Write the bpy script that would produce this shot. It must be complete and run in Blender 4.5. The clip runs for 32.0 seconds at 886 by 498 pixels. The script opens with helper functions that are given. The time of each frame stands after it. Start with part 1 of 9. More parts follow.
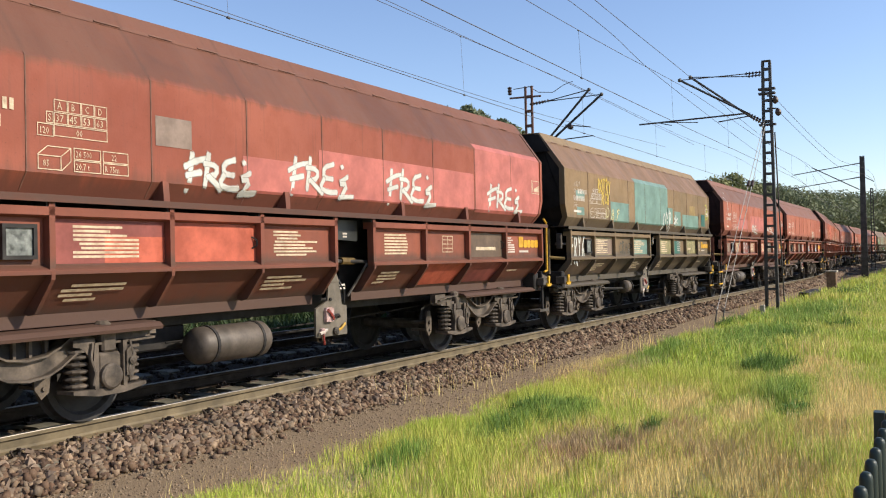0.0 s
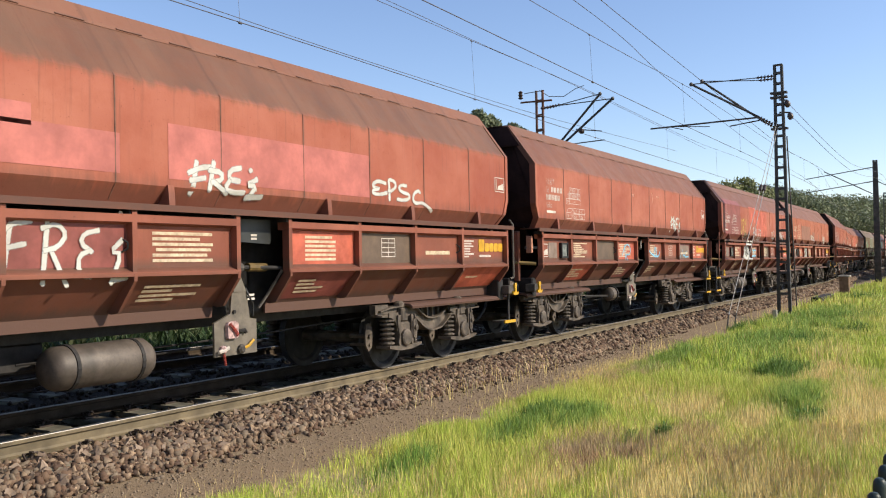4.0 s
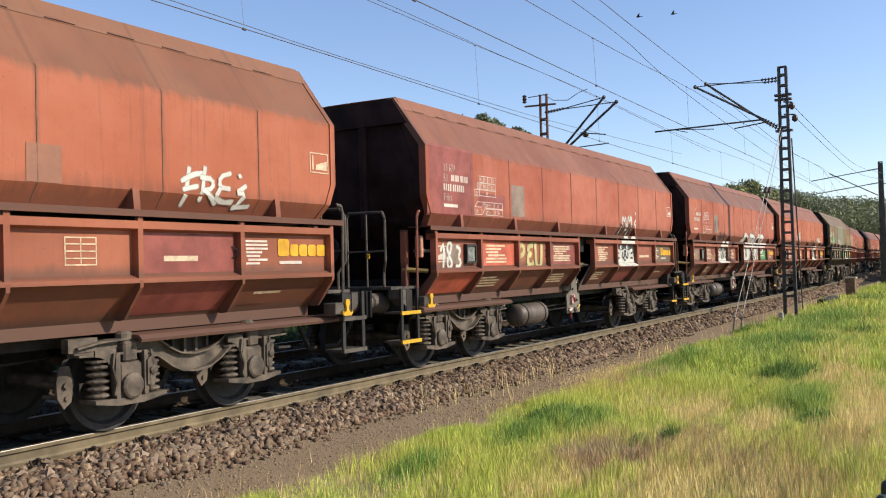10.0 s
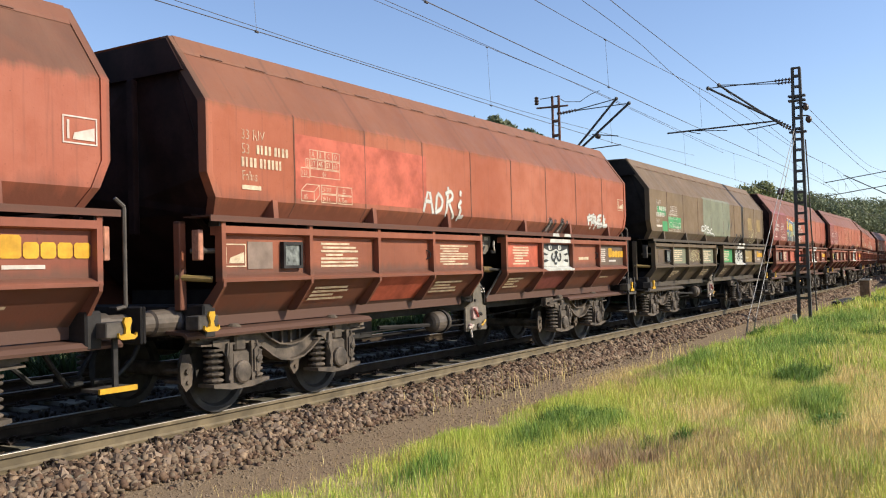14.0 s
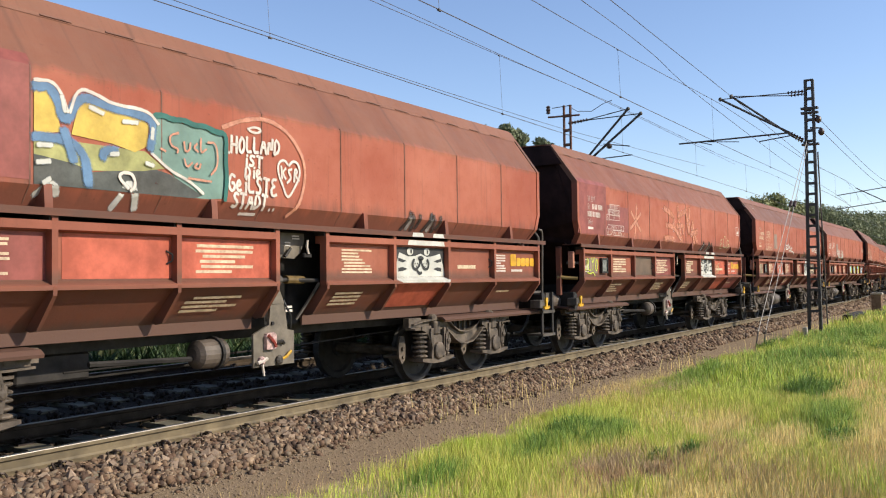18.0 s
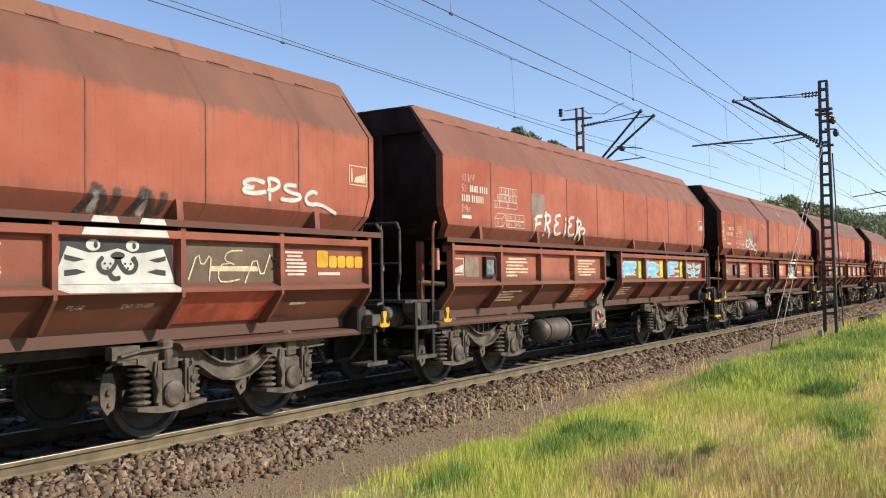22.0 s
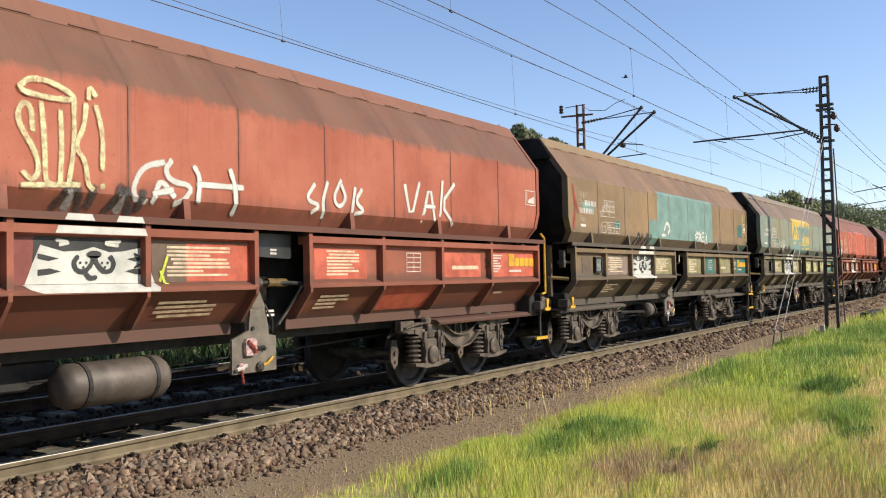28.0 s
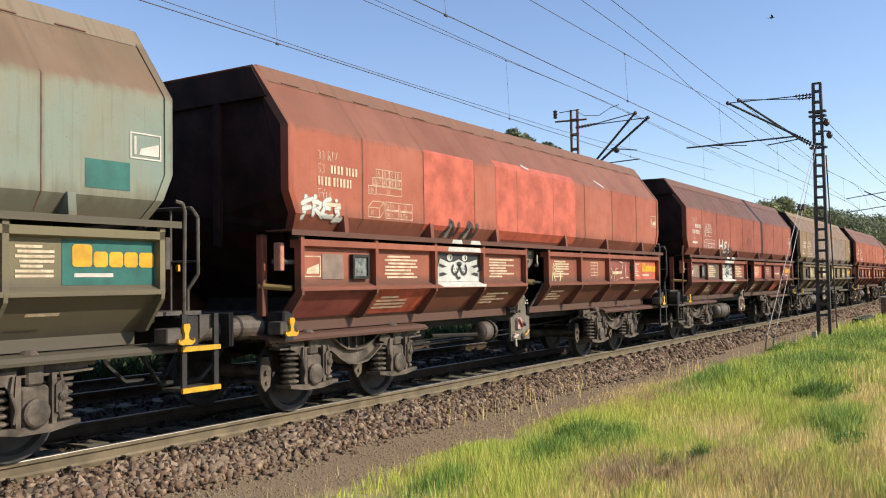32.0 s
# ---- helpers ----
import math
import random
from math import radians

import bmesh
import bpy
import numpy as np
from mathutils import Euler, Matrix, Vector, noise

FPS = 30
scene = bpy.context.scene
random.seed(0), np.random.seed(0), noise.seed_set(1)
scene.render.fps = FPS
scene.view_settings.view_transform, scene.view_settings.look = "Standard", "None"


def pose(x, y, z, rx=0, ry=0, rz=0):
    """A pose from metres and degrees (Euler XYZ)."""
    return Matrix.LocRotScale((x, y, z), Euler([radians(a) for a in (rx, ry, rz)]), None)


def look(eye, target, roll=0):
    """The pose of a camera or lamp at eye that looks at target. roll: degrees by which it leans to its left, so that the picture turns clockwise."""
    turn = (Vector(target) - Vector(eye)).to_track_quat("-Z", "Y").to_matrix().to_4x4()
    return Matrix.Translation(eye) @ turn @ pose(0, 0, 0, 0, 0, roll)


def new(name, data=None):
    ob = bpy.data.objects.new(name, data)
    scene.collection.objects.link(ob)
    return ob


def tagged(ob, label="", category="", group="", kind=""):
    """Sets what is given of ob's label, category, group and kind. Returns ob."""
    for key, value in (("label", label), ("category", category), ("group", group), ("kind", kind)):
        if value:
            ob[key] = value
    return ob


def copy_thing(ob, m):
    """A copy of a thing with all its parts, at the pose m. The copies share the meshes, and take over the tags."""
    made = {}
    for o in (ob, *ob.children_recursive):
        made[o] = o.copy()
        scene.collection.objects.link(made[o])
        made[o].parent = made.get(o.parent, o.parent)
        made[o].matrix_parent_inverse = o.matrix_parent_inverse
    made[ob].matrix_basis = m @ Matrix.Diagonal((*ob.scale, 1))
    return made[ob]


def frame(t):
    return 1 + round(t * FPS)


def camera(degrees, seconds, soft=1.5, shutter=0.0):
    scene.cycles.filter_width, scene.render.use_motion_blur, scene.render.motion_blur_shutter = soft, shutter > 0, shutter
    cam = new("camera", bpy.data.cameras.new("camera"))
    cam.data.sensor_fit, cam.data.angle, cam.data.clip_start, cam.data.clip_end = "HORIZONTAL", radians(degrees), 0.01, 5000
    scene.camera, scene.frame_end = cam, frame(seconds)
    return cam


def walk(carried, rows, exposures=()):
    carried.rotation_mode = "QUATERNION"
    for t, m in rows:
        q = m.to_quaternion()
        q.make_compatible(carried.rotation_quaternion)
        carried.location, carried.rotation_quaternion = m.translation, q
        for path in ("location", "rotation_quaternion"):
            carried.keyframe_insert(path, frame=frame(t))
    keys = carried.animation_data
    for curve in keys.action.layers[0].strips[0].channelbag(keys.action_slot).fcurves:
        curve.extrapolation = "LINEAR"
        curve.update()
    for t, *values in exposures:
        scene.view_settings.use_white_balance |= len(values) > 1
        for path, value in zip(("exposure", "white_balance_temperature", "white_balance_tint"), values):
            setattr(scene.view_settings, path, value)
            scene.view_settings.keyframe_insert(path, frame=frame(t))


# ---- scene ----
cam = camera(52.55, 32.0, soft=1.1)
PATH = [
    (0.0, pose(0, 0, 1.521, 90.699, 1.220, -60.396)),
    (0.5, pose(0, 0, 1.521, 90.704, 1.226, -60.504)),
    (1.0, pose(0, 0, 1.521, 90.704, 1.207, -60.734)),
    (1.5, pose(0, 0, 1.521, 90.695, 1.421, -60.242)),
    (2.0, pose(0, 0, 1.521, 90.664, 1.669, -59.650)),
    (2.5, pose(0, 0, 1.521, 90.742, 1.575, -59.615)),
    (3.0, pose(0, 0, 1.521, 90.836, 1.332, -59.628)),
    (3.5, pose(0, 0, 1.521, 90.933, 1.097, -59.706)),
    (5.5, pose(0, 0, 1.521, 91.196, 1.669, -59.744)),
    (6.0, pose(0, 0, 1.521, 91.146, 1.709, -59.761)),
    (6.5, pose(0, 0, 1.521, 91.096, 1.526, -59.847)),
    (7.0, pose(0, 0, 1.521, 91.141, 1.476, -59.905)),
    (7.5, pose(0, 0, 1.521, 91.144, 1.470, -59.902)),
    (8.0, pose(0, 0, 1.521, 91.158, 1.344, -59.883)),
    (8.5, pose(0, 0, 1.521, 91.199, 1.235, -59.818)),
    (9.0, pose(0, 0, 1.521, 91.258, 1.291, -59.770)),
    (9.5, pose(0, 0, 1.521, 91.243, 1.395, -59.644)),
    (10.0, pose(0, 0, 1.521, 91.278, 1.547, -59.390)),
    (10.5, pose(0, 0, 1.521, 91.368, 1.584, -59.172)),
    (11.0, pose(0, 0, 1.521, 91.388, 1.644, -58.945)),
    (11.5, pose(0, 0, 1.521, 91.336, 1.613, -58.852)),
    (12.0, pose(0, 0, 1.521, 91.325, 1.613, -58.760)),
    (12.5, pose(0, 0, 1.521, 91.302, 1.547, -58.772)),
    (13.0, pose(0, 0, 1.521, 91.352, 1.552, -58.771)),
    (13.5, pose(0, 0, 1.521, 91.392, 1.595, -58.627)),
    (15.5, pose(0, 0, 1.521, 91.629, 0.946, -58.689)),
    (16.0, pose(0, 0, 1.521, 91.764, 0.676, -58.549)),
    (16.5, pose(0, 0, 1.521, 91.791, 0.720, -58.343)),
    (17.0, pose(0, 0, 1.521, 91.839, 0.716, -58.295)),
    (17.5, pose(0, 0, 1.521, 91.812, 0.770, -58.174)),
    (18.0, pose(0, 0, 1.521, 91.913, 0.709, -58.031)),
    (18.5, pose(0, 0, 1.521, 92.070, 0.499, -58.048)),
    (19.0, pose(0, 0, 1.521, 92.055, 0.542, -57.994)),
    (19.5, pose(0, 0, 1.521, 92.001, 0.754, -57.796)),
    (20.0, pose(0, 0, 1.521, 91.978, 0.877, -57.763)),
    (20.5, pose(0, 0, 1.521, 91.972, 0.922, -57.721)),
    (21.0, pose(0, 0, 1.521, 91.954, 0.897, -57.394)),
    (21.5, pose(0, 0, 1.521, 92.045, 0.942, -57.197)),
    (22.0, pose(0, 0, 1.521, 92.143, 0.908, -57.202)),
    (22.5, pose(0, 0, 1.521, 92.140, 0.888, -57.145)),
    (23.0, pose(0, 0, 1.521, 92.103, 0.906, -57.031)),
    (23.5, pose(0, 0, 1.521, 92.122, 0.985, -57.063)),
    (24.0, pose(0, 0, 1.521, 92.132, 0.885, -57.251)),
    (24.5, pose(0, 0, 1.521, 92.029, 0.853, -57.226)),
    (25.0, pose(0, 0, 1.521, 91.811, 0.937, -56.529)),
    (25.5, pose(0, 0, 1.521, 91.714, 0.812, -56.049)),
    (27.5, pose(0, 0, 1.521, 92.034, 1.276, -56.905)),
    (28.0, pose(0, 0, 1.521, 91.989, 1.206, -57.113)),
    (28.5, pose(0, 0, 1.521, 91.990, 0.960, -57.350)),
    (29.0, pose(0, 0, 1.521, 92.034, 0.930, -57.514)),
    (29.5, pose(0, 0, 1.521, 92.099, 1.136, -57.456)),
    (30.0, pose(0, 0, 1.521, 92.158, 1.162, -57.486)),
    (30.5, pose(0, 0, 1.521, 92.267, 1.108, -57.820)),
    (31.0, pose(0, 0, 1.521, 92.260, 1.194, -57.819)),
    (31.5, pose(0, 0, 1.521, 92.246, 1.190, -57.556)),
    (32.0, pose(0, 0, 1.521, 92.234, 0.890, -57.545)),
]
walk(cam, PATH)

# ---- sky and sun ----
SUN_TO = Vector((0.40, -1.00, 0.70)).normalized()
world = bpy.data.worlds.new("sky")
scene.world = world
world.use_nodes = True
wn = world.node_tree
sky = wn.nodes.new("ShaderNodeTexSky")
sky.sky_type = "NISHITA"
sky.sun_disc = False
sky.sun_elevation = math.asin(SUN_TO.z)
sky.sun_rotation = math.atan2(SUN_TO.x, SUN_TO.y)
sky.altitude = 50
sky.air_density = 1.0
sky.dust_density = 0.25
sky.ozone_density = 3.0
wn.nodes["Background"].inputs["Strength"].default_value = 0.125
tint = wn.nodes.new("ShaderNodeMix")
tint.data_type, tint.blend_type = "RGBA", "MULTIPLY"
tint.inputs[0].default_value = 1.0
tint.inputs[7].default_value = (1.12, 1.05, 1.10, 1)
wn.links.new(sky.outputs["Color"], tint.inputs[6])
wn.links.new(tint.outputs[2], wn.nodes["Background"].inputs["Color"])
sun_lamp = bpy.data.lights.new("sun", "SUN")
sun_lamp.energy = 4.2
sun_lamp.angle = radians(0.53)
sun_lamp.color = (1.0, 0.905, 0.74)
sun_ob = new("sun", sun_lamp)
sun_ob.matrix_world = look(SUN_TO * 60, (0, 0, 0))
scene.view_settings.exposure = 0.45


# ---- materials ----
def mat(name):
    m = bpy.data.materials.new(name)
    m.use_nodes = True
    return m, m.node_tree, m.node_tree.nodes["Principled BSDF"]


def put(nt, a, b):
    nt.links.new(a, b)


def noise_tex(nt, vec, scale, detail=4.0, rough=0.55):
    n = nt.nodes.new("ShaderNodeTexNoise")
    n.inputs["Scale"].default_value = scale
    n.inputs["Detail"].default_value = detail
    n.inputs["Roughness"].default_value = rough
    if vec is not None:
        put(nt, vec, n.inputs["Vector"])
    return n.outputs["Fac"]


def stretch(nt, vec, sx, sy, sz):
    n = nt.nodes.new("ShaderNodeMapping")
    n.inputs["Scale"].default_value = (sx, sy, sz)
    put(nt, vec, n.inputs["Vector"])
    return n.outputs["Vector"]


def ramp(nt, fac, lo, hi, a=0.0, b=1.0):
    n = nt.nodes.new("ShaderNodeMapRange")
    n.inputs["From Min"].default_value = lo
    n.inputs["From Max"].default_value = hi
    n.inputs["To Min"].default_value = a
    n.inputs["To Max"].default_value = b
    put(nt, fac, n.inputs["Value"])
    return n.outputs["Result"]


def math_node(nt, op, a, b):
    n = nt.nodes.new("ShaderNodeMath")
    n.operation = op
    for i, v in enumerate((a, b)):
        if isinstance(v, (int, float)):
            n.inputs[i].default_value = v
        else:
            put(nt, v, n.inputs[i])
    return n.outputs[0]


def mix(nt, fac, a, b):
    n = nt.nodes.new("ShaderNodeMix")
    n.data_type = "RGBA"
    for sock, v in ((n.inputs[0], fac), (n.inputs[6], a), (n.inputs[7], b)):
        if isinstance(v, (int, float)):
            sock.default_value = v
        elif isinstance(v, tuple):
            sock.default_value = (*v, 1)
        else:
            put(nt, v, sock)
    return n.outputs[2]


def bump(nt, bsdf, height, strength, dist):
    n = nt.nodes.new("ShaderNodeBump")
    n.inputs["Strength"].default_value = strength
    n.inputs["Distance"].default_value = dist
    put(nt, height, n.inputs["Height"])
    put(nt, n.outputs["Normal"], bsdf.inputs["Normal"])


def obj_vec(nt):
    return nt.nodes.new("ShaderNodeTexCoord").outputs["Object"]


def world_vec(nt):
    return nt.nodes.new("ShaderNodeNewGeometry").outputs["Position"]


def simple(name, col, rough=0.6, metal=0.0, var=0.25, scale=6.0, bumpy=0.15, dist=0.004, worn=0.0):
    """A plain paint, metal or stone with grain and stains at two scales."""
    m, nt, b = mat(name)
    v = obj_vec(nt)
    n1, n2 = noise_tex(nt, v, scale), noise_tex(nt, v, scale * 9, 3)
    dark = tuple(c * (1 - var * 1.6) for c in col)
    light = tuple(min(1, c * (1 + var)) for c in col)
    c = mix(nt, ramp(nt, n1, 0.3, 0.7), dark, light)
    c = mix(nt, ramp(nt, n2, 0.45, 0.75, 0, 0.35), c, dark)
    put(nt, c, b.inputs["Base Color"])
    b.inputs["Roughness"].default_value = rough
    b.inputs["Metallic"].default_value = metal
    b.inputs["Specular IOR Level"].default_value = 0.12 if rough > 0.72 else 0.4
    bump(nt, b, n2, bumpy, dist)
    if worn:
        # thin spray coat that lets the ground through
        n3 = noise_tex(nt, v, 14.0 if worn > 0.3 else 3.0, 5, 0.7)
        coat = ramp(nt, n3, 0.34, 0.60, 1.0 - worn, 1.0)
        # strokes thin out towards their edges, where the first texture coordinate runs from 0 to 1
        across = nt.nodes.new("ShaderNodeSeparateXYZ")
        put(nt, nt.nodes.new("ShaderNodeTexCoord").outputs["UV"], across.inputs[0])
        rim_fade = math_node(nt, "ADD", across.outputs["X"], ramp(nt, noise_tex(nt, v, 60.0, 3), 0.3, 0.7, -0.18, 0.18))
        put(nt, math_node(nt, "MULTIPLY", coat, ramp(nt, rim_fade, 0.18, 0.92, 1.0, 0.0)), b.inputs["Alpha"])
    return m


def wagon_paint(name, col, faded, grime, roof_grime, rust, low_col=None, flap_col=None):
    """Weathered wagon paint in wagon space: sun-faded areas, grime on the roof flanks that runs down, rust specks, dusty lower edges."""
    m, nt, b = mat(name)
    v = obj_vec(nt)
    info = nt.nodes.new("ShaderNodeObjectInfo")
    sep = nt.nodes.new("ShaderNodeSeparateXYZ")
    put(nt, v, sep.inputs[0])
    z = sep.outputs["Z"]
    shift = nt.nodes.new("ShaderNodeVectorMath")
    shift.operation = "ADD"
    put(nt, v, shift.inputs[0])
    put(nt, math_node(nt, "MULTIPLY", info.outputs["Random"], 60.0), shift.inputs[1])
    p = shift.outputs[0]
    big = noise_tex(nt, p, 0.55, 5)
    mid = noise_tex(nt, p, 3.0, 6, 0.65)
    fine = noise_tex(nt, p, 38.0, 3)
    streak = noise_tex(nt, stretch(nt, p, 5.0, 0.5, 0.35), 1.6, 5, 0.6)
    drips = noise_tex(nt, stretch(nt, p, 22.0, 1.0, 0.8), 1.0, 3, 0.6)
    c = mix(nt, ramp(nt, big, 0.35, 0.68), col, faded)
    if low_col:
        c = mix(nt, ramp(nt, z, 2.25, 2.12), c, low_col)
    c = mix(nt, ramp(nt, mid, 0.48, 0.8, 0, 0.35), c, tuple(x * 0.72 for x in col))
    # grime from the roof running over the shoulder
    edge = math_node(nt, "ADD", z, ramp(nt, streak, 0.3, 0.7, -0.035, 0.05))
    top = math_node(nt, "MULTIPLY", ramp(nt, edge, 3.325, 3.42), ramp(nt, info.outputs["Random"], 0.0, 1.0, 0.70, 1.0))
    blot = noise_tex(nt, stretch(nt, p, 1.5, 0.4, 0.5), 1.1, 4, 0.5)
    soot = mix(nt, ramp(nt, blot, 0.40, 0.62), roof_grime, tuple(x * 0.70 for x in roof_grime))
    soot = mix(nt, ramp(nt, z, 3.92, 3.99), soot, flap_col or tuple(x * 1.12 for x in roof_grime))
    c = mix(nt, math_node(nt, "MULTIPLY", top, ramp(nt, mid, 0.2, 0.75, 0.97, 0.72)), c, soot)
    # dirt that has gathered along the panel seams
    sx = math_node(nt, "FRACT", math_node(nt, "DIVIDE", math_node(nt, "ADD", sep.outputs["X"], 6.27 + 13.933 + 0.6967), 1.3933), 0.0)
    off = math_node(nt, "ABSOLUTE", math_node(nt, "SUBTRACT", math_node(nt, "ADD", sx, ramp(nt, mid, 0.3, 0.7, -0.012, 0.012)), 0.5), 0.0)
    c = mix(nt, math_node(nt, "MULTIPLY", math_node(nt, "MULTIPLY", ramp(nt, off, 0.030, 0.004, 0.0, 0.48), ramp(nt, big, 0.3, 0.65, 0.35, 1.0)), ramp(nt, z, 2.34, 2.40)), c, grime)
    # streaks and dust on the flanks
    c = mix(nt, math_node(nt, "MULTIPLY", ramp(nt, drips, 0.56, 0.78, 0, 0.55), ramp(nt, z, 1.4, 3.6, 0.35, 0.8)), c, grime)
    low = math_node(nt, "ADD", z, ramp(nt, streak, 0.3, 0.7, -0.08, 0.1))
    c = mix(nt, math_node(nt, "MULTIPLY", ramp(nt, low, 2.50, 2.30, 0.0, 0.6), ramp(nt, z, 2.09, 2.13)), c, grime)
    dust = math_node(nt, "MULTIPLY", ramp(nt, big, 0.3, 0.7, 0.55, 0.15), ramp(nt, z, 2.13, 2.09))
    c = mix(nt, dust, c, grime)
    c = mix(nt, math_node(nt, "MULTIPLY", ramp(nt, z, 1.545, 1.45), ramp(nt, mid, 0.3, 0.7, 0.75, 0.40)), c, grime)
    # dust on the ledges, on the foot of the panels and on the lip of the flaps
    rest = math_node(nt, "ADD", z, ramp(nt, streak, 0.3, 0.7, -0.03, 0.03))
    foot = math_node(nt, "MULTIPLY", ramp(nt, rest, 1.66, 1.57, 0.0, 0.8), ramp(nt, z, 1.50, 1.53))
    c = mix(nt, foot, c, tuple(x * 1.25 for x in grime))
    c = mix(nt, ramp(nt, rest, 1.20, 1.12, 0.0, 0.88), c, tuple(x * 0.9 + 0.012 for x in grime))
    edge_dirt = math_node(nt, "MULTIPLY", ramp(nt, z, 2.085, 2.10), ramp(nt, z, 2.172, 2.166))
    c = mix(nt, math_node(nt, "MULTIPLY", edge_dirt, ramp(nt, mid, 0.3, 0.7, 0.9, 0.6)), c, tuple(x * 0.85 for x in grime))
    c = mix(nt, ramp(nt, fine, 0.66, 0.74, 0, 0.6), c, rust)
    put(nt, c, b.inputs["Base Color"])
    put(nt, ramp(nt, mid, 0.3, 0.7, 0.5, 0.72), b.inputs["Roughness"])
    b.inputs["Specular IOR Level"].default_value = 0.28
    bump(nt, b, math_node(nt, "ADD", math_node(nt, "MULTIPLY", big, 0.8), math_node(nt, "MULTIPLY", fine, 0.12)), 0.35, 0.03)
    return m


GRIME = (0.092, 0.046, 0.031)
PAINTS = {
    "red": wagon_paint("red_wagon_paint", (0.29, 0.070, 0.036), (0.40, 0.130, 0.076), GRIME, (0.138, 0.080, 0.049), (0.10, 0.035, 0.02)),
    "orange": wagon_paint("orange_wagon_paint", (0.325, 0.088, 0.040), (0.41, 0.132, 0.070), GRIME, (0.14, 0.078, 0.045), (0.12, 0.04, 0.02)),
    "brown": wagon_paint("red_brown_wagon_paint", (0.23, 0.058, 0.032), (0.33, 0.096, 0.055), (0.078, 0.042, 0.029), (0.11, 0.06, 0.038), (0.08, 0.03, 0.02)),
    "olive": wagon_paint("olive_brown_wagon_paint", (0.190, 0.126, 0.064), (0.272, 0.172, 0.084), (0.08, 0.066, 0.05), (0.215, 0.118, 0.070), (0.10, 0.045, 0.022), None, (0.24, 0.165, 0.085)),
    "umber": wagon_paint("umber_brown_wagon_paint", (0.150, 0.100, 0.056), (0.205, 0.136, 0.074), (0.075, 0.058, 0.043), (0.165, 0.105, 0.058), (0.09, 0.04, 0.02)),
    "teal": wagon_paint("faded_teal_wagon_paint", (0.235, 0.195, 0.11), (0.18, 0.245, 0.21), (0.085, 0.07, 0.05), (0.20, 0.115, 0.068), (0.11, 0.05, 0.025), (0.20, 0.17, 0.09), (0.22, 0.135, 0.08)),
}
# end walls in darkened copies of each paint, their shade put into the colour
END_PAINT = {k: simple(k + "_shaded_end_paint", c, 0.75, var=0.35, scale=2.5) for k, c in
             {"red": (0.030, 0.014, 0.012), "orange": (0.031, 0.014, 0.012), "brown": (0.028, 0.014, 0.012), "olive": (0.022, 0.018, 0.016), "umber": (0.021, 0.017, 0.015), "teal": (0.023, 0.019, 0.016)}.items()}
BOGIE = simple("dusty_brown_cast_steel", (0.112, 0.086, 0.064), 0.7, 0.0, 0.45, 5.0, 0.4)
TANKM = simple("grimy_tan_steel", (0.105, 0.083, 0.066), 0.55, 0.1, 0.35, 4.0)
DARK = simple("black_steel", (0.030, 0.026, 0.024), 0.7, 0.2, 0.4, 5.0)
PLATE = simple("dusty_olive_grey_steel", (0.15, 0.125, 0.095), 0.65, 0.0, 0.3, 5.0)
GREYST = simple("dusty_grey_steel", (0.095, 0.080, 0.066), 0.6, 0.2, 0.35, 6.0)
TYRE = simple("sooty_wheel_steel", (0.040, 0.036, 0.033), 0.7, 0.0, 0.3, 8.0)
YELLOW = simple("yellow_safety_paint", (0.62, 0.34, 0.02), 0.5, 0.0, 0.2, 8.0)
WHITE = simple("white_spray_paint", (0.57, 0.56, 0.50), 0.6, 0.0, 0.1, 5.0, worn=0.25)
CREAM = simple("faded_cream_stencil_paint", (0.66, 0.52, 0.35), 0.6, 0.0, 0.15, 9.0, worn=0.4)
PALE = simple("pale_stencil_paint", (0.66, 0.58, 0.50), 0.6, 0.0, 0.12, 9.0, worn=0.3)
BLACKP = simple("black_spray_paint", (0.035, 0.034, 0.033), 0.6, 0.0, 0.3, 5.0)
EARP = simple("thin_grey_black_spray_paint", (0.05, 0.04, 0.035), 0.6, 0.0, 0.3, 9.0, worn=0.6)
EARGREY = simple("thin_pale_grey_spray_paint", (0.30, 0.27, 0.24), 0.6, 0.0, 0.3, 9.0, worn=0.35)
LOGO = simple("yellow_logo_paint", (0.68, 0.36, 0.02), 0.5, 0.0, 0.15, 9.0, worn=0.25)
TEALP = simple("teal_touch_up_paint", (0.155, 0.255, 0.210), 0.5, 0.0, 0.10, 3.0, worn=0.12)
GREENP = simple("fresh_green_paint", (0.06, 0.30, 0.10), 0.5, 0.0, 0.2, 4.0, worn=0.15)
DKGREEN = simple("dark_green_paint", (0.02, 0.12, 0.095), 0.5, 0.0, 0.2, 5.0)
BROWNP = simple("dull_brown_touch_up_paint", (0.13, 0.085, 0.055), 0.6, 0.0, 0.2, 4.0)
PINKP = simple("pink_faded_touch_up_paint", (0.46, 0.135, 0.105), 0.55, 0.0, 0.12, 3.0, worn=0.12)
BRIGHTR = simple("bright_red_touch_up_paint", (0.50, 0.11, 0.06), 0.55, 0.0, 0.12, 3.0, worn=0.25)
MAROON = simple("maroon_touch_up_paint", (0.25, 0.065, 0.05), 0.55, 0.0, 0.15, 3.0, worn=0.15)
DULLRED = simple("dull_brown_red_touch_up_paint", (0.27, 0.115, 0.068), 0.6, 0.0, 0.12, 2.0, worn=0.12)
PALEGREEN = simple("pale_green_grey_paint", (0.20, 0.205, 0.135), 0.6, 0.0, 0.12, 2.0, worn=0.15)
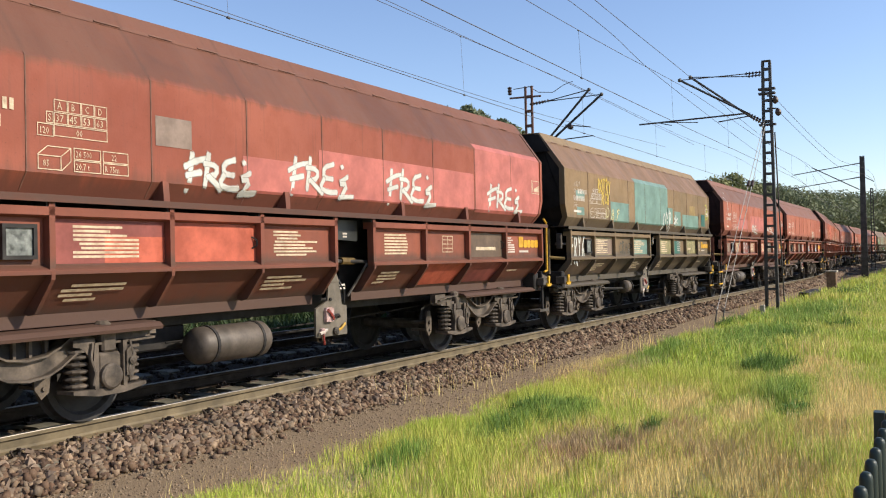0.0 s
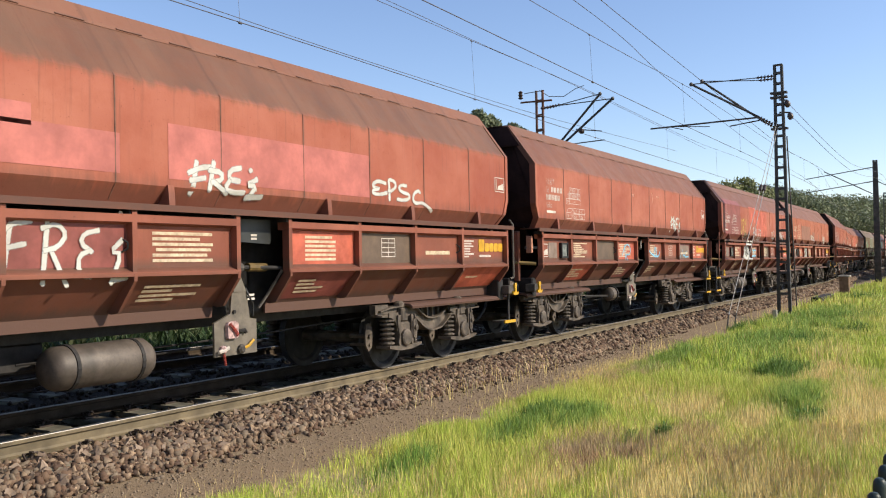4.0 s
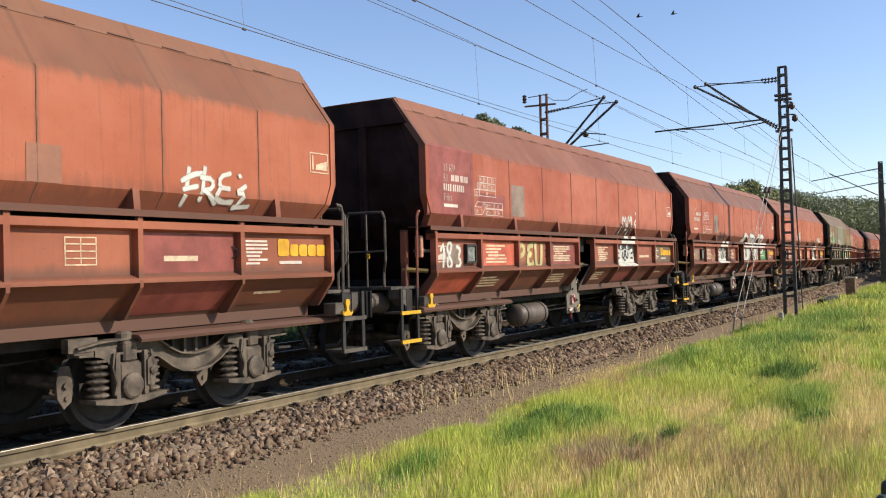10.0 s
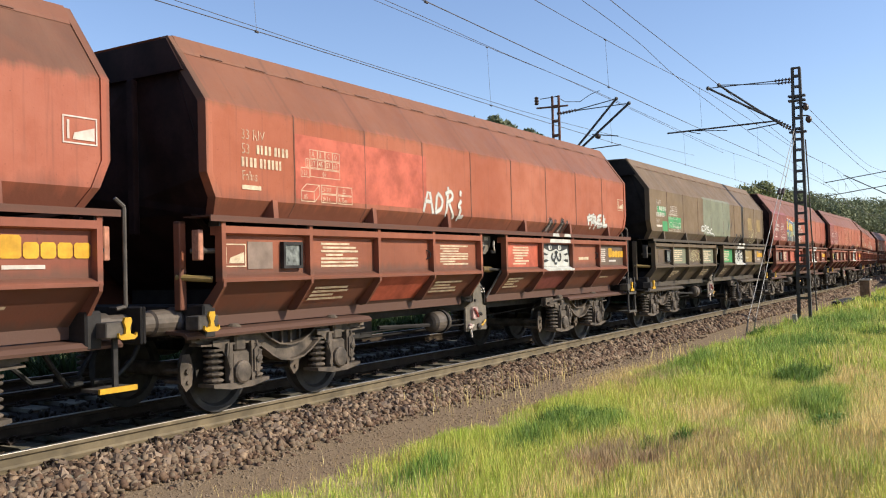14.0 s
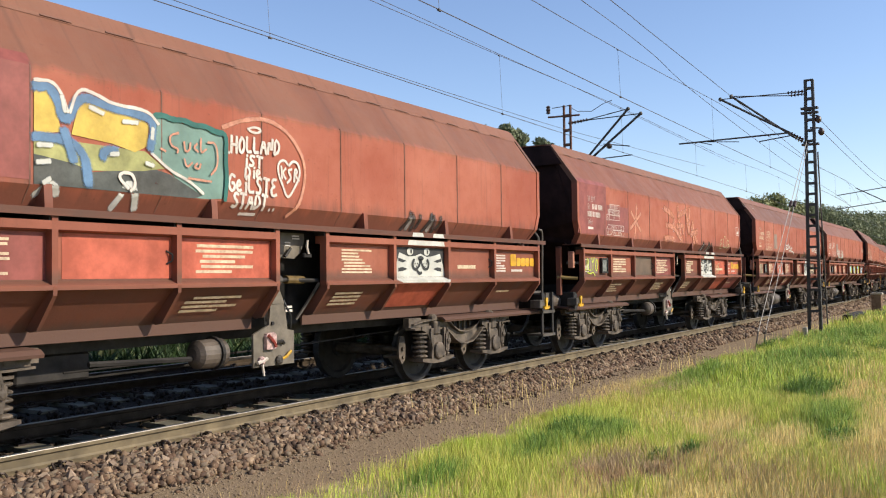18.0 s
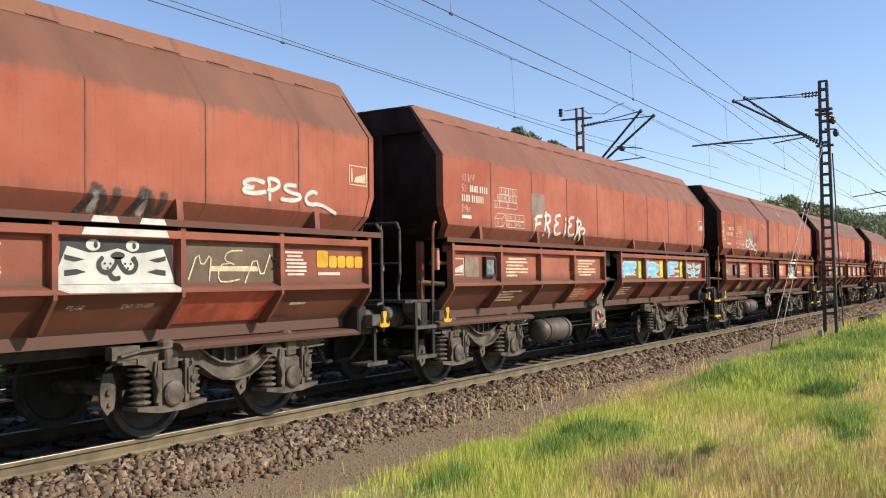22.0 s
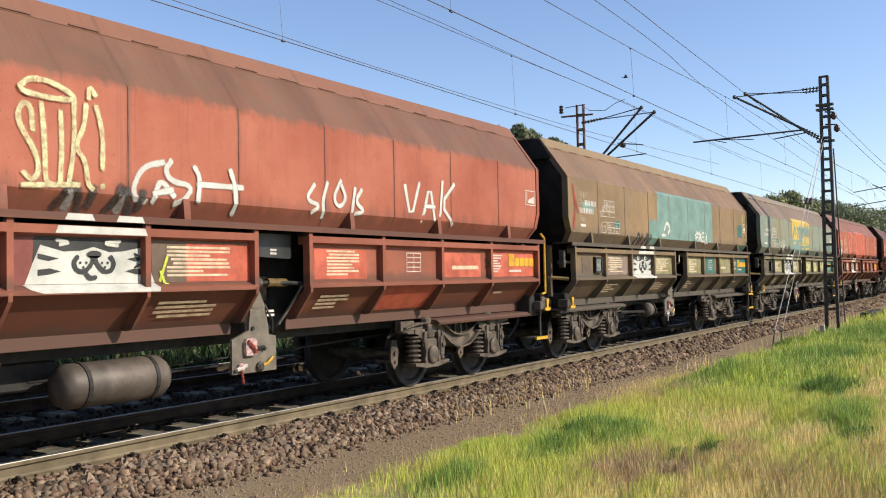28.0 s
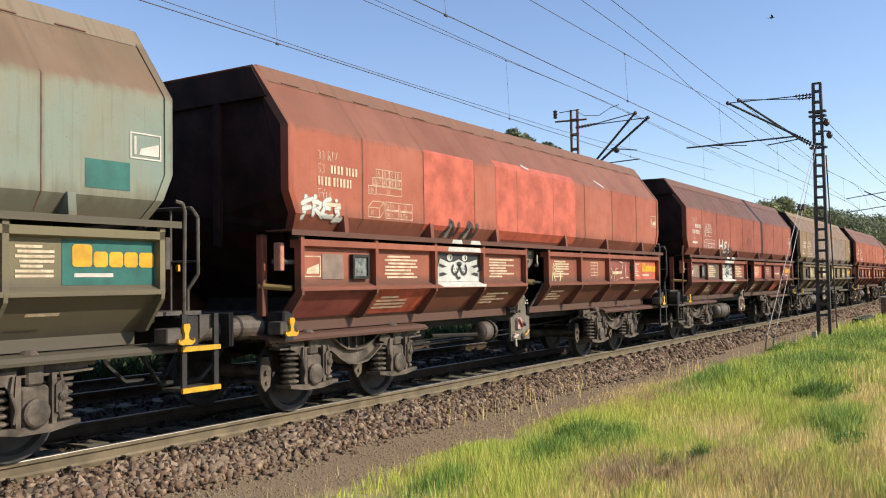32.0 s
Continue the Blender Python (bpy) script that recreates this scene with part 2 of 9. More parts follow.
GREYP = simple("grey_touch_up_paint", (0.24, 0.17, 0.13), 0.55, 0.0, 0.15, 3.0, worn=0.2)
OCHRE = simple("ochre_touch_up_paint", (0.30, 0.20, 0.07), 0.55, 0.0, 0.15, 3.0, worn=0.15)
DKOCHRE = simple("dark_ochre_paint", (0.135, 0.085, 0.026), 0.55, 0.0, 0.4, 8.0)
OLIVEP = simple("pale_olive_panel_paint", (0.27, 0.235, 0.115), 0.6, 0.0, 0.15, 3.0, worn=0.25)
BLUEP = simple("light_blue_spray_paint", (0.20, 0.50, 0.68), 0.55, 0.0, 0.12, 5.0, worn=0.22)
STEELBLUE = simple("dull_blue_spray_paint", (0.105, 0.20, 0.33), 0.55, 0.0, 0.2, 5.0, worn=0.2)
LIMEOL = simple("olive_yellow_spray_paint", (0.34, 0.33, 0.12), 0.55, 0.0, 0.25, 4.0, worn=0.15)
SLATE = simple("slate_grey_spray_paint", (0.07, 0.075, 0.065), 0.55, 0.0, 0.3, 5.0, worn=0.2)
LIME = simple("yellow_green_spray_paint", (0.55, 0.62, 0.06), 0.55, 0.0, 0.12, 5.0, worn=0.4)
GOLDP = simple("yellow_spray_paint", (0.58, 0.40, 0.07), 0.55, 0.0, 0.12, 5.0, worn=0.22)
CREAMSP = simple("cream_spray_paint", (0.62, 0.55, 0.30), 0.55, 0.0, 0.15, 5.0, worn=0.6)
CREAMFILL = simple("cream_filler_spray_paint", (0.50, 0.45, 0.20), 0.55, 0.0, 0.18, 4.0, worn=0.2)
FAINT = simple("thin_salmon_spray_paint", (0.52, 0.21, 0.125), 0.6, 0.0, 0.12, 5.0, worn=0.62)
SALMON = simple("faded_salmon_spray_paint", (0.55, 0.24, 0.15), 0.55, 0.0, 0.15, 5.0, worn=0.35)
REDP = simple("red_spray_paint", (0.34, 0.05, 0.035), 0.55, 0.0, 0.2, 5.0, worn=0.6)
BOARD = simple("dark_grey_enamel", (0.036, 0.038, 0.036), 0.4, 0.0, 0.25, 4.0)
PINKWHITE = simple("chipped_pink_white_paint", (0.50, 0.33, 0.30), 0.6, 0.0, 0.45, 22.0)
PANE = simple("scratched_clear_plate", (0.20, 0.21, 0.19), 0.35, 0.0, 0.5, 14.0)
HOSE = simple("black_rubber", (0.022, 0.021, 0.02), 0.6, 0.0, 0.3, 8.0)
SEAM = simple("dark_weld_seam", (0.175, 0.082, 0.054), 0.7, 0.0, 0.3, 6.0)
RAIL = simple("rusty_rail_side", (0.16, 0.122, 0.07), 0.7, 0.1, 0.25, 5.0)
# far rails: darker copy of the rail side, the train's shade in its colour
RAILSHADE = simple("shaded_rusty_rail_side", (0.060, 0.043, 0.029), 0.75, 0.1, 0.25, 5.0)
RAILTOP = simple("worn_rail_head", (0.30, 0.27, 0.24), 0.45, 1.0, 0.12, 4.0)
SLEEPER = simple("weathered_concrete", (0.20, 0.18, 0.135), 0.85, 0.0, 0.35, 3.0)
CLIP = simple("rusty_spring_steel", (0.07, 0.05, 0.04), 0.6, 0.4, 0.3, 10.0)
MASTM = simple("dark_galvanised_mast_steel", (0.075, 0.068, 0.062), 0.6, 0.3, 0.3, 3.0)
RUSTMAST = simple("rusty_mast_steel", (0.14, 0.06, 0.035), 0.7, 0.2, 0.35, 3.0)
WIREM = simple("dark_copper_wire", (0.12, 0.105, 0.10), 0.5, 0.4, 0.1, 3.0)
INSUL = simple("brown_glazed_insulator", (0.06, 0.035, 0.025), 0.3, 0.0, 0.2, 10.0)
CONC = simple("pale_concrete", (0.42, 0.38, 0.31), 0.85, 0.0, 0.2, 4.0)
GALV = simple("pale_galvanised_steel", (0.50, 0.46, 0.41), 0.5, 0.2, 0.2, 6.0)
FENCEM = simple("dark_green_coated_wire", (0.022, 0.035, 0.028), 0.45, 0.0, 0.2, 10.0)


def stone_mat():
    m, nt, b = mat("ballast_stone")
    geo = nt.nodes.new("ShaderNodeNewGeometry")
    r = geo.outputs["Random Per Island"]
    cr = nt.nodes.new("ShaderNodeValToRGB")
    els = cr.color_ramp.elements
    els[0].position, els[0].color = 0.0, (0.040, 0.028, 0.022, 1)
    els[1].position, els[1].color = 1.0, (0.39, 0.270, 0.172, 1)
    for pos, col in ((0.3, (0.148, 0.088, 0.057, 1)), (0.55, (0.21, 0.140, 0.090, 1)), (0.8, (0.20, 0.155, 0.11, 1))):
        e = els.new(pos)
        e.color = col
    put(nt, r, cr.inputs["Fac"])
    n = noise_tex(nt, world_vec(nt), 45, 4)
    c = mix(nt, ramp(nt, n, 0.3, 0.7, 0, 0.45), cr.outputs["Color"], (0.09, 0.06, 0.045))
    put(nt, c, b.inputs["Base Color"])
    b.inputs["Roughness"].default_value = 0.85
    b.inputs["Specular IOR Level"].default_value = 0.15
    bump(nt, b, n, 0.25, 0.004)
    return m


STONE = stone_mat()
GRIT = simple("pale_gravel", (0.27, 0.20, 0.135), 0.9, 0.0, 0.15, 30.0)
# stones between the rails: oil and soot, darkened further for the train's shade
SHADED_SOOTY = simple("shaded_oily_sooty_ballast", (0.070, 0.052, 0.038), 0.8, 0.0, 0.6, 25.0, 0.4, 0.01)


def ground_mat():
    """Soil under the grass, with gravel where the track bed begins."""
    m, nt, b = mat("soil_and_gravel")
    v = world_vec(nt)
    n1, n2, n3 = noise_tex(nt, v, 0.6, 5), noise_tex(nt, v, 9, 5), noise_tex(nt, v, 70, 4)
    soil = mix(nt, ramp(nt, n1, 0.35, 0.65), (0.30, 0.245, 0.125), (0.40, 0.32, 0.175))
    soil = mix(nt, ramp(nt, n2, 0.4, 0.7, 0, 0.6), soil, (0.22, 0.22, 0.075))
    sep = nt.nodes.new("ShaderNodeSeparateXYZ")
    put(nt, v, sep.inputs[0])
    y = math_node(nt, "ADD", sep.outputs["Y"], ramp(nt, n2, 0.2, 0.8, -0.35, 0.35))
    grav = mix(nt, ramp(nt, n3, 0.3, 0.7), (0.165, 0.118, 0.076), (0.30, 0.220, 0.140))
    # track bed darkened too, shade under the train put into its colour
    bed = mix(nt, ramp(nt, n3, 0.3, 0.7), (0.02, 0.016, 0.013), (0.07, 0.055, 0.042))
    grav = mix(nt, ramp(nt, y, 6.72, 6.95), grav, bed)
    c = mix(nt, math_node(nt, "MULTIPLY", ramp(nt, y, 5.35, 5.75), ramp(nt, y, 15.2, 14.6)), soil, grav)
    put(nt, c, b.inputs["Base Color"])
    b.inputs["Roughness"].default_value = 0.95
    b.inputs["Specular IOR Level"].default_value = 0.1
    bump(nt, b, math_node(nt, "ADD", n2, n3), 0.6, 0.03)
    return m


GROUND = ground_mat()


def leaf_mat(name, a, bcol, ccol, patch=0.35, split=(0.42, 0.58), trans=0.35, up=0.0):
    """Blades and leaves: patches of two colours over the ground, each piece a little different."""
    m, nt, b = mat(name)
    v = world_vec(nt)
    geo = nt.nodes.new("ShaderNodeNewGeometry")
    n1 = noise_tex(nt, stretch(nt, v, 1, 1, 0.05), patch, 4)
    k = ramp(nt, math_node(nt, "ADD", n1, ramp(nt, geo.outputs["Random Per Island"], 0, 1, -0.13, 0.13)), *split)
    c = mix(nt, k, a, bcol)
    c = mix(nt, ramp(nt, geo.outputs["Random Per Island"], 0.72, 1.0, 0, 0.7), c, ccol)
    tone = ramp(nt, math_node(nt, "FRACT", math_node(nt, "MULTIPLY", geo.outputs["Random Per Island"], 17.3), 0.0), 0.0, 1.0, 0.62, 1.34)
    vary = nt.nodes.new("ShaderNodeVectorMath")
    vary.operation = "SCALE"
    put(nt, c, vary.inputs[0])
    put(nt, tone, vary.inputs["Scale"])
    c = vary.outputs[0]
    put(nt, c, b.inputs["Base Color"])
    b.inputs["Roughness"].default_value = 0.6
    b.inputs["Specular IOR Level"].default_value = 0.25
    tr = nt.nodes.new("ShaderNodeBsdfTranslucent")
    put(nt, c, tr.inputs["Color"])
    if up:
        # fine blades reflect like the mat they form: lean the shading towards the sky
        va = nt.nodes.new("ShaderNodeVectorMath")
        va.operation = "ADD"
        put(nt, geo.outputs["Normal"], va.inputs[0])
        va.inputs[1].default_value = (0, -0.25 * up, up)
        vn = nt.nodes.new("ShaderNodeVectorMath")
        vn.operation = "NORMALIZE"
        put(nt, va.outputs[0], vn.inputs[0])
        put(nt, vn.outputs[0], b.inputs["Normal"])
    ms = nt.nodes.new("ShaderNodeMixShader")
    ms.inputs[0].default_value = trans
    put(nt, b.outputs[0], ms.inputs[1])
    put(nt, tr.outputs[0], ms.inputs[2])
    put(nt, ms.outputs[0], nt.nodes["Material Output"].inputs["Surface"])
    return m


GRASS = leaf_mat("meadow_grass", (0.46, 0.55, 0.075), (0.67, 0.62, 0.14), (0.74, 0.65, 0.21), 0.42, (0.47, 0.62), 0.3, 1.1)
LUSH = leaf_mat("lush_green_grass", (0.20, 0.33, 0.055), (0.29, 0.40, 0.07), (0.36, 0.42, 0.10), 0.7, (0.4, 0.6), 0.3, 1.0)
HERB = leaf_mat("dark_green_herb", (0.12, 0.22, 0.04), (0.18, 0.28, 0.05), (0.09, 0.16, 0.03), 0.6, (0.42, 0.58), 0.3, 0.6)
RUSTG = leaf_mat("reddish_dead_grass", (0.43, 0.26, 0.13), (0.48, 0.35, 0.19), (0.30, 0.19, 0.11), 0.9, (0.4, 0.6), 0.2, 1.6)
DRY = leaf_mat("dry_grass_stalks", (0.84, 0.68, 0.27), (0.80, 0.60, 0.23), (0.66, 0.43, 0.16), 0.6, (0.42, 0.58), 0.3, 1.1)
# verge leaves darkened, the train's shade put into their colour
SHADED_VERGE = leaf_mat("shaded_verge_leaves", (0.040, 0.072, 0.024), (0.055, 0.085, 0.030), (0.030, 0.055, 0.020), 0.6, (0.42, 0.58), 0.2)
# haze over the distant wood is put into LEAF's greyed, lightened colour
LEAF = leaf_mat("tree_leaves", (0.150, 0.175, 0.092), (0.195, 0.210, 0.110), (0.105, 0.130, 0.075), 0.12, (0.35, 0.65), 0.25)
LEAF2 = leaf_mat("pale_tree_leaves", (0.20, 0.215, 0.085), (0.26, 0.255, 0.11), (0.12, 0.15, 0.06), 0.3, (0.35, 0.65), 0.25)
BARK = simple("brown_bark", (0.07, 0.052, 0.038), 0.9, 0.0, 0.35, 4.0, 0.5, 0.02)


# ---- mesh helpers ----
def part(name, bm, material, parent=None, label="", smooth=False):
    me = bpy.data.meshes.new(name)
    bm.to_mesh(me)
    bm.free()
    me.materials.append(material)
    if smooth:
        for p in me.polygons:
            p.use_smooth = True
    ob = new(name, me)
    if parent:
        ob.parent = parent
    if label:
        tagged(ob, label)
    return ob


def empty(name, m=None):
    ob = new(name)
    ob.empty_display_size = 0.3
    if m is not None:
        ob.matrix_basis = m
    return ob


def block(bm, x0, x1, y0, y1, z0, z1, bev=0.0):
    vs = [bm.verts.new((x, y, z)) for x in (x0, x1) for y in (y0, y1) for z in (z0, z1)]
    fs = [bm.faces.new([vs[i] for i in f]) for f in ((0, 1, 3, 2), (4, 6, 7, 5), (0, 4, 5, 1), (2, 3, 7, 6), (0, 2, 6, 4), (1, 5, 7, 3))]
    if bev > 0:
        es = {e for f in fs for e in f.edges}
        bmesh.ops.bevel(bm, geom=list(es), offset=bev, segments=1, affect="EDGES", clamp_overlap=True)
    return bm


def prism(bm, profile, x0, x1, axis="x"):
    """A closed profile drawn out along an axis. The profile is (y, z) for x, (x, z) for y, (x, y) for z."""
    def at(p, d):
        return {"x": (d, p[0], p[1]), "y": (p[0], d, p[1]), "z": (p[0], p[1], d)}[axis]
    a = [bm.verts.new(at(p, x0)) for p in profile]
    b = [bm.verts.new(at(p, x1)) for p in profile]
    n = len(profile)
    for i in range(n):
        bm.faces.new((a[i], a[(i + 1) % n], b[(i + 1) % n], b[i]))
    bm.faces.new(a[::-1])
    bm.faces.new(b)
    bmesh.ops.recalc_face_normals(bm, faces=bm.faces)
    return bm


def rod(bm, p, q, r, sides=8, r2=None):
    """A round bar from p to q."""
    p, q = Vector(p), Vector(q)
    d = (q - p).normalized()
    u = d.orthogonal().normalized()
    w = d.cross(u)
    r2 = r if r2 is None else r2
    rings = []
    for c, rad in ((p, r), (q, r2)):
        rings.append([bm.verts.new(c + rad * (math.cos(t) * u + math.sin(t) * w)) for t in [2 * math.pi * i / sides for i in range(sides)]])
    for i in range(sides):
        j = (i + 1) % sides
        bm.faces.new((rings[0][i], rings[0][j], rings[1][j], rings[1][i]))
    bm.faces.new(rings[0][::-1])
    bm.faces.new(rings[1])
    return bm


def tube(bm, pts, r, sides=6):
    """A bent round bar through the points."""
    for p, q in zip(pts, pts[1:]):
        rod(bm, p, q, r, sides)
    return bm


def turned(bm, prof, center, axis="y", sides=16):
    """A body of rotation: prof is (radius, offset along the axis)."""
    cx, cy, cz = center
    rings = []
    for r, o in prof:
        ring = []
        for i in range(sides):
            t = 2 * math.pi * i / sides
            a, b = r * math.cos(t), r * math.sin(t)
            ring.append(bm.verts.new({"y": (cx + a, cy + o, cz + b), "x": (cx + o, cy + a, cz + b), "z": (cx + a, cy + b, cz + o)}[axis]))
        rings.append(ring)
    for A, B in zip(rings, rings[1:]):
        for i in range(sides):
            j = (i + 1) % sides
            bm.faces.new((A[i], A[j], B[j], B[i]))
    bm.faces.new(rings[0][::-1])
    bm.faces.new(rings[-1])
    bmesh.ops.recalc_face_normals(bm, faces=bm.faces)
    return bm


def mesh_from(name, verts, faces, material):
    me = bpy.data.meshes.new(name)
    me.from_pydata(verts, [], faces)
    me.materials.append(material)
    return new(name, me)


def mesh_arrays(name, co, tri, material):
    """A large joined mesh from arrays of points and triangles."""
    me = bpy.data.meshes.new(name)
    me.vertices.add(len(co))
    me.vertices.foreach_set("co", np.asarray(co, np.float32).ravel())
    me.loops.add(len(tri) * 3)
    me.loops.foreach_set("vertex_index", np.asarray(tri, np.int32).ravel())
    me.polygons.add(len(tri))
    me.polygons.foreach_set("loop_start", np.arange(0, len(tri) * 3, 3, dtype=np.int32))
    me.update(calc_edges=True)
    me.materials.append(material)
    return new(name, me)


# ---- the line: places along the track ----
CY = 8.31          # the middle of the near track
GROUND_Z = -0.52
LEN = 14.199       # wagon pitch over the buffers


def smooth_step(a, b, x):
    k = min(1.0, max(0.0, (x - a) / (b - a)))
    return k * k * (3 - 2 * k)


def track_y(x):
    """The track runs straight past the camera, then swings a little away in the distance."""
    return CY + 1.95 * smooth_step(56, 94, x) - 1.6 * smooth_step(108, 190, x)


def track_pose(x):
    a = math.atan2(track_y(x + 0.5) - track_y(x - 0.5), 1.0)
    return Matrix.Translation((x, track_y(x), 0)) @ Matrix.Rotation(a, 4, "Z")


# ---- ground ----
def build_ground():
    xs = [-400, -120, -40, -10, 0, 10, 20, 30, 40, 50, 60, 75, 90, 105, 120, 140, 160, 190, 240, 400, 1200]
    verts, faces = [], []
    def row(x):
        o = track_y(x) - CY
        return [(-1200, -0.5), (-60, -0.5), (-8, GROUND_Z), (5.2, GROUND_Z), (5.8 + o, GROUND_Z + 0.05), (6.70 + o, -0.40), (7.05 + o, -0.26), (14.2 + o, -0.24), (15.0 + o, -0.5), (20 + o, -0.35), (60, 0.2), (200, 1.0), (1500, 2.0)]
    for x in xs:
        for y, z in row(x):
            verts.append((x, y, z))
    n = len(row(0))
    for i in range(len(xs) - 1):
        for j in range(n - 1):
            a = i * n + j
            faces.append((a, a + n, a + n + 1, a + 1))
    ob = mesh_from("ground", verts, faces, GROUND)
    tagged(ob, "dry meadow soil rising to the gravel track bed", "ground", kind="structure")


build_ground()


# ---- tracks ----
def rail_profile():
    h = [(0.075, -0.172), (0.075, -0.160), (0.02, -0.142), (0.0085, -0.12), (0.0085, -0.052), (0.036, -0.038), (0.036, -0.006)]
    return h + [(-y, z) for y, z in h[::-1]]


def swept(profile, line, closed=True):
    bm = bmesh.new()
    rings = []
    for m in line:
        rings.append([bm.verts.new(m @ Vector((0, y, z))) for y, z in profile])
    n = len(profile)
    for A, B in zip(rings, rings[1:]):
        for i in range(n):
            j = (i + 1) % n
            bm.faces.new((A[i], A[j], B[j], B[i]))
    bm.faces.new(rings[0][::-1])
    bm.faces.new(rings[-1])
    bmesh.ops.recalc_face_normals(bm, faces=bm.faces)
    return bm


def track_line(off):
    xs = [-40 + 4 * i for i in range(24)] + [56 + 3 * i for i in range(18)] + [110 + 10 * i for i in range(16)]
    return [track_pose(x) @ Matrix.Translation((0, off, 0)) for x in xs]


def build_track(off, label, near, rail_paint):
    tr = tagged(empty("railway_track"), label, "railway track", kind="structure")
    for s in (-1, 1):
        line = track_line(off + s * 0.7535)
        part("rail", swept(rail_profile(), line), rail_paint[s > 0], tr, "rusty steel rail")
        part("rail_head", swept([(-0.034, -0.007), (-0.03, 0.0), (0.03, 0.0), (0.034, -0.007)], line), RAILTOP, tr, "shiny worn running surface of the rail")
    bm = bmesh.new()
    prism(bm, [(-1.3, -0.40), (-1.3, -0.215), (-1.24, -0.195), (-0.35, -0.195), (-0.2, -0.225), (0.2, -0.225), (0.35, -0.195), (1.24, -0.195), (1.3, -0.215), (1.3, -0.40)], -0.14, 0.14)
    me = bpy.data.meshes.new("sleeper")
    bm.to_mesh(me)
    bm.free()
    me.materials.append(SLEEPER)
    cb = bmesh.new()
    for s in (-1, 1):
        for q in (-1, 1):
            y = s * 0.7535 + q * 0.115
            block(cb, -0.09, 0.09, y - 0.05 * (q < 0) - 0.02, y + 0.05 * (q > 0) + 0.02, -0.195, -0.172)
            tube(cb, [(-0.08, y + 0.04 * q, -0.18), (-0.07, y - 0.02 * q, -0.13), (-0.03, y - 0.04 * q, -0.14), (-0.015, y + 0.05 * q, -0.115), (0.015, y + 0.05 * q, -0.115), (0.03, y - 0.04 * q, -0.14), (0.07, y - 0.02 * q, -0.13), (0.08, y + 0.04 * q, -0.18)], 0.011, 5)
            rod(cb, (0, y, -0.19), (0, y, -0.11), 0.02, 6)
    cm = bpy.data.meshes.new("rail_fastening")
    cb.to_mesh(cm)
    cb.free()
    cm.materials.append(CLIP)
    x = -8.0
    while x < (78 if near else 50):
        m = track_pose(x) @ Matrix.Translation((0, off, 0))
        o = new("sleeper", me)
        o.parent, o.matrix_basis = tr, m
        if near and x < 60 and x > 0 or x < 25:
            c = new("rail_fastening", cm)
            c.parent, c.matrix_basis = tr, m
        x += 0.60
    return tr


build_track(0.0, "ballasted railway track with rusty rails on concrete sleepers", True, (RAIL, RAILSHADE))
build_track(4.1, "second railway track behind the train in shade", False, (RAILSHADE, RAILSHADE))


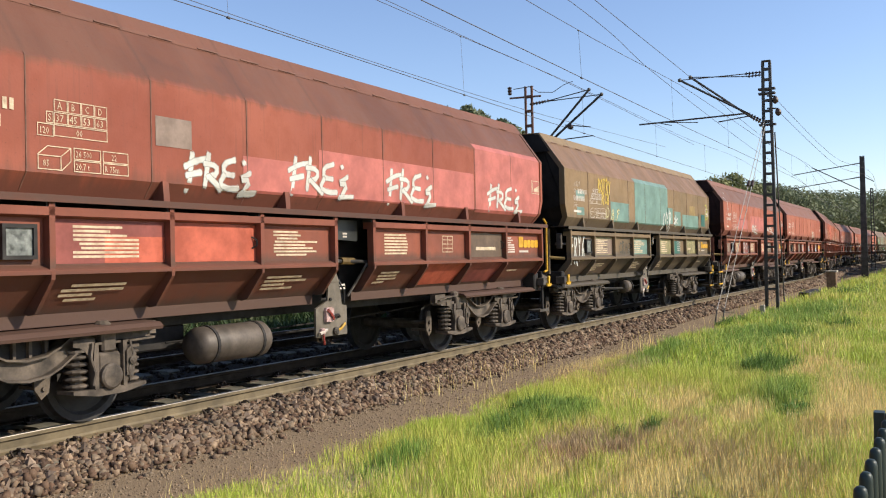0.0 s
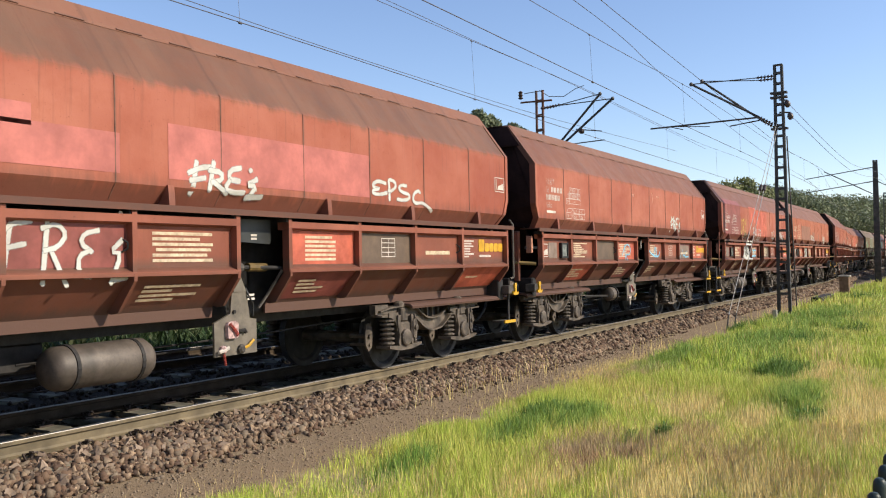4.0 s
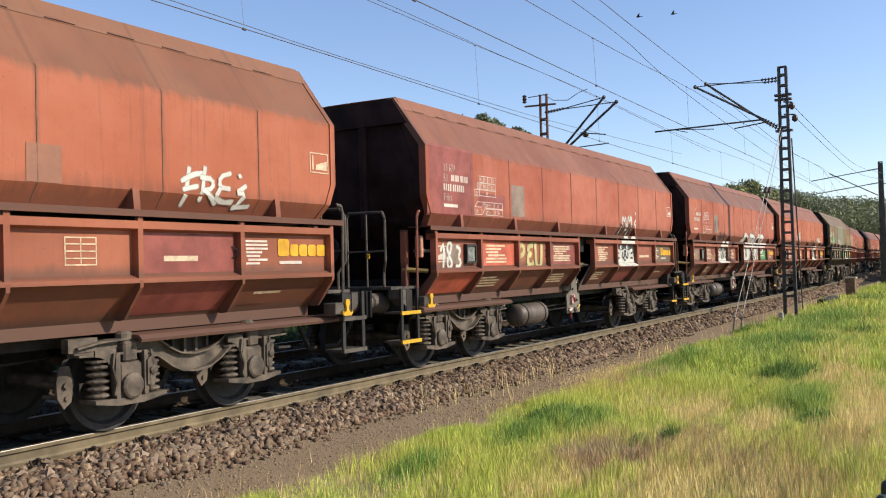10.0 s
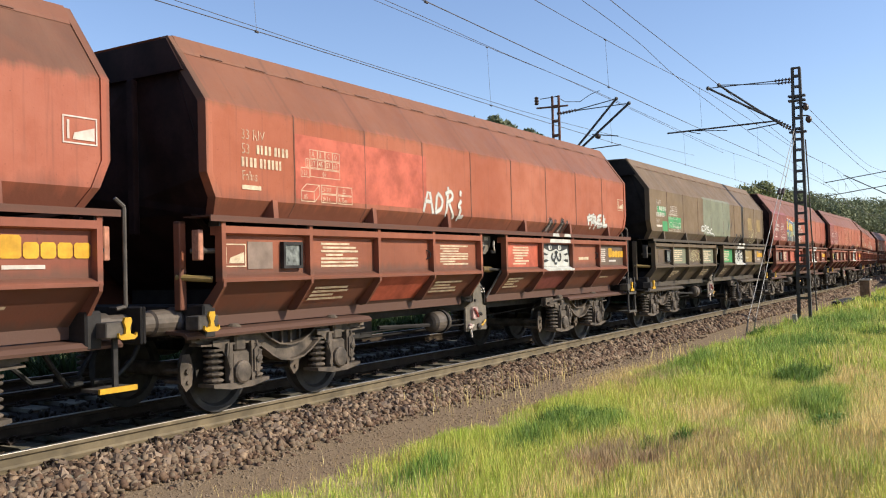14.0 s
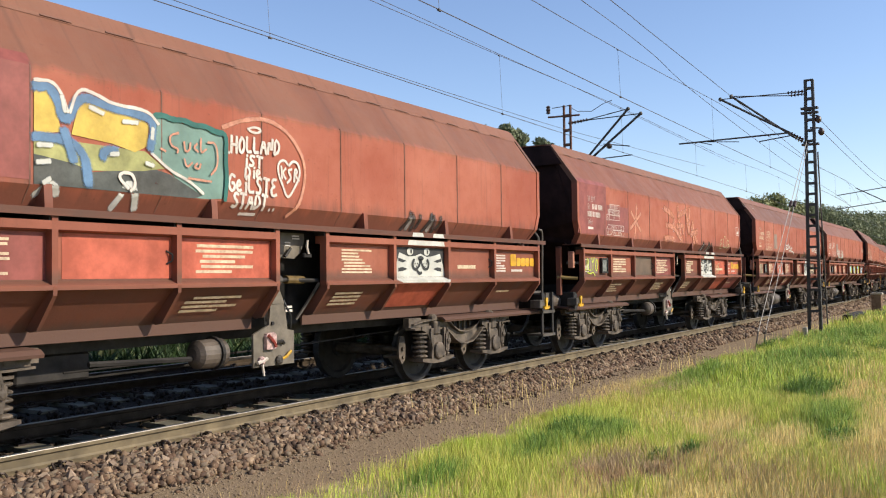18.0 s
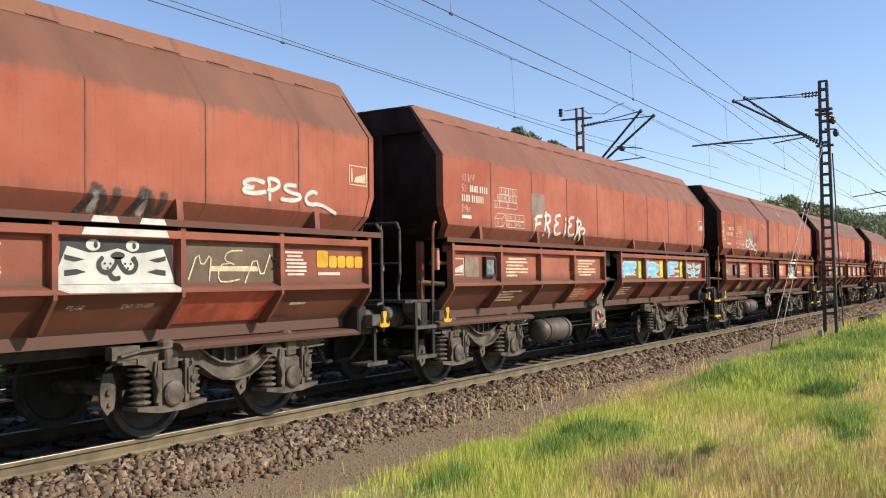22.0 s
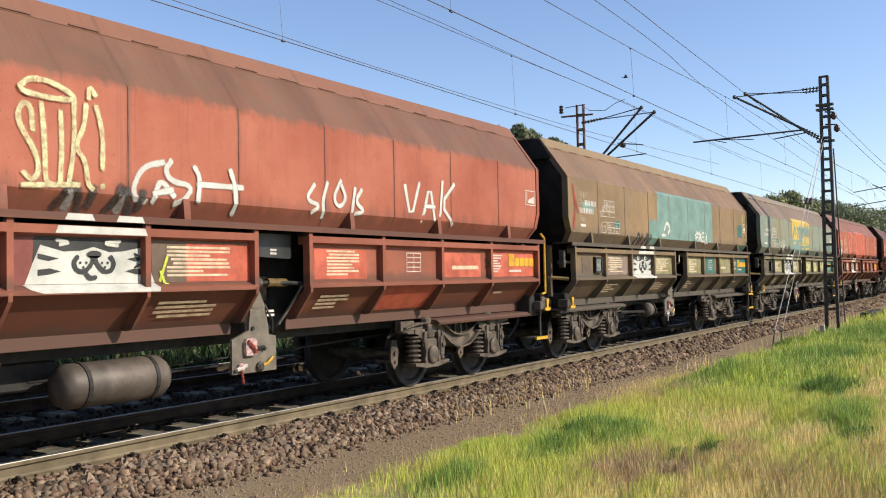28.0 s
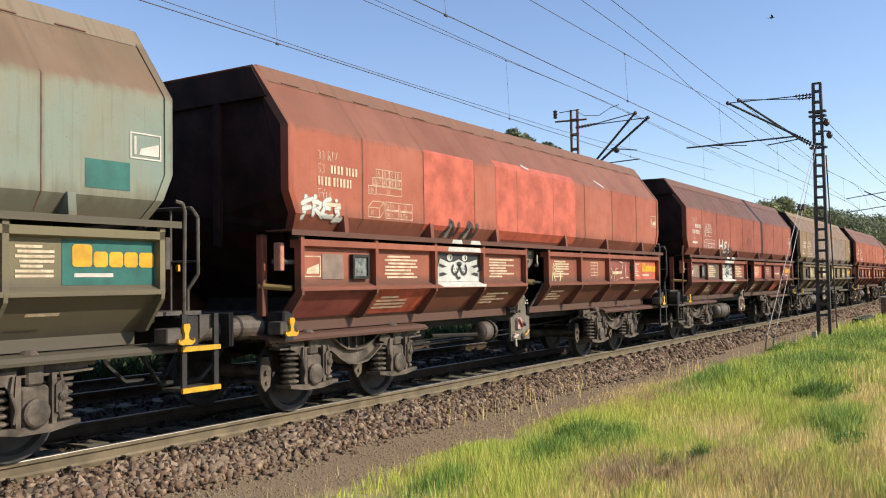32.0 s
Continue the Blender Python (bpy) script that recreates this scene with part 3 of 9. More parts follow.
def build_ballast():
    rng = np.random.default_rng(5)
    def surf(y):
        return np.interp(y, [5.5, 5.8, 6.68, 6.78, 7.04, 7.5, 7.6, 9.0, 9.6, 9.75, 10.9, 14], [GROUND_Z + 0.02, GROUND_Z + 0.05, -0.40, -0.36, -0.25, -0.235, -0.262, -0.262, -0.235, -0.25, -0.25, -0.25])
    # angular chips: blocks with pulled corners
    pts = np.array([(x, y, z) for x in (-1, 1) for y in (-1, 1) for z in (-1, 1)]) * 0.72
    tris = np.array([(0, 1, 3), (0, 3, 2), (4, 6, 7), (4, 7, 5), (0, 4, 5), (0, 5, 1), (2, 3, 7), (2, 7, 6), (0, 2, 6), (0, 6, 4), (1, 5, 7), (1, 7, 3)])

    def stones(n, x0, x1, y0, y1, size, near_pow=1.0, grow=1.0, lift=0.05):
        x = x0 + (x1 - x0) * rng.random(n) ** near_pow
        y = y0 + (y1 - y0) * rng.random(n)
        z = surf(y)
        sc = size * (0.6 + 0.8 * rng.random(n)) * (1 + grow * np.clip((x - 12) / 40, 0, 2))
        k = len(pts)
        P = np.repeat(pts[None], n, 0) * (0.45 + 0.85 * rng.random((n, k, 3)))
        P *= (0.55 + 0.95 * rng.random((n, 1, 3)))
        a = rng.random((n, 1)) * 6.283
        b = rng.random((n, 1)) * 6.283
        X, Y, Z = P[..., 0], P[..., 1], P[..., 2]
        X, Y = X * np.cos(a) - Y * np.sin(a), X * np.sin(a) + Y * np.cos(a)
        Y, Z = Y * np.cos(b) - Z * np.sin(b), Y * np.sin(b) + Z * np.cos(b)
        P = np.stack([X, Y, Z], -1) * sc[:, None, None]
        oy = np.array([track_y(q) - CY for q in x])
        P += np.stack([x, y + oy, z + lift * rng.random(n) ** 1.5], -1)[:, None, :]
        T = tris[None] + (np.arange(n) * k)[:, None, None]
        return P.reshape(-1, 3), T.reshape(-1, 3)

    bed = tagged(empty("ballast_bed"), "sloping shoulder of broken red and grey ballast stones", "ballast", kind="structure")
    sets = [stones(18000, 3.0, 18, 6.70, 7.56, 0.034), stones(9000, 18, 60, 6.70, 7.56, 0.040, 1.3), stones(2500, 60, 120, 6.6, 7.56, 0.05, 1.2), stones(420, 3, 24, 6.45, 6.75, 0.026, lift=0.01)]
    grit = mesh_arrays("gravel_chips", *stones(5200, 3.5, 22, 5.7, 6.75, 0.010, lift=0.003), GRIT)
    grit.parent = bed
    tagged(grit, "fine pale gravel along the foot of the ballast", kind="stuff")
    off, C, T = 0, [], []
    for c, t in sets:
        C.append(c)
        T.append(t + off)
        off += len(c)
    ob = mesh_arrays("ballast_stones", np.concatenate(C), np.concatenate(T), STONE)
    ob.parent = bed
    tagged(ob, "loose broken ballast stones", kind="stuff")
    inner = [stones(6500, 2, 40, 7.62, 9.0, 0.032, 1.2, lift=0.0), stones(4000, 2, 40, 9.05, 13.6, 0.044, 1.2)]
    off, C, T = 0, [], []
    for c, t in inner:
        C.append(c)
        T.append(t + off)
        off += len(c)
    ob = mesh_arrays("sooty_ballast", np.concatenate(C), np.concatenate(T), SHADED_SOOTY)
    ob.parent = bed
    tagged(ob, "oily soot-stained ballast between the rails, darkened for the train's shade", kind="stuff")
    # single stones along the stretch nearest to the camera
    kinds = []
    for i in range(8):
        P = pts * (0.45 + 0.85 * rng.random((8, 3))) * (0.6 + 0.9 * rng.random((1, 3))) * 0.048
        me = bpy.data.meshes.new("stone")
        me.from_pydata([tuple(p) for p in P], [], [tuple(int(q) for q in t) for t in tris])
        me.materials.append(STONE_ONE)
        kinds.append(me)
    for i in range(230):
        y = 6.72 + 0.78 * rng.random()
        x = 4.2 + 6.5 * rng.random()
        o = new("stone", kinds[i % 8])
        o.parent = bed
        o.matrix_basis = Matrix.Translation((x, y, float(surf(y)) + 0.045)) @ Euler(rng.random(3) * 6.28).to_matrix().to_4x4()


def stone_one():
    m, nt, b = mat("single_ballast_stone")
    info = nt.nodes.new("ShaderNodeObjectInfo")
    n = noise_tex(nt, obj_vec(nt), 30, 4)
    c = mix(nt, info.outputs["Random"], (0.10, 0.065, 0.045), (0.36, 0.26, 0.18))
    c = mix(nt, ramp(nt, n, 0.35, 0.7, 0, 0.4), c, (0.09, 0.06, 0.045))
    put(nt, c, b.inputs["Base Color"])
    b.inputs["Roughness"].default_value = 0.85
    return m


STONE_ONE = stone_one()
build_ballast()


# ---- overhead line ----
def lattice_mast(x, y, top, label):
    """Two channel legs that taper, joined by flat battens, on a concrete foot."""
    mst = tagged(empty("catenary_mast", Matrix.Translation((x, y, 0))), label, "catenary mast", "masts of the overhead line")
    def half(z):
        return 0.172 - 0.066 * z / top
    for q in (-1, 1):
        bm = bmesh.new()
        a, b = half(0) * q, half(top) * q
        for dx in (-0.07, 0.07):
            vs = [bm.verts.new(c) for c in ((dx - 0.006, a - 0.042, -0.35), (dx + 0.006, a - 0.042, -0.35), (dx + 0.006, a + 0.042, -0.35), (dx - 0.006, a + 0.042, -0.35), (dx - 0.006, b - 0.036, top), (dx + 0.006, b - 0.036, top), (dx + 0.006, b + 0.036, top), (dx - 0.006, b + 0.036, top))]
            for f in ((0, 1, 2, 3), (7, 6, 5, 4), (0, 4, 5, 1), (1, 5, 6, 2), (2, 6, 7, 3), (3, 7, 4, 0)):
                bm.faces.new([vs[i] for i in f])
        vs = [bm.verts.new(c) for c in ((-0.07, a + 0.043 * q, -0.35), (0.07, a + 0.043 * q, -0.35), (0.07, b + 0.037 * q, top), (-0.07, b + 0.037 * q, top), (-0.07, a + 0.050 * q, -0.35), (0.07, a + 0.050 * q, -0.35), (0.07, b + 0.044 * q, top), (-0.07, b + 0.044 * q, top))]
        for f in ((0, 1, 2, 3), (7, 6, 5, 4), (0, 4, 5, 1), (1, 5, 6, 2), (2, 6, 7, 3), (3, 7, 4, 0)):
            bm.faces.new([vs[i] for i in f])
        part("mast_leg", bm, MASTM, mst)
    z = 0.3
    while z < top - 0.1:
        h = half(z)
        for dx in (-0.082, 0.072):
            part("batten", block(bmesh.new(), dx, dx + 0.010, -h - 0.02, h + 0.02, z, z + 0.075), MASTM, mst)
        z += 0.345
    part("mast_cap", block(bmesh.new(), -0.09, 0.09, -half(top) - 0.03, half(top) + 0.03, top - 0.02, top + 0.02), MASTM, mst)
    part("foundation", block(bmesh.new(), -0.26, 0.26, -0.26, 0.26, -0.7, -0.30, 0.03), SLEEPER, mst, "concrete mast foundation")
    return mst


def insulator(parent, p, q):
    """A string of sheds between two points, in the parent's space."""
    p, q = Vector(p), Vector(q)
    bm = bmesh.new()
    rod(bm, p, q, 0.02, 6)
    n = 5
    for i in range(n):
        c = p.lerp(q, (i + 0.5) / n)
        d = (q - p).normalized() * 0.02
        rod(bm, c - d, c + d, 0.065, 10, 0.035)
    return part("insulator", bm, INSUL, parent, "brown ribbed insulator")


def tie(name, parent, pts, r, material=None):
    return part(name, tube(bmesh.new(), pts, r, 6), material or MASTM, parent)


def build_mast_one():
    x, y = 31.0, 5.20
    m = lattice_mast(x, y, 7.85, "tall dark steel lattice catenary mast with two cantilevers beside the track")
    for k, (dx, ty, tz, by, bz) in enumerate(((-0.25, 2.79, 7.50, 0.16, 5.88), (0.25, 2.55, 7.66, 0.10, 5.78))):
        tie("cantilever_tube", m, [(dx, by + 0.42, bz + 0.27), (dx, ty, tz)], 0.038)
        insulator(m, (dx, by, bz), (dx, by + 0.42, bz + 0.27))
        tie("top_tie", m, [(dx, 0.65, 7.46), (dx, ty, tz)], 0.016)
        insulator(m, (dx, 0.12, 7.46), (dx, 0.65, 7.46))
        part("tip_clamp", turned(bmesh.new(), [(0.03, -0.06), (0.07, -0.03), (0.07, 0.03), (0.03, 0.06)], (dx, ty, tz), "y", 8), MASTM, m)
    tie("registration_tube", m, [(-0.25, 0.62, 6.15), (-0.25, 4.24, 6.11)], 0.028)
    tie("steady_arm", m, [(-0.25, 2.2, 6.0), (-0.25, 3.62, 6.13), (-0.25, 3.1, 5.98)], 0.014)
    tie("steady_arm", m, [(0.25, 0.62, 6.13), (0.25, 1.65, 6.02)], 0.02)
    tie("hanger_wire", m, [(-0.25, 0.62, 6.16), (-0.25, 2.0, 7.05)], 0.008, WIREM)
    for z, yy in ((6.54, -0.26), (6.13, -0.34)):
        tie("bracket", m, [(0, 0.0, z + 0.16), (0, yy, z + 0.12)], 0.025)
        part("line_insulator", turned(bmesh.new(), [(0.03, -0.12), (0.085, -0.07), (0.10, 0.0), (0.085, 0.07), (0.03, 0.12)], (0, yy, z), "z", 10), INSUL, m, "round brown pin insulator")
    for z in (6.9, 6.75, 5.72):
        part("clamp_band", block(bmesh.new(), -0.11, 0.11, -0.26, 0.26, z, z + 0.06), MASTM, m)
    tie("earthing_rod", m, [(0.1, -0.20, 5.5), (0.5, -0.30, -0.1)], 0.022, GREYST)
    # guys anchored in the ballast shoulder
    g = tagged(empty("guy_wires", Matrix.Translation((24, 5.3, 0))), "pair of pale steel guy wires anchored beside the track", "guy wires")
    for k, (gx, gy) in enumerate(((26.0, 5.86), (26.6, 5.78))):
        a, b = Vector((gx - 24, gy - 5.3, -0.06)), Vector((30.9 - 24, 5.25 - 5.3, 6.0 - 0.25 * k))
        tie("guy_wire", g, [a, b], 0.010, GALV)
        c = a.lerp(b, 0.62 + 0.03 * k)
        d = (b - a).normalized() * 0.10
        part("guy_insulator", rod(bmesh.new(), c - d, c + d, 0.055, 8), INSUL, g)
        part("guy_anchor", rod(bmesh.new(), (a.x - 0.35, a.y, -0.55), (a.x, a.y, a.z), 0.022, 6), GREYST, g)


def build_mast_two():
    m = lattice_mast(67.0, 5.2, 7.95, "slim far lattice catenary mast in front of the wood")
    part("mast_web", block(bmesh.new(), -0.03, 0.03, -0.14, 0.14, -0.35, 7.9), MASTM, m)
    for z, l in ((7.5, 0.65), (6.55, 0.65)):
        tie("cantilever_tube", m, [(0, 0.1, z), (0, 4.4, z - 0.55)], 0.03)
        insulator(m, (0, 0.1, z), (0, l, z - 0.07))
    tie("cantilever_tube", m, [(0, 0.2, 5.7), (0, 3.2, 7.4)], 0.035)
    tie("bracket", m, [(0, 0, 6.6), (0, -0.7, 6.2)], 0.03)
    for x in (103.0,):
        lattice_mast(x, track_y(x) - 3.1, 8.0, "distant lattice catenary mast beside the track")


def build_far_pole():
    p = tagged(empty("catenary_mast", Matrix.Translation((31.0, 13.75, 0))), "rusty lattice catenary mast behind the train with two raised cantilevers", "catenary mast", "masts of the overhead line")
    for q in (-1, 1):
        part("mast_leg", block(bmesh.new(), -0.05, 0.05, q * 0.13 - 0.03, q * 0.13 + 0.03, -0.5, 8.0), RUSTMAST, p)
    z = 0.4
    while z < 7.9:
        part("batten", block(bmesh.new(), -0.06, 0.06, -0.15, 0.15, z, z + 0.10), RUSTMAST, p)
        z += 0.55
    part("foundation", block(bmesh.new(), -0.35, 0.35, -0.35, 0.35, -0.8, 0.0, 0.03), CONC, p)
    tie("cross_arm", p, [(0, 0.78, 7.62), (0, -0.5, 7.58)], 0.035, RUSTMAST)
    tie("cross_arm", p, [(0, 0.62, 7.95), (0, -0.2, 7.98)], 0.015)
    part("line_insulator", turned(bmesh.new(), [(0.03, -0.16), (0.09, -0.12), (0.06, -0.06), (0.09, 0.0), (0.06, 0.06), (0.09, 0.12), (0.03, 0.16)], (0, 0.78, 7.90), "z", 10), INSUL, p)
    for k, (ty, tz, by, bz, dx) in enumerate(((-2.30, 7.65, -0.15, 5.45, 0.25), (-2.95, 7.33, -0.15, 5.20, -0.25))):
        tie("cantilever_tube", p, [(dx, by, bz), (dx, ty, tz)], 0.042)
        tie("top_tie", p, [(dx, -0.75, 7.42 - 0.12 * k), (dx, ty, tz)], 0.018)
        insulator(p, (dx, -0.15, 7.36 - 0.1 * k), (dx, -0.75, 7.42 - 0.12 * k))
        part("tip_clamp", turned(bmesh.new(), [(0.03, -0.06), (0.07, -0.03), (0.07, 0.03), (0.03, 0.06)], (dx, ty, tz), "y", 8), MASTM, p)
    tie("registration_tube", p, [(0.25, -1.33, 6.44), (0.25, -2.33, 6.28)], 0.02)
    tie("registration_tube", p, [(-0.25, -0.97, 5.82), (-0.25, -2.61, 5.88)], 0.02)
    part("balance_weight", turned(bmesh.new(), [(0.03, -0.10), (0.10, -0.06), (0.11, 0.0), (0.10, 0.06), (0.03, 0.10)], (0.25, -1.55, 6.35), "z", 10), INSUL, p)
    tie("jumper", p, [(0, 0.0, 8.0), (0.1, -0.35, 7.75), (0.2, -0.9, 7.70), (0.3, -1.3, 7.95), (0.3, -1.66, 8.04)], 0.012, WIREM)


def wire(name, pts, r, label, steps=14):
    """A hanging wire: a smooth line through the points."""
    ps = [Vector(p) for p in pts]
    out = []
    for i in range(len(ps) - 1):
        p0, p1, p2, p3 = ps[max(i - 1, 0)], ps[i], ps[i + 1], ps[min(i + 2, len(ps) - 1)]
        for k in range(steps):
            t = k / steps
            out.append(0.5 * ((2 * p1) + (p2 - p0) * t + (2 * p0 - 5 * p1 + 4 * p2 - p3) * t * t + (3 * p1 - p0 - 3 * p2 + p3) * t ** 3))
    out.append(ps[-1])
    ob = tagged(part(name, tube(bmesh.new(), out, r * 0.85, 5), WIREM), label, "overhead wire", "wires of the overhead line")
    return ob


def build_wires():
    def height(x, table):
        return float(np.interp(x, [p[0] for p in table], [p[1] for p in table]))

    def smooth(x, table):
        return sum(height(x + d, table) for d in (-2.5, -1.2, 0.0, 1.2, 2.5)) / 5
    xs = [-40 + 3.0 * i for i in range(72)]
    contact = {"near": ((-40, 6.4), (12.5, 6.28), (22, 6.20), (30.5, 6.15), (60, 6.1), (180, 6.1)), "far": ((-40, 6.46), (17, 6.43), (23, 6.37), (30, 6.35), (180, 6.35))}
    high = {"near": ((-40, 7.5), (-5, 7.7), (10, 7.45), (17, 7.40), (22, 7.40), (27, 7.46), (31, 7.62), (49, 7.25), (67, 7.6), (85, 7.2), (103, 7.6), (121, 7.2), (180, 7.5)), "far": ((-40, 8.2), (16, 8.07), (24, 8.07), (31, 8.12), (49, 7.8), (67, 8.1), (103, 8.1), (180, 8.1))}
    for nm, yo, first, pitch in (("near", 0.0, 13.3, 8.85), ("far", 4.09, 13.4, 9.9)):
        cp = [(x, track_y(x) + yo, smooth(x, contact[nm])) for x in xs]
        mp = [(x, track_y(x) + yo, smooth(x, high[nm])) for x in xs]
        wire("contact_wire", cp, 0.012, "dark contact wire over the " + nm + " track", 1)
        mw = wire("messenger_wire", mp, 0.010, "sagging messenger wire over the " + nm + " track", 1)
        for i in range(-2, 12):
            x = first + pitch * i
            lo, hi = Vector((x, track_y(x) + yo, smooth(x, contact[nm]))), Vector((x - 0.15, track_y(x) + yo, smooth(x, high[nm])))
            tie("dropper", mw, [lo, hi], 0.004, WIREM)
            part("wire_clamp", rod(bmesh.new(), lo - Vector((0.04, 0, 0.01)), lo + Vector((0.04, 0, -0.01)), 0.026, 6), WIREM, mw)
            part("wire_clamp", rod(bmesh.new(), hi - Vector((0.04, 0, 0.01)), hi + Vector((0.04, 0, -0.01)), 0.02, 6), WIREM, mw)
    wire("messenger_wire", [(-10, 8.1, 9.4), (10, 8.0, 8.65), (20.4, 7.9, 8.24), (23.5, 7.9, 8.11), (30.8, 7.75, 7.68), (50, 8.2, 7.3), (67, 8.3, 7.35), (103, 10.3, 7.4)], 0.011, "second messenger wire rising at the overlap")
    wire("contact_wire", [(-10, 8.5, 9.3), (10, 8.4, 8.45), (19.5, 8.31, 8.10), (24.5, 8.31, 7.88), (29.5, 8.3, 7.40), (45, 8.3, 6.6), (60, 8.35, 6.2), (80, 9.6, 6.1)], 0.010, "second contact wire rising at the overlap")
    wire("messenger_wire", [(-10, 12.4, 8.6), (10, 12.4, 8.3), (17, 12.4, 8.19), (19.5, 12.4, 8.17), (24, 12.4, 8.10), (31, 12.2, 7.95), (50, 12.3, 7.6)], 0.010, "second far messenger wire at the overlap")
    wire("contact_wire", [(-10, 12.4, 6.8), (10.5, 12.4, 6.55), (16.1, 12.4, 6.48), (22, 12.4, 6.48), (27.2, 12.4, 6.51), (33.5, 12.4, 6.65), (45, 12.5, 7.0)], 0.009, "second far contact wire rising at the overlap")
    for z, y, z2 in ((6.58, 4.94, 6.7), (6.16, 4.86, 6.3)):
        wire("feeder_wire", [(31, y, z), (49, y + 0.05, z - 0.35), (67, 4.6, z2), (103, 6.6, z2 - 0.1)], 0.010, "feeder wire on the mast's pin insulators")
    # lines behind the camera, which cast the long thin shadows on the meadow
    for x in (-58.0, 118.0):
        pl = tagged(empty("utility_pole", Matrix.Translation((x, SHADE_Y - 0.35, 0))), "plain wooden pole carrying two cables over the meadow", "pole")
        part("pole_shaft", rod(bmesh.new(), (0, 0, -0.6), (0, 0, SHADE_Z + 0.25), 0.13, 10, 0.10), BARK, pl)
        part("cross_arm", block(bmesh.new(), -0.06, 0.06, -0.6, 0.6, SHADE_Z - 0.07, SHADE_Z + 0.05), BARK, pl)
    for dy, dz in ((0.0, 0.0), (0.55, 0.10)):
        wire("feeder_wire", [(-60, SHADE_Y - dy, SHADE_Z + dz), (120, SHADE_Y - dy, SHADE_Z + dz)], 0.014, "black cable high above the meadow")


SHADE_Z = 5.0
SHADE_Y = 3.0 - (SHADE_Z + 0.4) * (-SUN_TO.y / SUN_TO.z)
build_mast_one()
build_mast_two()
build_far_pole()
build_wires()


# ---- small lineside things ----
def build_lineside():
    c = tagged(empty("cable_cabinet", Matrix.Translation((48.7, 5.3, 0))), "small brown concrete cable cabinet beside the track", "cabinet")
    part("cabinet_body", block(bmesh.new(), -0.28, 0.28, -0.22, 0.22, -0.55, 0.50, 0.02), simple("brown_concrete", (0.20, 0.13, 0.085), 0.85), c)
    part("lid", block(bmesh.new(), -0.33, 0.33, -0.27, 0.27, 0.50, 0.58, 0.015), CONC, c, "pale concrete lid")
    t = tagged(empty("cable_trough", Matrix.Translation((42, 5.45, 0))), "low dark cable trough cover beside the track", "cable trough")
    for i in range(4):
        part("trough_cover", block(bmesh.new(), i * 1.02 - 2.0, i * 1.02 - 1.0, -0.2, 0.2, -0.5, -0.16, 0.02), DARK, t)
    mk = tagged(part("kilometre_marker", block(bmesh.new(), 29.7, 29.84, 5.22, 5.36, -0.55, -0.12, 0.02), CONC), "short pale concrete marker post in the grass", "marker post")


build_lineside()


def build_fence():
    """Close wire-mat fence whose bar tops reach into the picture's corner."""
    f = tagged(empty("wire_fence", Matrix.Translation((2.0, 0.22, 0))), "dark green coated wire mat fence in the meadow", "fence")
    bm = bmesh.new()
    turned(bm, [(0.018, -0.75), (0.018, 0.0), (0.016, 0.012), (0.009, 0.02)], (0, 0, 0.90), "z", 10)
    me = bpy.data.meshes.new("fence_bar")
    bm.to_mesh(me)
    bm.free()
    me.materials.append(FENCEM)
    for p in me.polygons:
        p.use_smooth = True
    for i in range(60):
        o = new("fence_bar", me)
        o.parent = f
        o.matrix_basis = Matrix.Translation((-0.50 + i * 0.170, 0, 0))
    for z in (0.78, 0.40, 0.18):
        part("fence_rail", rod(bmesh.new(), (-0.6, 0.02, z), (9.8, 0.02, z), 0.008, 6), FENCEM, f)
    for x in (-0.55, 1.97, 4.5, 7.0, 9.5):
        part("fence_post", block(bmesh.new(), x - 0.03, x + 0.03, 0.03, 0.07, -0.6, 0.88), FENCEM, f)


build_fence()


# ---- meadow ----
def blades(n, x, y, height, width, rng, lean=0.35):
    """Bent grass blades as two triangles each."""
    a = rng.random(n) * 6.283
    hgt = height * (0.55 + 0.75 * rng.random(n))
    wd = width * (0.6 + 0.8 * rng.random(n))
    la = a + 1.57 + 0.5 * (rng.random(n) - 0.5)
    ln = hgt * lean * (0.2 + rng.random(n))
    gz = np.full(n, GROUND_Z - 0.02)
    dx, dy = np.cos(a) * wd / 2, np.sin(a) * wd / 2
    P = np.zeros((n, 5, 3))
    P[:, 0] = np.stack([x - dx, y - dy, gz], -1)
    P[:, 1] = np.stack([x + dx, y + dy, gz], -1)
    mx, my = x + np.cos(la) * ln * 0.35, y + np.sin(la) * ln * 0.35
    P[:, 2] = np.stack([mx - dx * 0.8, my - dy * 0.8, gz + hgt * 0.55], -1)
    P[:, 3] = np.stack([mx + dx * 0.8, my + dy * 0.8, gz + hgt * 0.55], -1)
    P[:, 4] = np.stack([x + np.cos(la) * ln, y + np.sin(la) * ln, gz + hgt], -1)
    tri = np.array([(0, 1, 3), (0, 3, 2), (2, 3, 4)])
    T = tri[None] + (np.arange(n) * 5)[:, None, None]
    return P.reshape(-1, 3), T.reshape(-1, 3)


def patchy(x, y, s, seed):
    r = np.random.default_rng(seed)
    out = np.zeros_like(x)
    for i in range(6):
        f = s * (0.6 + r.random() * 1.8)
        a = r.random() * 6.28
        out += np.sin((x * np.cos(a) + y * np.sin(a)) * f + r.random() * 6.28)
    return out / 3.0


def field(name, sets, material, label):
    C, T, off = [], [], 0
    for c, t in sets:
        C.append(c)
        T.append(t + off)
        off += len(c)
    ob = mesh_arrays(name, np.concatenate(C), np.concatenate(T), material)
    tagged(ob, label, "grass", kind="stuff")
    return ob


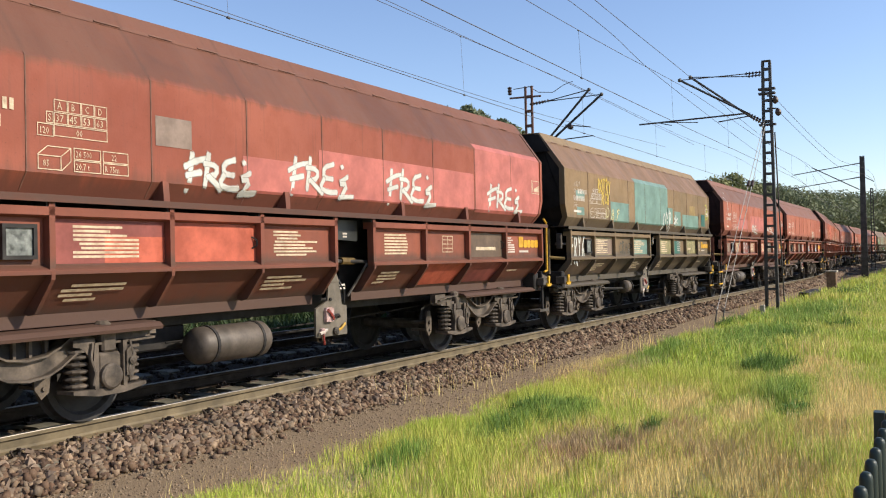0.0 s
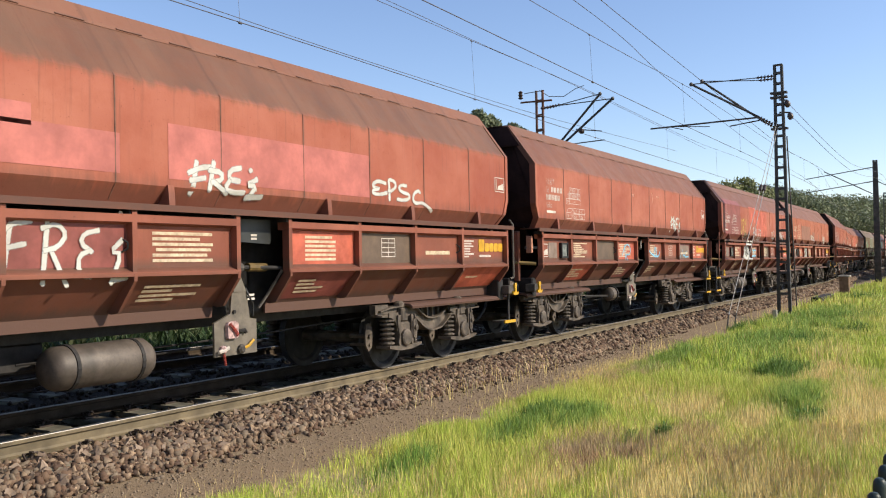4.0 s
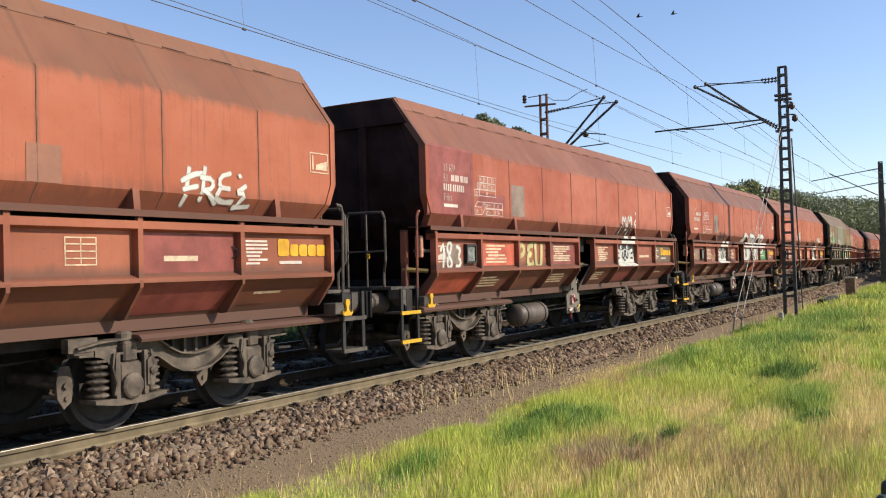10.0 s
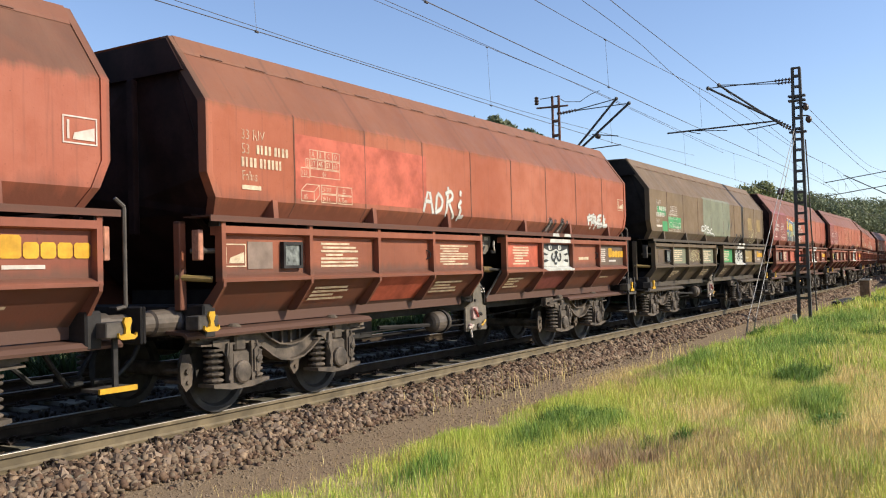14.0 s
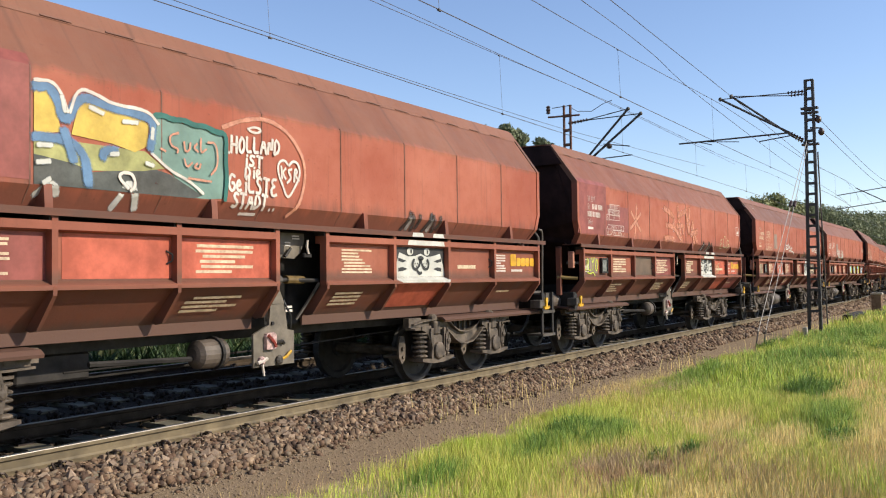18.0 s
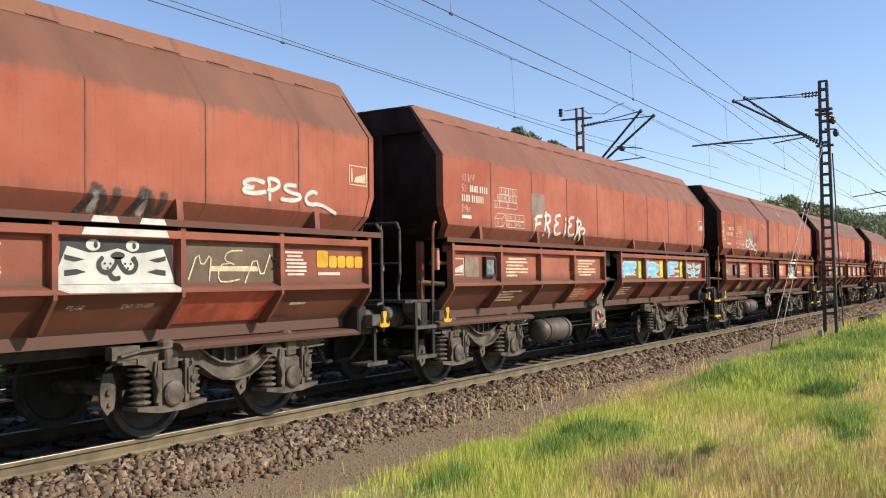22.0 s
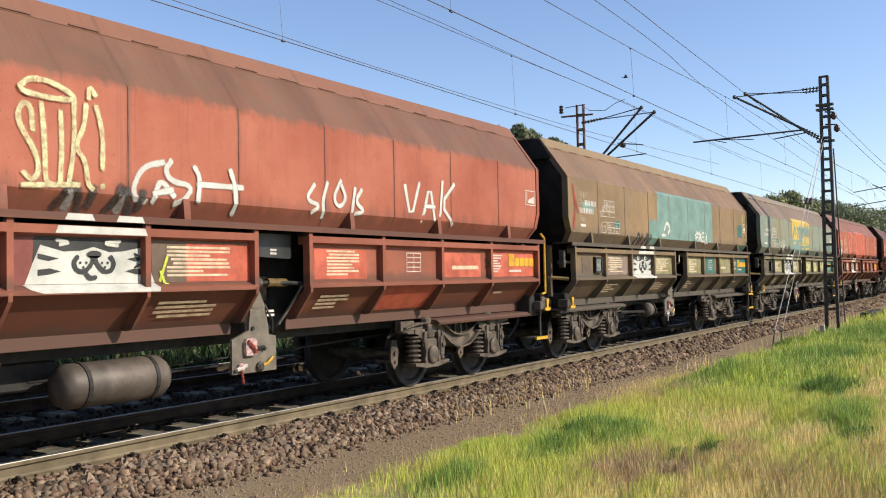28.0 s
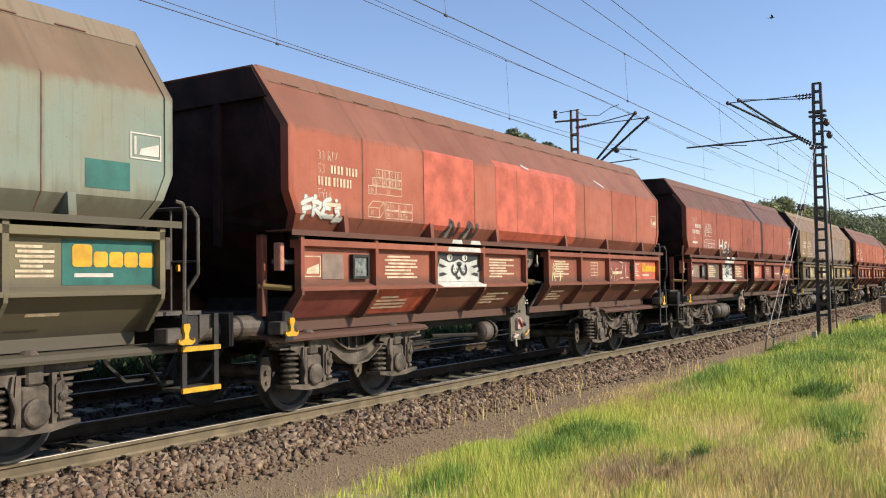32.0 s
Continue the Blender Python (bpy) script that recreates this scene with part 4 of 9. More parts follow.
def spots_at(x, y, blobs):
    """How much the blobs (x, y, radius along x, radius along y) cover each place, 0 to 1."""
    out = np.zeros_like(x)
    for bx, by, rx, ry in blobs:
        out = np.maximum(out, np.exp(-((x - bx) / rx) ** 2 - ((y - by) / ry) ** 2))
    return out


BARE = ((9.05, 3.70, 0.75, 0.30), (9.20, 3.15, 0.60, 0.26), (8.60, 3.35, 0.6, 0.2), (10.1, 3.05, 0.35, 0.12))
LUSHY = ((10.75, 4.70, 0.9, 0.28), (10.5, 4.2, 0.7, 0.2), (9.5, 4.6, 0.8, 0.28), (17.6, 5.05, 2.4, 0.42), (16.2, 2.8, 0.8, 0.25), (13.1, 2.1, 1.5, 0.45), (29.0, 4.1, 6.0, 1.3), (22.0, 4.0, 4.0, 1.0), (7.6, 4.9, 0.9, 0.25))
STRAWY = ((9.8, 2.5, 1.0, 0.5), (9.2, 1.85, 1.3, 0.5), (10.8, 1.3, 1.8, 0.4), (12.2, 3.2, 1.0, 0.28), (7.5, 3.4, 0.8, 0.3), (8.0, 2.4, 0.9, 0.45), (14.5, 1.5, 1.6, 0.35), (18.0, 2.2, 2.0, 0.3), (11.6, 2.3, 1.2, 0.3), (13.2, 1.2, 2.0, 0.4), (8.6, 1.5, 1.0, 0.4))
RUSTY = ((15.5, 5.25, 1.7, 0.35), (9.3, 2.25, 0.6, 0.3), (12.8, 5.75, 1.6, 0.16), (10.3, 2.75, 0.5, 0.2), (9.0, 3.6, 0.7, 0.25))


def build_meadow():
    rng = np.random.default_rng(11)
    green, lush, dry, rusty = [], [], [], []
    for n, x0, x1, y0, y1, hh, ww in ((215000, 5.0, 16, 0.3, 6.0, 0.165, 0.0058), (105000, 16, 36, 0.8, 6.0, 0.21, 0.012), (46000, 36, 75, -3, 6.2, 0.34, 0.045), (20000, 75, 170, -18, 7.5, 0.45, 0.13)):
        x = x0 + (x1 - x0) * rng.random(n)
        y = y0 + (y1 - y0) * rng.random(n)
        edge = np.clip((5.80 - y + 0.30 * patchy(x, y, 2.0, 3)) / 0.45, 0, 1)
        bare = np.clip(1.25 * spots_at(x, y, BARE), 0, 1)
        keep = rng.random(n) < edge * np.clip(0.85 + 0.45 * patchy(x, y, 1.6, 4), 0.3, 1) * (1 - 0.94 * bare) * (1 - 0.88 * np.clip(1.2 * spots_at(x, y, STRAWY), 0, 1))
        x, y = x[keep], y[keep]
        wet = np.clip(1.3 * spots_at(x, y, LUSHY) + 0.35 * patchy(x, y, 0.8, 6) - 0.10, 0, 0.95)
        hmul = np.clip(0.92 + 0.35 * patchy(x, y, 1.1, 5) + 0.22 * patchy(x, y, 5.0, 15) + 0.35 * wet, 0.35, 1.8) * np.clip((6.0 - y) / 0.4, 0.5, 1) * (1 - 0.5 * spots_at(x, y, BARE))
        w = rng.random(len(x)) < wet
        green.append(blades(int((~w).sum()), x[~w], y[~w], hh * hmul[~w], ww, rng, 0.4))
        lush.append(blades(int(w.sum()), x[w], y[w], hh * hmul[w], ww * 1.35, rng, 0.45))
    field("meadow_grass", green, GRASS, "tall meadow grass, fresh green with straw-coloured patches")
    field("lush_grass", lush, LUSH, "patches of lush dark green grass in the meadow")
    for n, x0, x1, y0, y1, hh, ww in ((120000, 5.0, 18, 0.3, 6.1, 0.18, 0.0048), (20000, 18, 45, 0, 6.2, 0.36, 0.010), (260, 5, 30, 5.5, 6.1, 0.24, 0.004), (200, 10.2, 15.5, 6.2, 6.9, 0.42, 0.006)):
        x = x0 + (x1 - x0) * rng.random(n)
        y = y0 + (y1 - y0) * rng.random(n)
        like = 0.12 + 0.25 * patchy(x, y, 0.9, 9) + 1.3 * spots_at(x, y, STRAWY) - 0.6 * spots_at(x, y, LUSHY) - 0.9 * spots_at(x, y, BARE)
        keep = rng.random(n) < (np.clip(like, 0.03, 1) if n > 2000 else 0.8)
        x, y = x[keep], y[keep]
        dry.append(blades(len(x), x, y, hh, ww, rng, 0.35))
    field("dry_stalks", dry, DRY, "dry straw-coloured grass stalks")
    # dead matted grass in the bare places, reddish sorrel along the edge of the gravel
    n = 170000
    x, y = 5.0 + 16 * rng.random(n), 1.5 + 4.9 * rng.random(n)
    strip = np.exp(-((y - 5.95 - 0.2 * patchy(x, y, 1.3, 23)) / 0.28) ** 2)
    keep = rng.random(n) < np.clip(0.75 * spots_at(x, y, RUSTY) + 0.8 * spots_at(x, y, BARE) + 0.30 * strip - 0.03, 0, 1)
    x, y = x[keep], y[keep]
    low = np.where(y > 5.5, 0.5, 1.0) * (1 - 0.45 * spots_at(x, y, BARE))
    field("sorrel", [blades(len(x), x, y, 0.19 * low, 0.006, rng, 0.9)], RUSTG, "reddish brown sorrel and dead matted grass")
    # verge and undergrowth beyond the second track; the verge's leaf colour holds its shade
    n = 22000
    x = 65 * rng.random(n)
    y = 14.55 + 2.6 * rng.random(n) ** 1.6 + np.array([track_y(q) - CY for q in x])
    field("far_verge", [blades(n, x, y, 0.62 + 0.25 * patchy(x, y, 0.9, 17), 0.07, rng, 0.9)], SHADED_VERGE, "tall weedy verge beyond the second track, its shade put into the leaf colour")
    # undergrowth raised behind the train, unseen, to keep sky light from under it
    n = 34000
    x = -15 + 110 * rng.random(n)
    y = 17.2 + 1.7 * rng.random(n) + np.array([track_y(q) - CY for q in x])
    z = -0.5 + rng.random(n) * (4.3 + 0.7 * patchy(x, y, 0.7, 13))
    p = np.stack([x, y, z], -1)
    u = rng.normal(size=(n, 3))
    u /= np.linalg.norm(u, axis=1)[:, None]
    v = np.cross(u, rng.normal(size=(n, 3)))
    v /= np.linalg.norm(v, axis=1)[:, None]
    quad = np.stack([p + u * 0.26, p + v * 0.15, p - u * 0.26, p - v * 0.15], 1).reshape(-1, 3)
    tri = (np.array([(0, 1, 2), (0, 2, 3)])[None] + (np.arange(n) * 4)[:, None, None]).reshape(-1, 3)
    field("undergrowth", [(quad, tri)], LEAF, "leafy undergrowth beyond the tracks, raised out of view to block sky light")
    # broad-leaved weeds in clumps
    spots = ((10.7, 4.75, 0.34, 260, 1.0), (10.2, 4.45, 0.3, 240, 0.9), (9.6, 4.65, 0.28, 200, 0.8), (9.0, 4.5, 0.22, 120, 0.7), (11.2, 4.4, 0.26, 160, 0.8), (10.26, 3.07, 0.13, 110, 0.8), (9.9, 3.35, 0.12, 60, 0.6), (16.2, 2.85, 0.38, 420, 1.15), (16.9, 2.6, 0.3, 200, 0.9), (13.2, 2.05, 0.34, 260, 0.8), (14.2, 2.3, 0.3, 180, 0.7), (12.1, 1.75, 0.25, 120, 0.7),
             (17.0, 5.1, 0.32, 260, 0.9), (17.9, 5.0, 0.30, 240, 0.9), (18.8, 4.9, 0.3, 200, 0.8), (16.3, 5.3, 0.25, 160, 0.7), (25.6, 5.45, 0.35, 260, 1.0), (26.6, 5.4, 0.35, 260, 1.0), (43.0, 4.2, 0.8, 380, 1.2), (46.0, 3.6, 0.7, 300, 1.2), (22, 3.5, 0.4, 200, 1.0), (26, 2.5, 0.45, 200, 1.0), (31, 3.3, 0.4, 160, 1.0))
    for cx, cy, r, n, tall in spots:
        n = int(n * 2.2)
        # pointed leaves on leaning stems
        a, q = rng.random(n) * 6.283, r * np.sqrt(rng.random(n))
        c, t = blades(n, cx + 1.6 * q * np.cos(a), cy + q * np.sin(a), tall * (0.20 + 0.35 * r) * (1.15 - 0.6 * q / r), 0.010 + 0.006 * r, rng, 0.55)
        m = n // 2
        a, q = rng.random(m) * 6.283, r * np.sqrt(rng.random(m))
        base = np.stack([cx + 1.6 * q * np.cos(a), cy + q * np.sin(a), GROUND_Z + tall * (0.16 + 0.30 * r) * (1.1 - 0.6 * q / r) * rng.random(m)], -1)
        d = rng.normal(size=(m, 3)) * np.array([1, 1, 0.45])
        d /= np.linalg.norm(d, axis=1)[:, None]
        e = np.cross(d, np.array([0.0, 0.0, 1.0]))
        size = (0.022 + 0.022 * rng.random((m, 1))) * (1.5 if cx > 40 else 1.0)
        leaf = np.stack([base, base + d * size + e * size * 0.42, base + d * size * 2.1, base + d * size - e * size * 0.42], 1).reshape(-1, 3)
        t2 = (np.array([(0, 1, 2), (0, 2, 3)])[None] + (np.arange(m) * 4)[:, None, None]).reshape(-1, 3)
        ob = mesh_arrays("weed_clump", np.concatenate([c, leaf]), np.concatenate([t, t2 + len(c)]), LUSH if 16.25 < cx < 19 and cy > 4 else HERB)
        tagged(ob, "dark green tuft of leafy weeds in the meadow", "weed", "tufts in the meadow")


build_meadow()


# ---- trees ----
def build_tree(x, y, top, spread, material, rng, density=1.0, base=0.0, limbs=9, leaf=0.0):
    t = tagged(empty("tree", Matrix.Translation((x, y, base))), "leafy broadleaf tree at the edge of the wood", "tree", "trees of the wood")
    H = top - base
    bm = bmesh.new()
    rod(bm, (0, 0, -0.6), (0.1, 0, H * 0.45), 0.03 * H ** 0.9, 8, 0.018 * H ** 0.9)
    rod(bm, (0.1, 0, H * 0.45), (0.15, 0.1, H * 0.85), 0.018 * H ** 0.9, 7, 0.05)
    tr = part("trunk", bm, BARK, t)
    cl = []
    for i in range(9):
        a = i * 2.4 + rng.random()
        z0 = H * (0.3 + 0.5 * i / 9)
        L = spread * (0.5 + 0.5 * rng.random()) * (1.1 - 0.6 * i / 9)
        q = Vector((L * math.cos(a), L * math.sin(a), z0 + L * 0.5))
        if i < limbs:
            part("limb", rod(bmesh.new(), (0.1, 0, z0), q, 0.05 * H / 10 + 0.02, 6, 0.025), BARK, t)
        cl.append((q, spread * 0.42))
        cl.append((Vector((L * 0.5 * math.cos(a + 0.7), L * 0.5 * math.sin(a + 0.7), z0 + L * 0.8)), spread * 0.40))
    for i in range(int(10 + spread)):
        a, u = rng.random() * 6.283, rng.random()
        zz = H * (0.28 + 0.66 * u)
        rr = spread * math.sqrt(max(0.05, 1 - (1.9 * (u - 0.42)) ** 2)) * (0.55 + 0.45 * rng.random())
        cl.append((Vector((rr * math.cos(a), rr * math.sin(a), zz)), spread * (0.22 + 0.2 * rng.random())))
    cl.append((Vector((0, 0, H * 0.9)), spread * 0.35))
    cl.append((Vector((0, 0, H - spread * 0.30)), spread * 0.42))
    cl.append((Vector((spread * 0.4, -spread * 0.2, H - spread * 0.5)), spread * 0.40))
    n = int(70 * density)
    C, T = [], []
    for c, r in cl:
        d = rng.normal(size=(n, 3))
        d /= np.linalg.norm(d, axis=1)[:, None]
        p = np.array(c) + d * r * (0.55 + 0.5 * rng.random((n, 1))) * np.array([1, 1, 0.8])
        p[:, 2] = np.minimum(p[:, 2], H)
        s = (leaf or 0.16 + 0.02 * H) * (0.6 + 0.8 * rng.random((n, 1)))
        u = rng.normal(size=(n, 3))
        u /= np.linalg.norm(u, axis=1)[:, None]
        v = np.cross(u, d)
        quad = np.stack([p + u * s, p + v * s * 0.6, p - u * s, p - v * s * 0.6], 1)
        C.append(quad.reshape(-1, 3))
    C = np.concatenate(C)
    m = len(C) // 4
    tri = np.array([(0, 1, 2), (0, 2, 3)])[None] + (np.arange(m) * 4)[:, None, None]
    cr = mesh_arrays("crown", C, tri.reshape(-1, 3), material)
    cr.parent = t
    return t


def build_trees():
    rng = np.random.default_rng(21)
    def at(bearing, dist):
        return dist * math.sin(radians(bearing)), dist * math.cos(radians(bearing))
    def top(elev, dist):
        return 1.52 + dist * math.tan(radians(elev))
    # bearing east of the track's normal, elevation of the top, distance, crown radius
    for b, e, d, s, pale in ((76.2, 4.2, 105, 3.6, 1), (77.3, 4.75, 108, 4.0, 1), (78.3, 4.9, 110, 4.2, 1), (79.4, 4.2, 125, 4.5, 0), (80.1, 4.4, 120, 4.2, 0), (81.0, 4.1, 128, 4.5, 0), (81.9, 3.95, 150, 5.0, 0), (82.8, 3.6, 165, 5.5, 0), (83.6, 3.6, 175, 5.5, 0), (84.4, 3.55, 185, 6, 0), (85.2, 3.45, 195, 6, 0), (86.0, 3.4, 205, 6.5, 0), (86.8, 3.5, 205, 6.5, 0), (87.6, 3.5, 210, 6.5, 0), (88.5, 3.4, 215, 7, 0), (89.5, 3.3, 220, 7, 0),
                             (66.5, 7.2, 66, 2.4, 0), (69, 6.2, 75, 3, 0), (72, 5.2, 85, 3.5, 0), (58, 6.8, 66, 3, 0), (74, 4.6, 95, 3.6, 0)):
        x, y = at(b, d)
        build_tree(x, y, top(e, d), s, LEAF2 if pale else LEAF, rng, 2.2, base=-0.3, limbs=5, leaf=0.20)
    for b, e, d, s in ((59.6, 9.75, 62, 1.5), (60.6, 9.7, 63, 1.6), (62.2, 9.75, 62, 1.5), (62.9, 9.35, 63, 1.1), (64.35, 8.85, 64, 1.3), (65.2, 8.3, 64, 1.3)):
        x, y = at(b, d)
        build_tree(x, y, top(e, d), s, LEAF, rng, 3.0, -0.3, 5, 0.17)
    # trees on the near side, outside the view, that shade the far wagons
    for b, d, h in ((91.5, 100, 13), (93.5, 90, 12), (94.5, 112, 14), (96, 101, 13), (92.5, 125, 15), (94, 138, 15)):
        x, y = at(b, d)
        build_tree(x, y, h, 4.2, LEAF, rng, 1.2, -0.3, 4)
    # the wood behind: undergrowth and lower crowns
    for i in range(34):
        b = 75 + 16 * i / 33
        d = 120 + 100 * min(1, max(0, (b - 78) / 9)) + 14 * rng.random()
        x, y = at(b, d)
        build_tree(x, y, top(2.6 + 0.5 * rng.random(), d), 5.0 + 0.02 * d, LEAF, rng, 0.8, -0.3, 1)


build_trees()


# ---- birds ----
BIRDM = simple("dark_feathers", (0.05, 0.045, 0.045), 0.7, 0.0, 0.3, 30.0)


def build_bird():
    """A small dark bird gliding with raised wings; it flies along its own x."""
    b = tagged(empty("bird"), "small dark bird gliding over the train", "bird", "birds in the sky")
    part("bird_body", turned(bmesh.new(), [(0.004, -0.10), (0.022, -0.05), (0.030, 0.0), (0.022, 0.05), (0.018, 0.07), (0.003, 0.10)], (0, 0, 0), "x", 8), BIRDM, b)
    for s in (-1, 1):
        part("wing", prism(bmesh.new(), [(0.05, 0.015 * s), (0.03, 0.12 * s), (-0.06, 0.22 * s), (-0.04, 0.10 * s), (-0.03, 0.015 * s)], 0.0, 0.008, "z"), BIRDM, b).matrix_basis = Matrix.Rotation(radians(22) * s, 4, "X")
    part("tail", prism(bmesh.new(), [(-0.08, -0.012), (-0.16, -0.035), (-0.14, 0.0), (-0.16, 0.035), (-0.08, 0.012)], -0.003, 0.004, "z"), BIRDM, b)
    return b


# where each bird is seen, as (t, x, y, z)
FLIGHTS = (
    ((9.0, 34.48, 5.31, 10.4), (9.5, 33.95, 7.52, 10.83), (10.0, 33.09, 10.65, 10.9), (10.5, 32.52, 12.79, 10.18), (11.0, 31.68, 14.99, 9.75), (11.5, 30.55, 17.29, 9.49), (12.0, 29.2, 19.47, 9.55), (12.5, 27.87, 21.32, 9.55)),
    ((10.0, 33.46, 9.43, 10.89), (10.5, 32.99, 11.24, 10.54), (11.0, 32.43, 13.21, 9.9), (11.5, 31.76, 15.03, 9.34), (12.5, 30.02, 18.61, 8.5)),
    ((27.5, 30.62, 15.96, 11.7), (27.8, 32.1, 13.99, 9.87), (28.1, 33.16, 11.93, 8.86), (28.4, 33.53, 10.57, 9.27), (28.7, 33.84, 9.12, 9.76), (29.0, 34.2, 7.11, 10.21), (29.3, 34.51, 5.04, 10.44)),
    ((29.0, 28.35, 20.78, 9.28), (30.0, 30.29, 17.91, 9.1), (30.5, 31.37, 15.86, 9.29), (31.0, 32.37, 13.45, 9.75), (31.2, 32.78, 12.21, 10.04)),
)
BIRDS = [(build_bird(), f) for f in FLIGHTS]


def fly(bird, f):
    """Key the flight: through its points, and straight on before and after."""
    def at(t):
        if t <= f[0][0]:
            (t0, *p), (t1, *q) = f[0], f[1]
        elif t >= f[-1][0]:
            (t0, *p), (t1, *q) = f[-2], f[-1]
        else:
            i = max(k for k in range(len(f) - 1) if f[k][0] <= t)
            (t0, *p), (t1, *q) = f[i], f[i + 1]
        p, q = Vector(p), Vector(q)
        v = (q - p) / (t1 - t0)
        k = t - t0
        pos = p + v * k
        if k < 0 or t > t1:
            pos.z = min(max(pos.z, 7.0), 14.0)
        return pos, v
    rows = []
    for i in range(65):
        t = i * 0.5
        pos, v = at(t)
        rows.append((t, Matrix.Translation(pos) @ Matrix.Rotation(math.atan2(v.y, v.x), 4, "Z")))
    walk(bird, rows)


# ---- hopper wagons ----
HALF = 6.27                      # half the length of the hopper
SIDE = 1.40                      # half its width
POSTS = ([0.17, 1.59, 2.98, 4.34, 5.75], [6.62, 8.02, 9.40, 10.79, 12.37])
SEAMS = [12.54 * i / 9 for i in range(1, 9)]
GUSSETS = [1.02, 2.94, 4.84, 7.43, 9.39, 11.42]
BODY = [(1.27, 2.17), (SIDE, 2.36), (SIDE, 2.62), (SIDE, 3.37), (0.853, 4.127), (0.0, 4.18)]
SHORT, LONG = 0.595, 1.06        # overhang of the plain end and of the platform end


def body_ring(grow=0.0, top=True):
    near = [(-y - grow, z) for y, z in BODY[:-1]]
    far = [(1.38 + grow, 4.127), (1.43 + grow, 4.05), (SIDE + grow, 2.62), (SIDE + grow, 2.36), (1.27 + grow, 2.17)]
    return near + far


def side_y(z):
    """The near flank of the hopper at height z."""
    pts = BODY
    for (y0, z0), (y1, z1) in zip(pts, pts[1:]):
        if z0 <= z <= z1:
            return -(y0 + (y1 - y0) * (z - z0) / (z1 - z0))
    return -SIDE


def taper(bm, sign):
    """The foot of the end walls is drawn in."""
    for v in bm.verts:
        if v.co.z < 2.6 and v.co.x * sign > 0:
            v.co.x -= sign * 0.45 * (2.62 - v.co.z)
    return bm


def rim(x0, x1, inner, outer):
    """A frame that follows the hopper's outline."""
    bm = bmesh.new()
    a, b = body_ring(-inner), body_ring(outer)
    rows = [[bm.verts.new((x, y, z)) for y, z in ring] for x in (x0, x1) for ring in (a, b)]
    n = len(a)
    for i in range(n - 1):
        for A, B in ((rows[1], rows[3]), (rows[2], rows[0]), (rows[0], rows[1]), (rows[3], rows[2])):
            bm.faces.new((A[i], A[i + 1], B[i + 1], B[i]))
    bmesh.ops.recalc_face_normals(bm, faces=bm.faces)
    return bm


def strip_on_flank(x0, x1, pts, lift):
    """A thin strip that lies on the flank, through the (y, z) points."""
    prof = list(pts) + [(y - lift, z + 0.3 * lift) for y, z in pts[::-1]]
    return prism(bmesh.new(), prof, x0, x1)


def spring_mesh():
    """A nest of thick coils between two caps."""
    bm = bmesh.new()
    for i in range(5):
        z = i * 0.068
        turned(bm, [(0.085, z + 0.004), (0.108, z + 0.014), (0.114, z + 0.026), (0.108, z + 0.038), (0.085, z + 0.048)], (0, 0, 0), "z", 10)
    rod(bm, (0, 0, -0.02), (0, 0, 0.36), 0.062, 8)
    turned(bm, [(0.12, 0.345), (0.12, 0.37)], (0, 0, 0), "z", 14)
    return bm


def wheel_mesh(s):
    bm = bmesh.new()
    prof = [(0.02, -0.06), (0.12, -0.06), (0.14, -0.035), (0.36, -0.02), (0.39, -0.07), (0.457, -0.07), (0.46, 0.03), (0.475, 0.045), (0.488, 0.058), (0.48, 0.07), (0.40, 0.07), (0.37, 0.03), (0.14, 0.05), (0.12, 0.075), (0.02, 0.075)]
    turned(bm, [(r, o * s) for r, o in prof], (0, 0, 0), "y", 28)
    for i in range(3):
        a = i * 2.094
        rod(bm, (0.24 * math.cos(a), -0.035 * s, 0.24 * math.sin(a)), (0.24 * math.cos(a), -0.022 * s, 0.24 * math.sin(a)), 0.02, 6)
    return bm


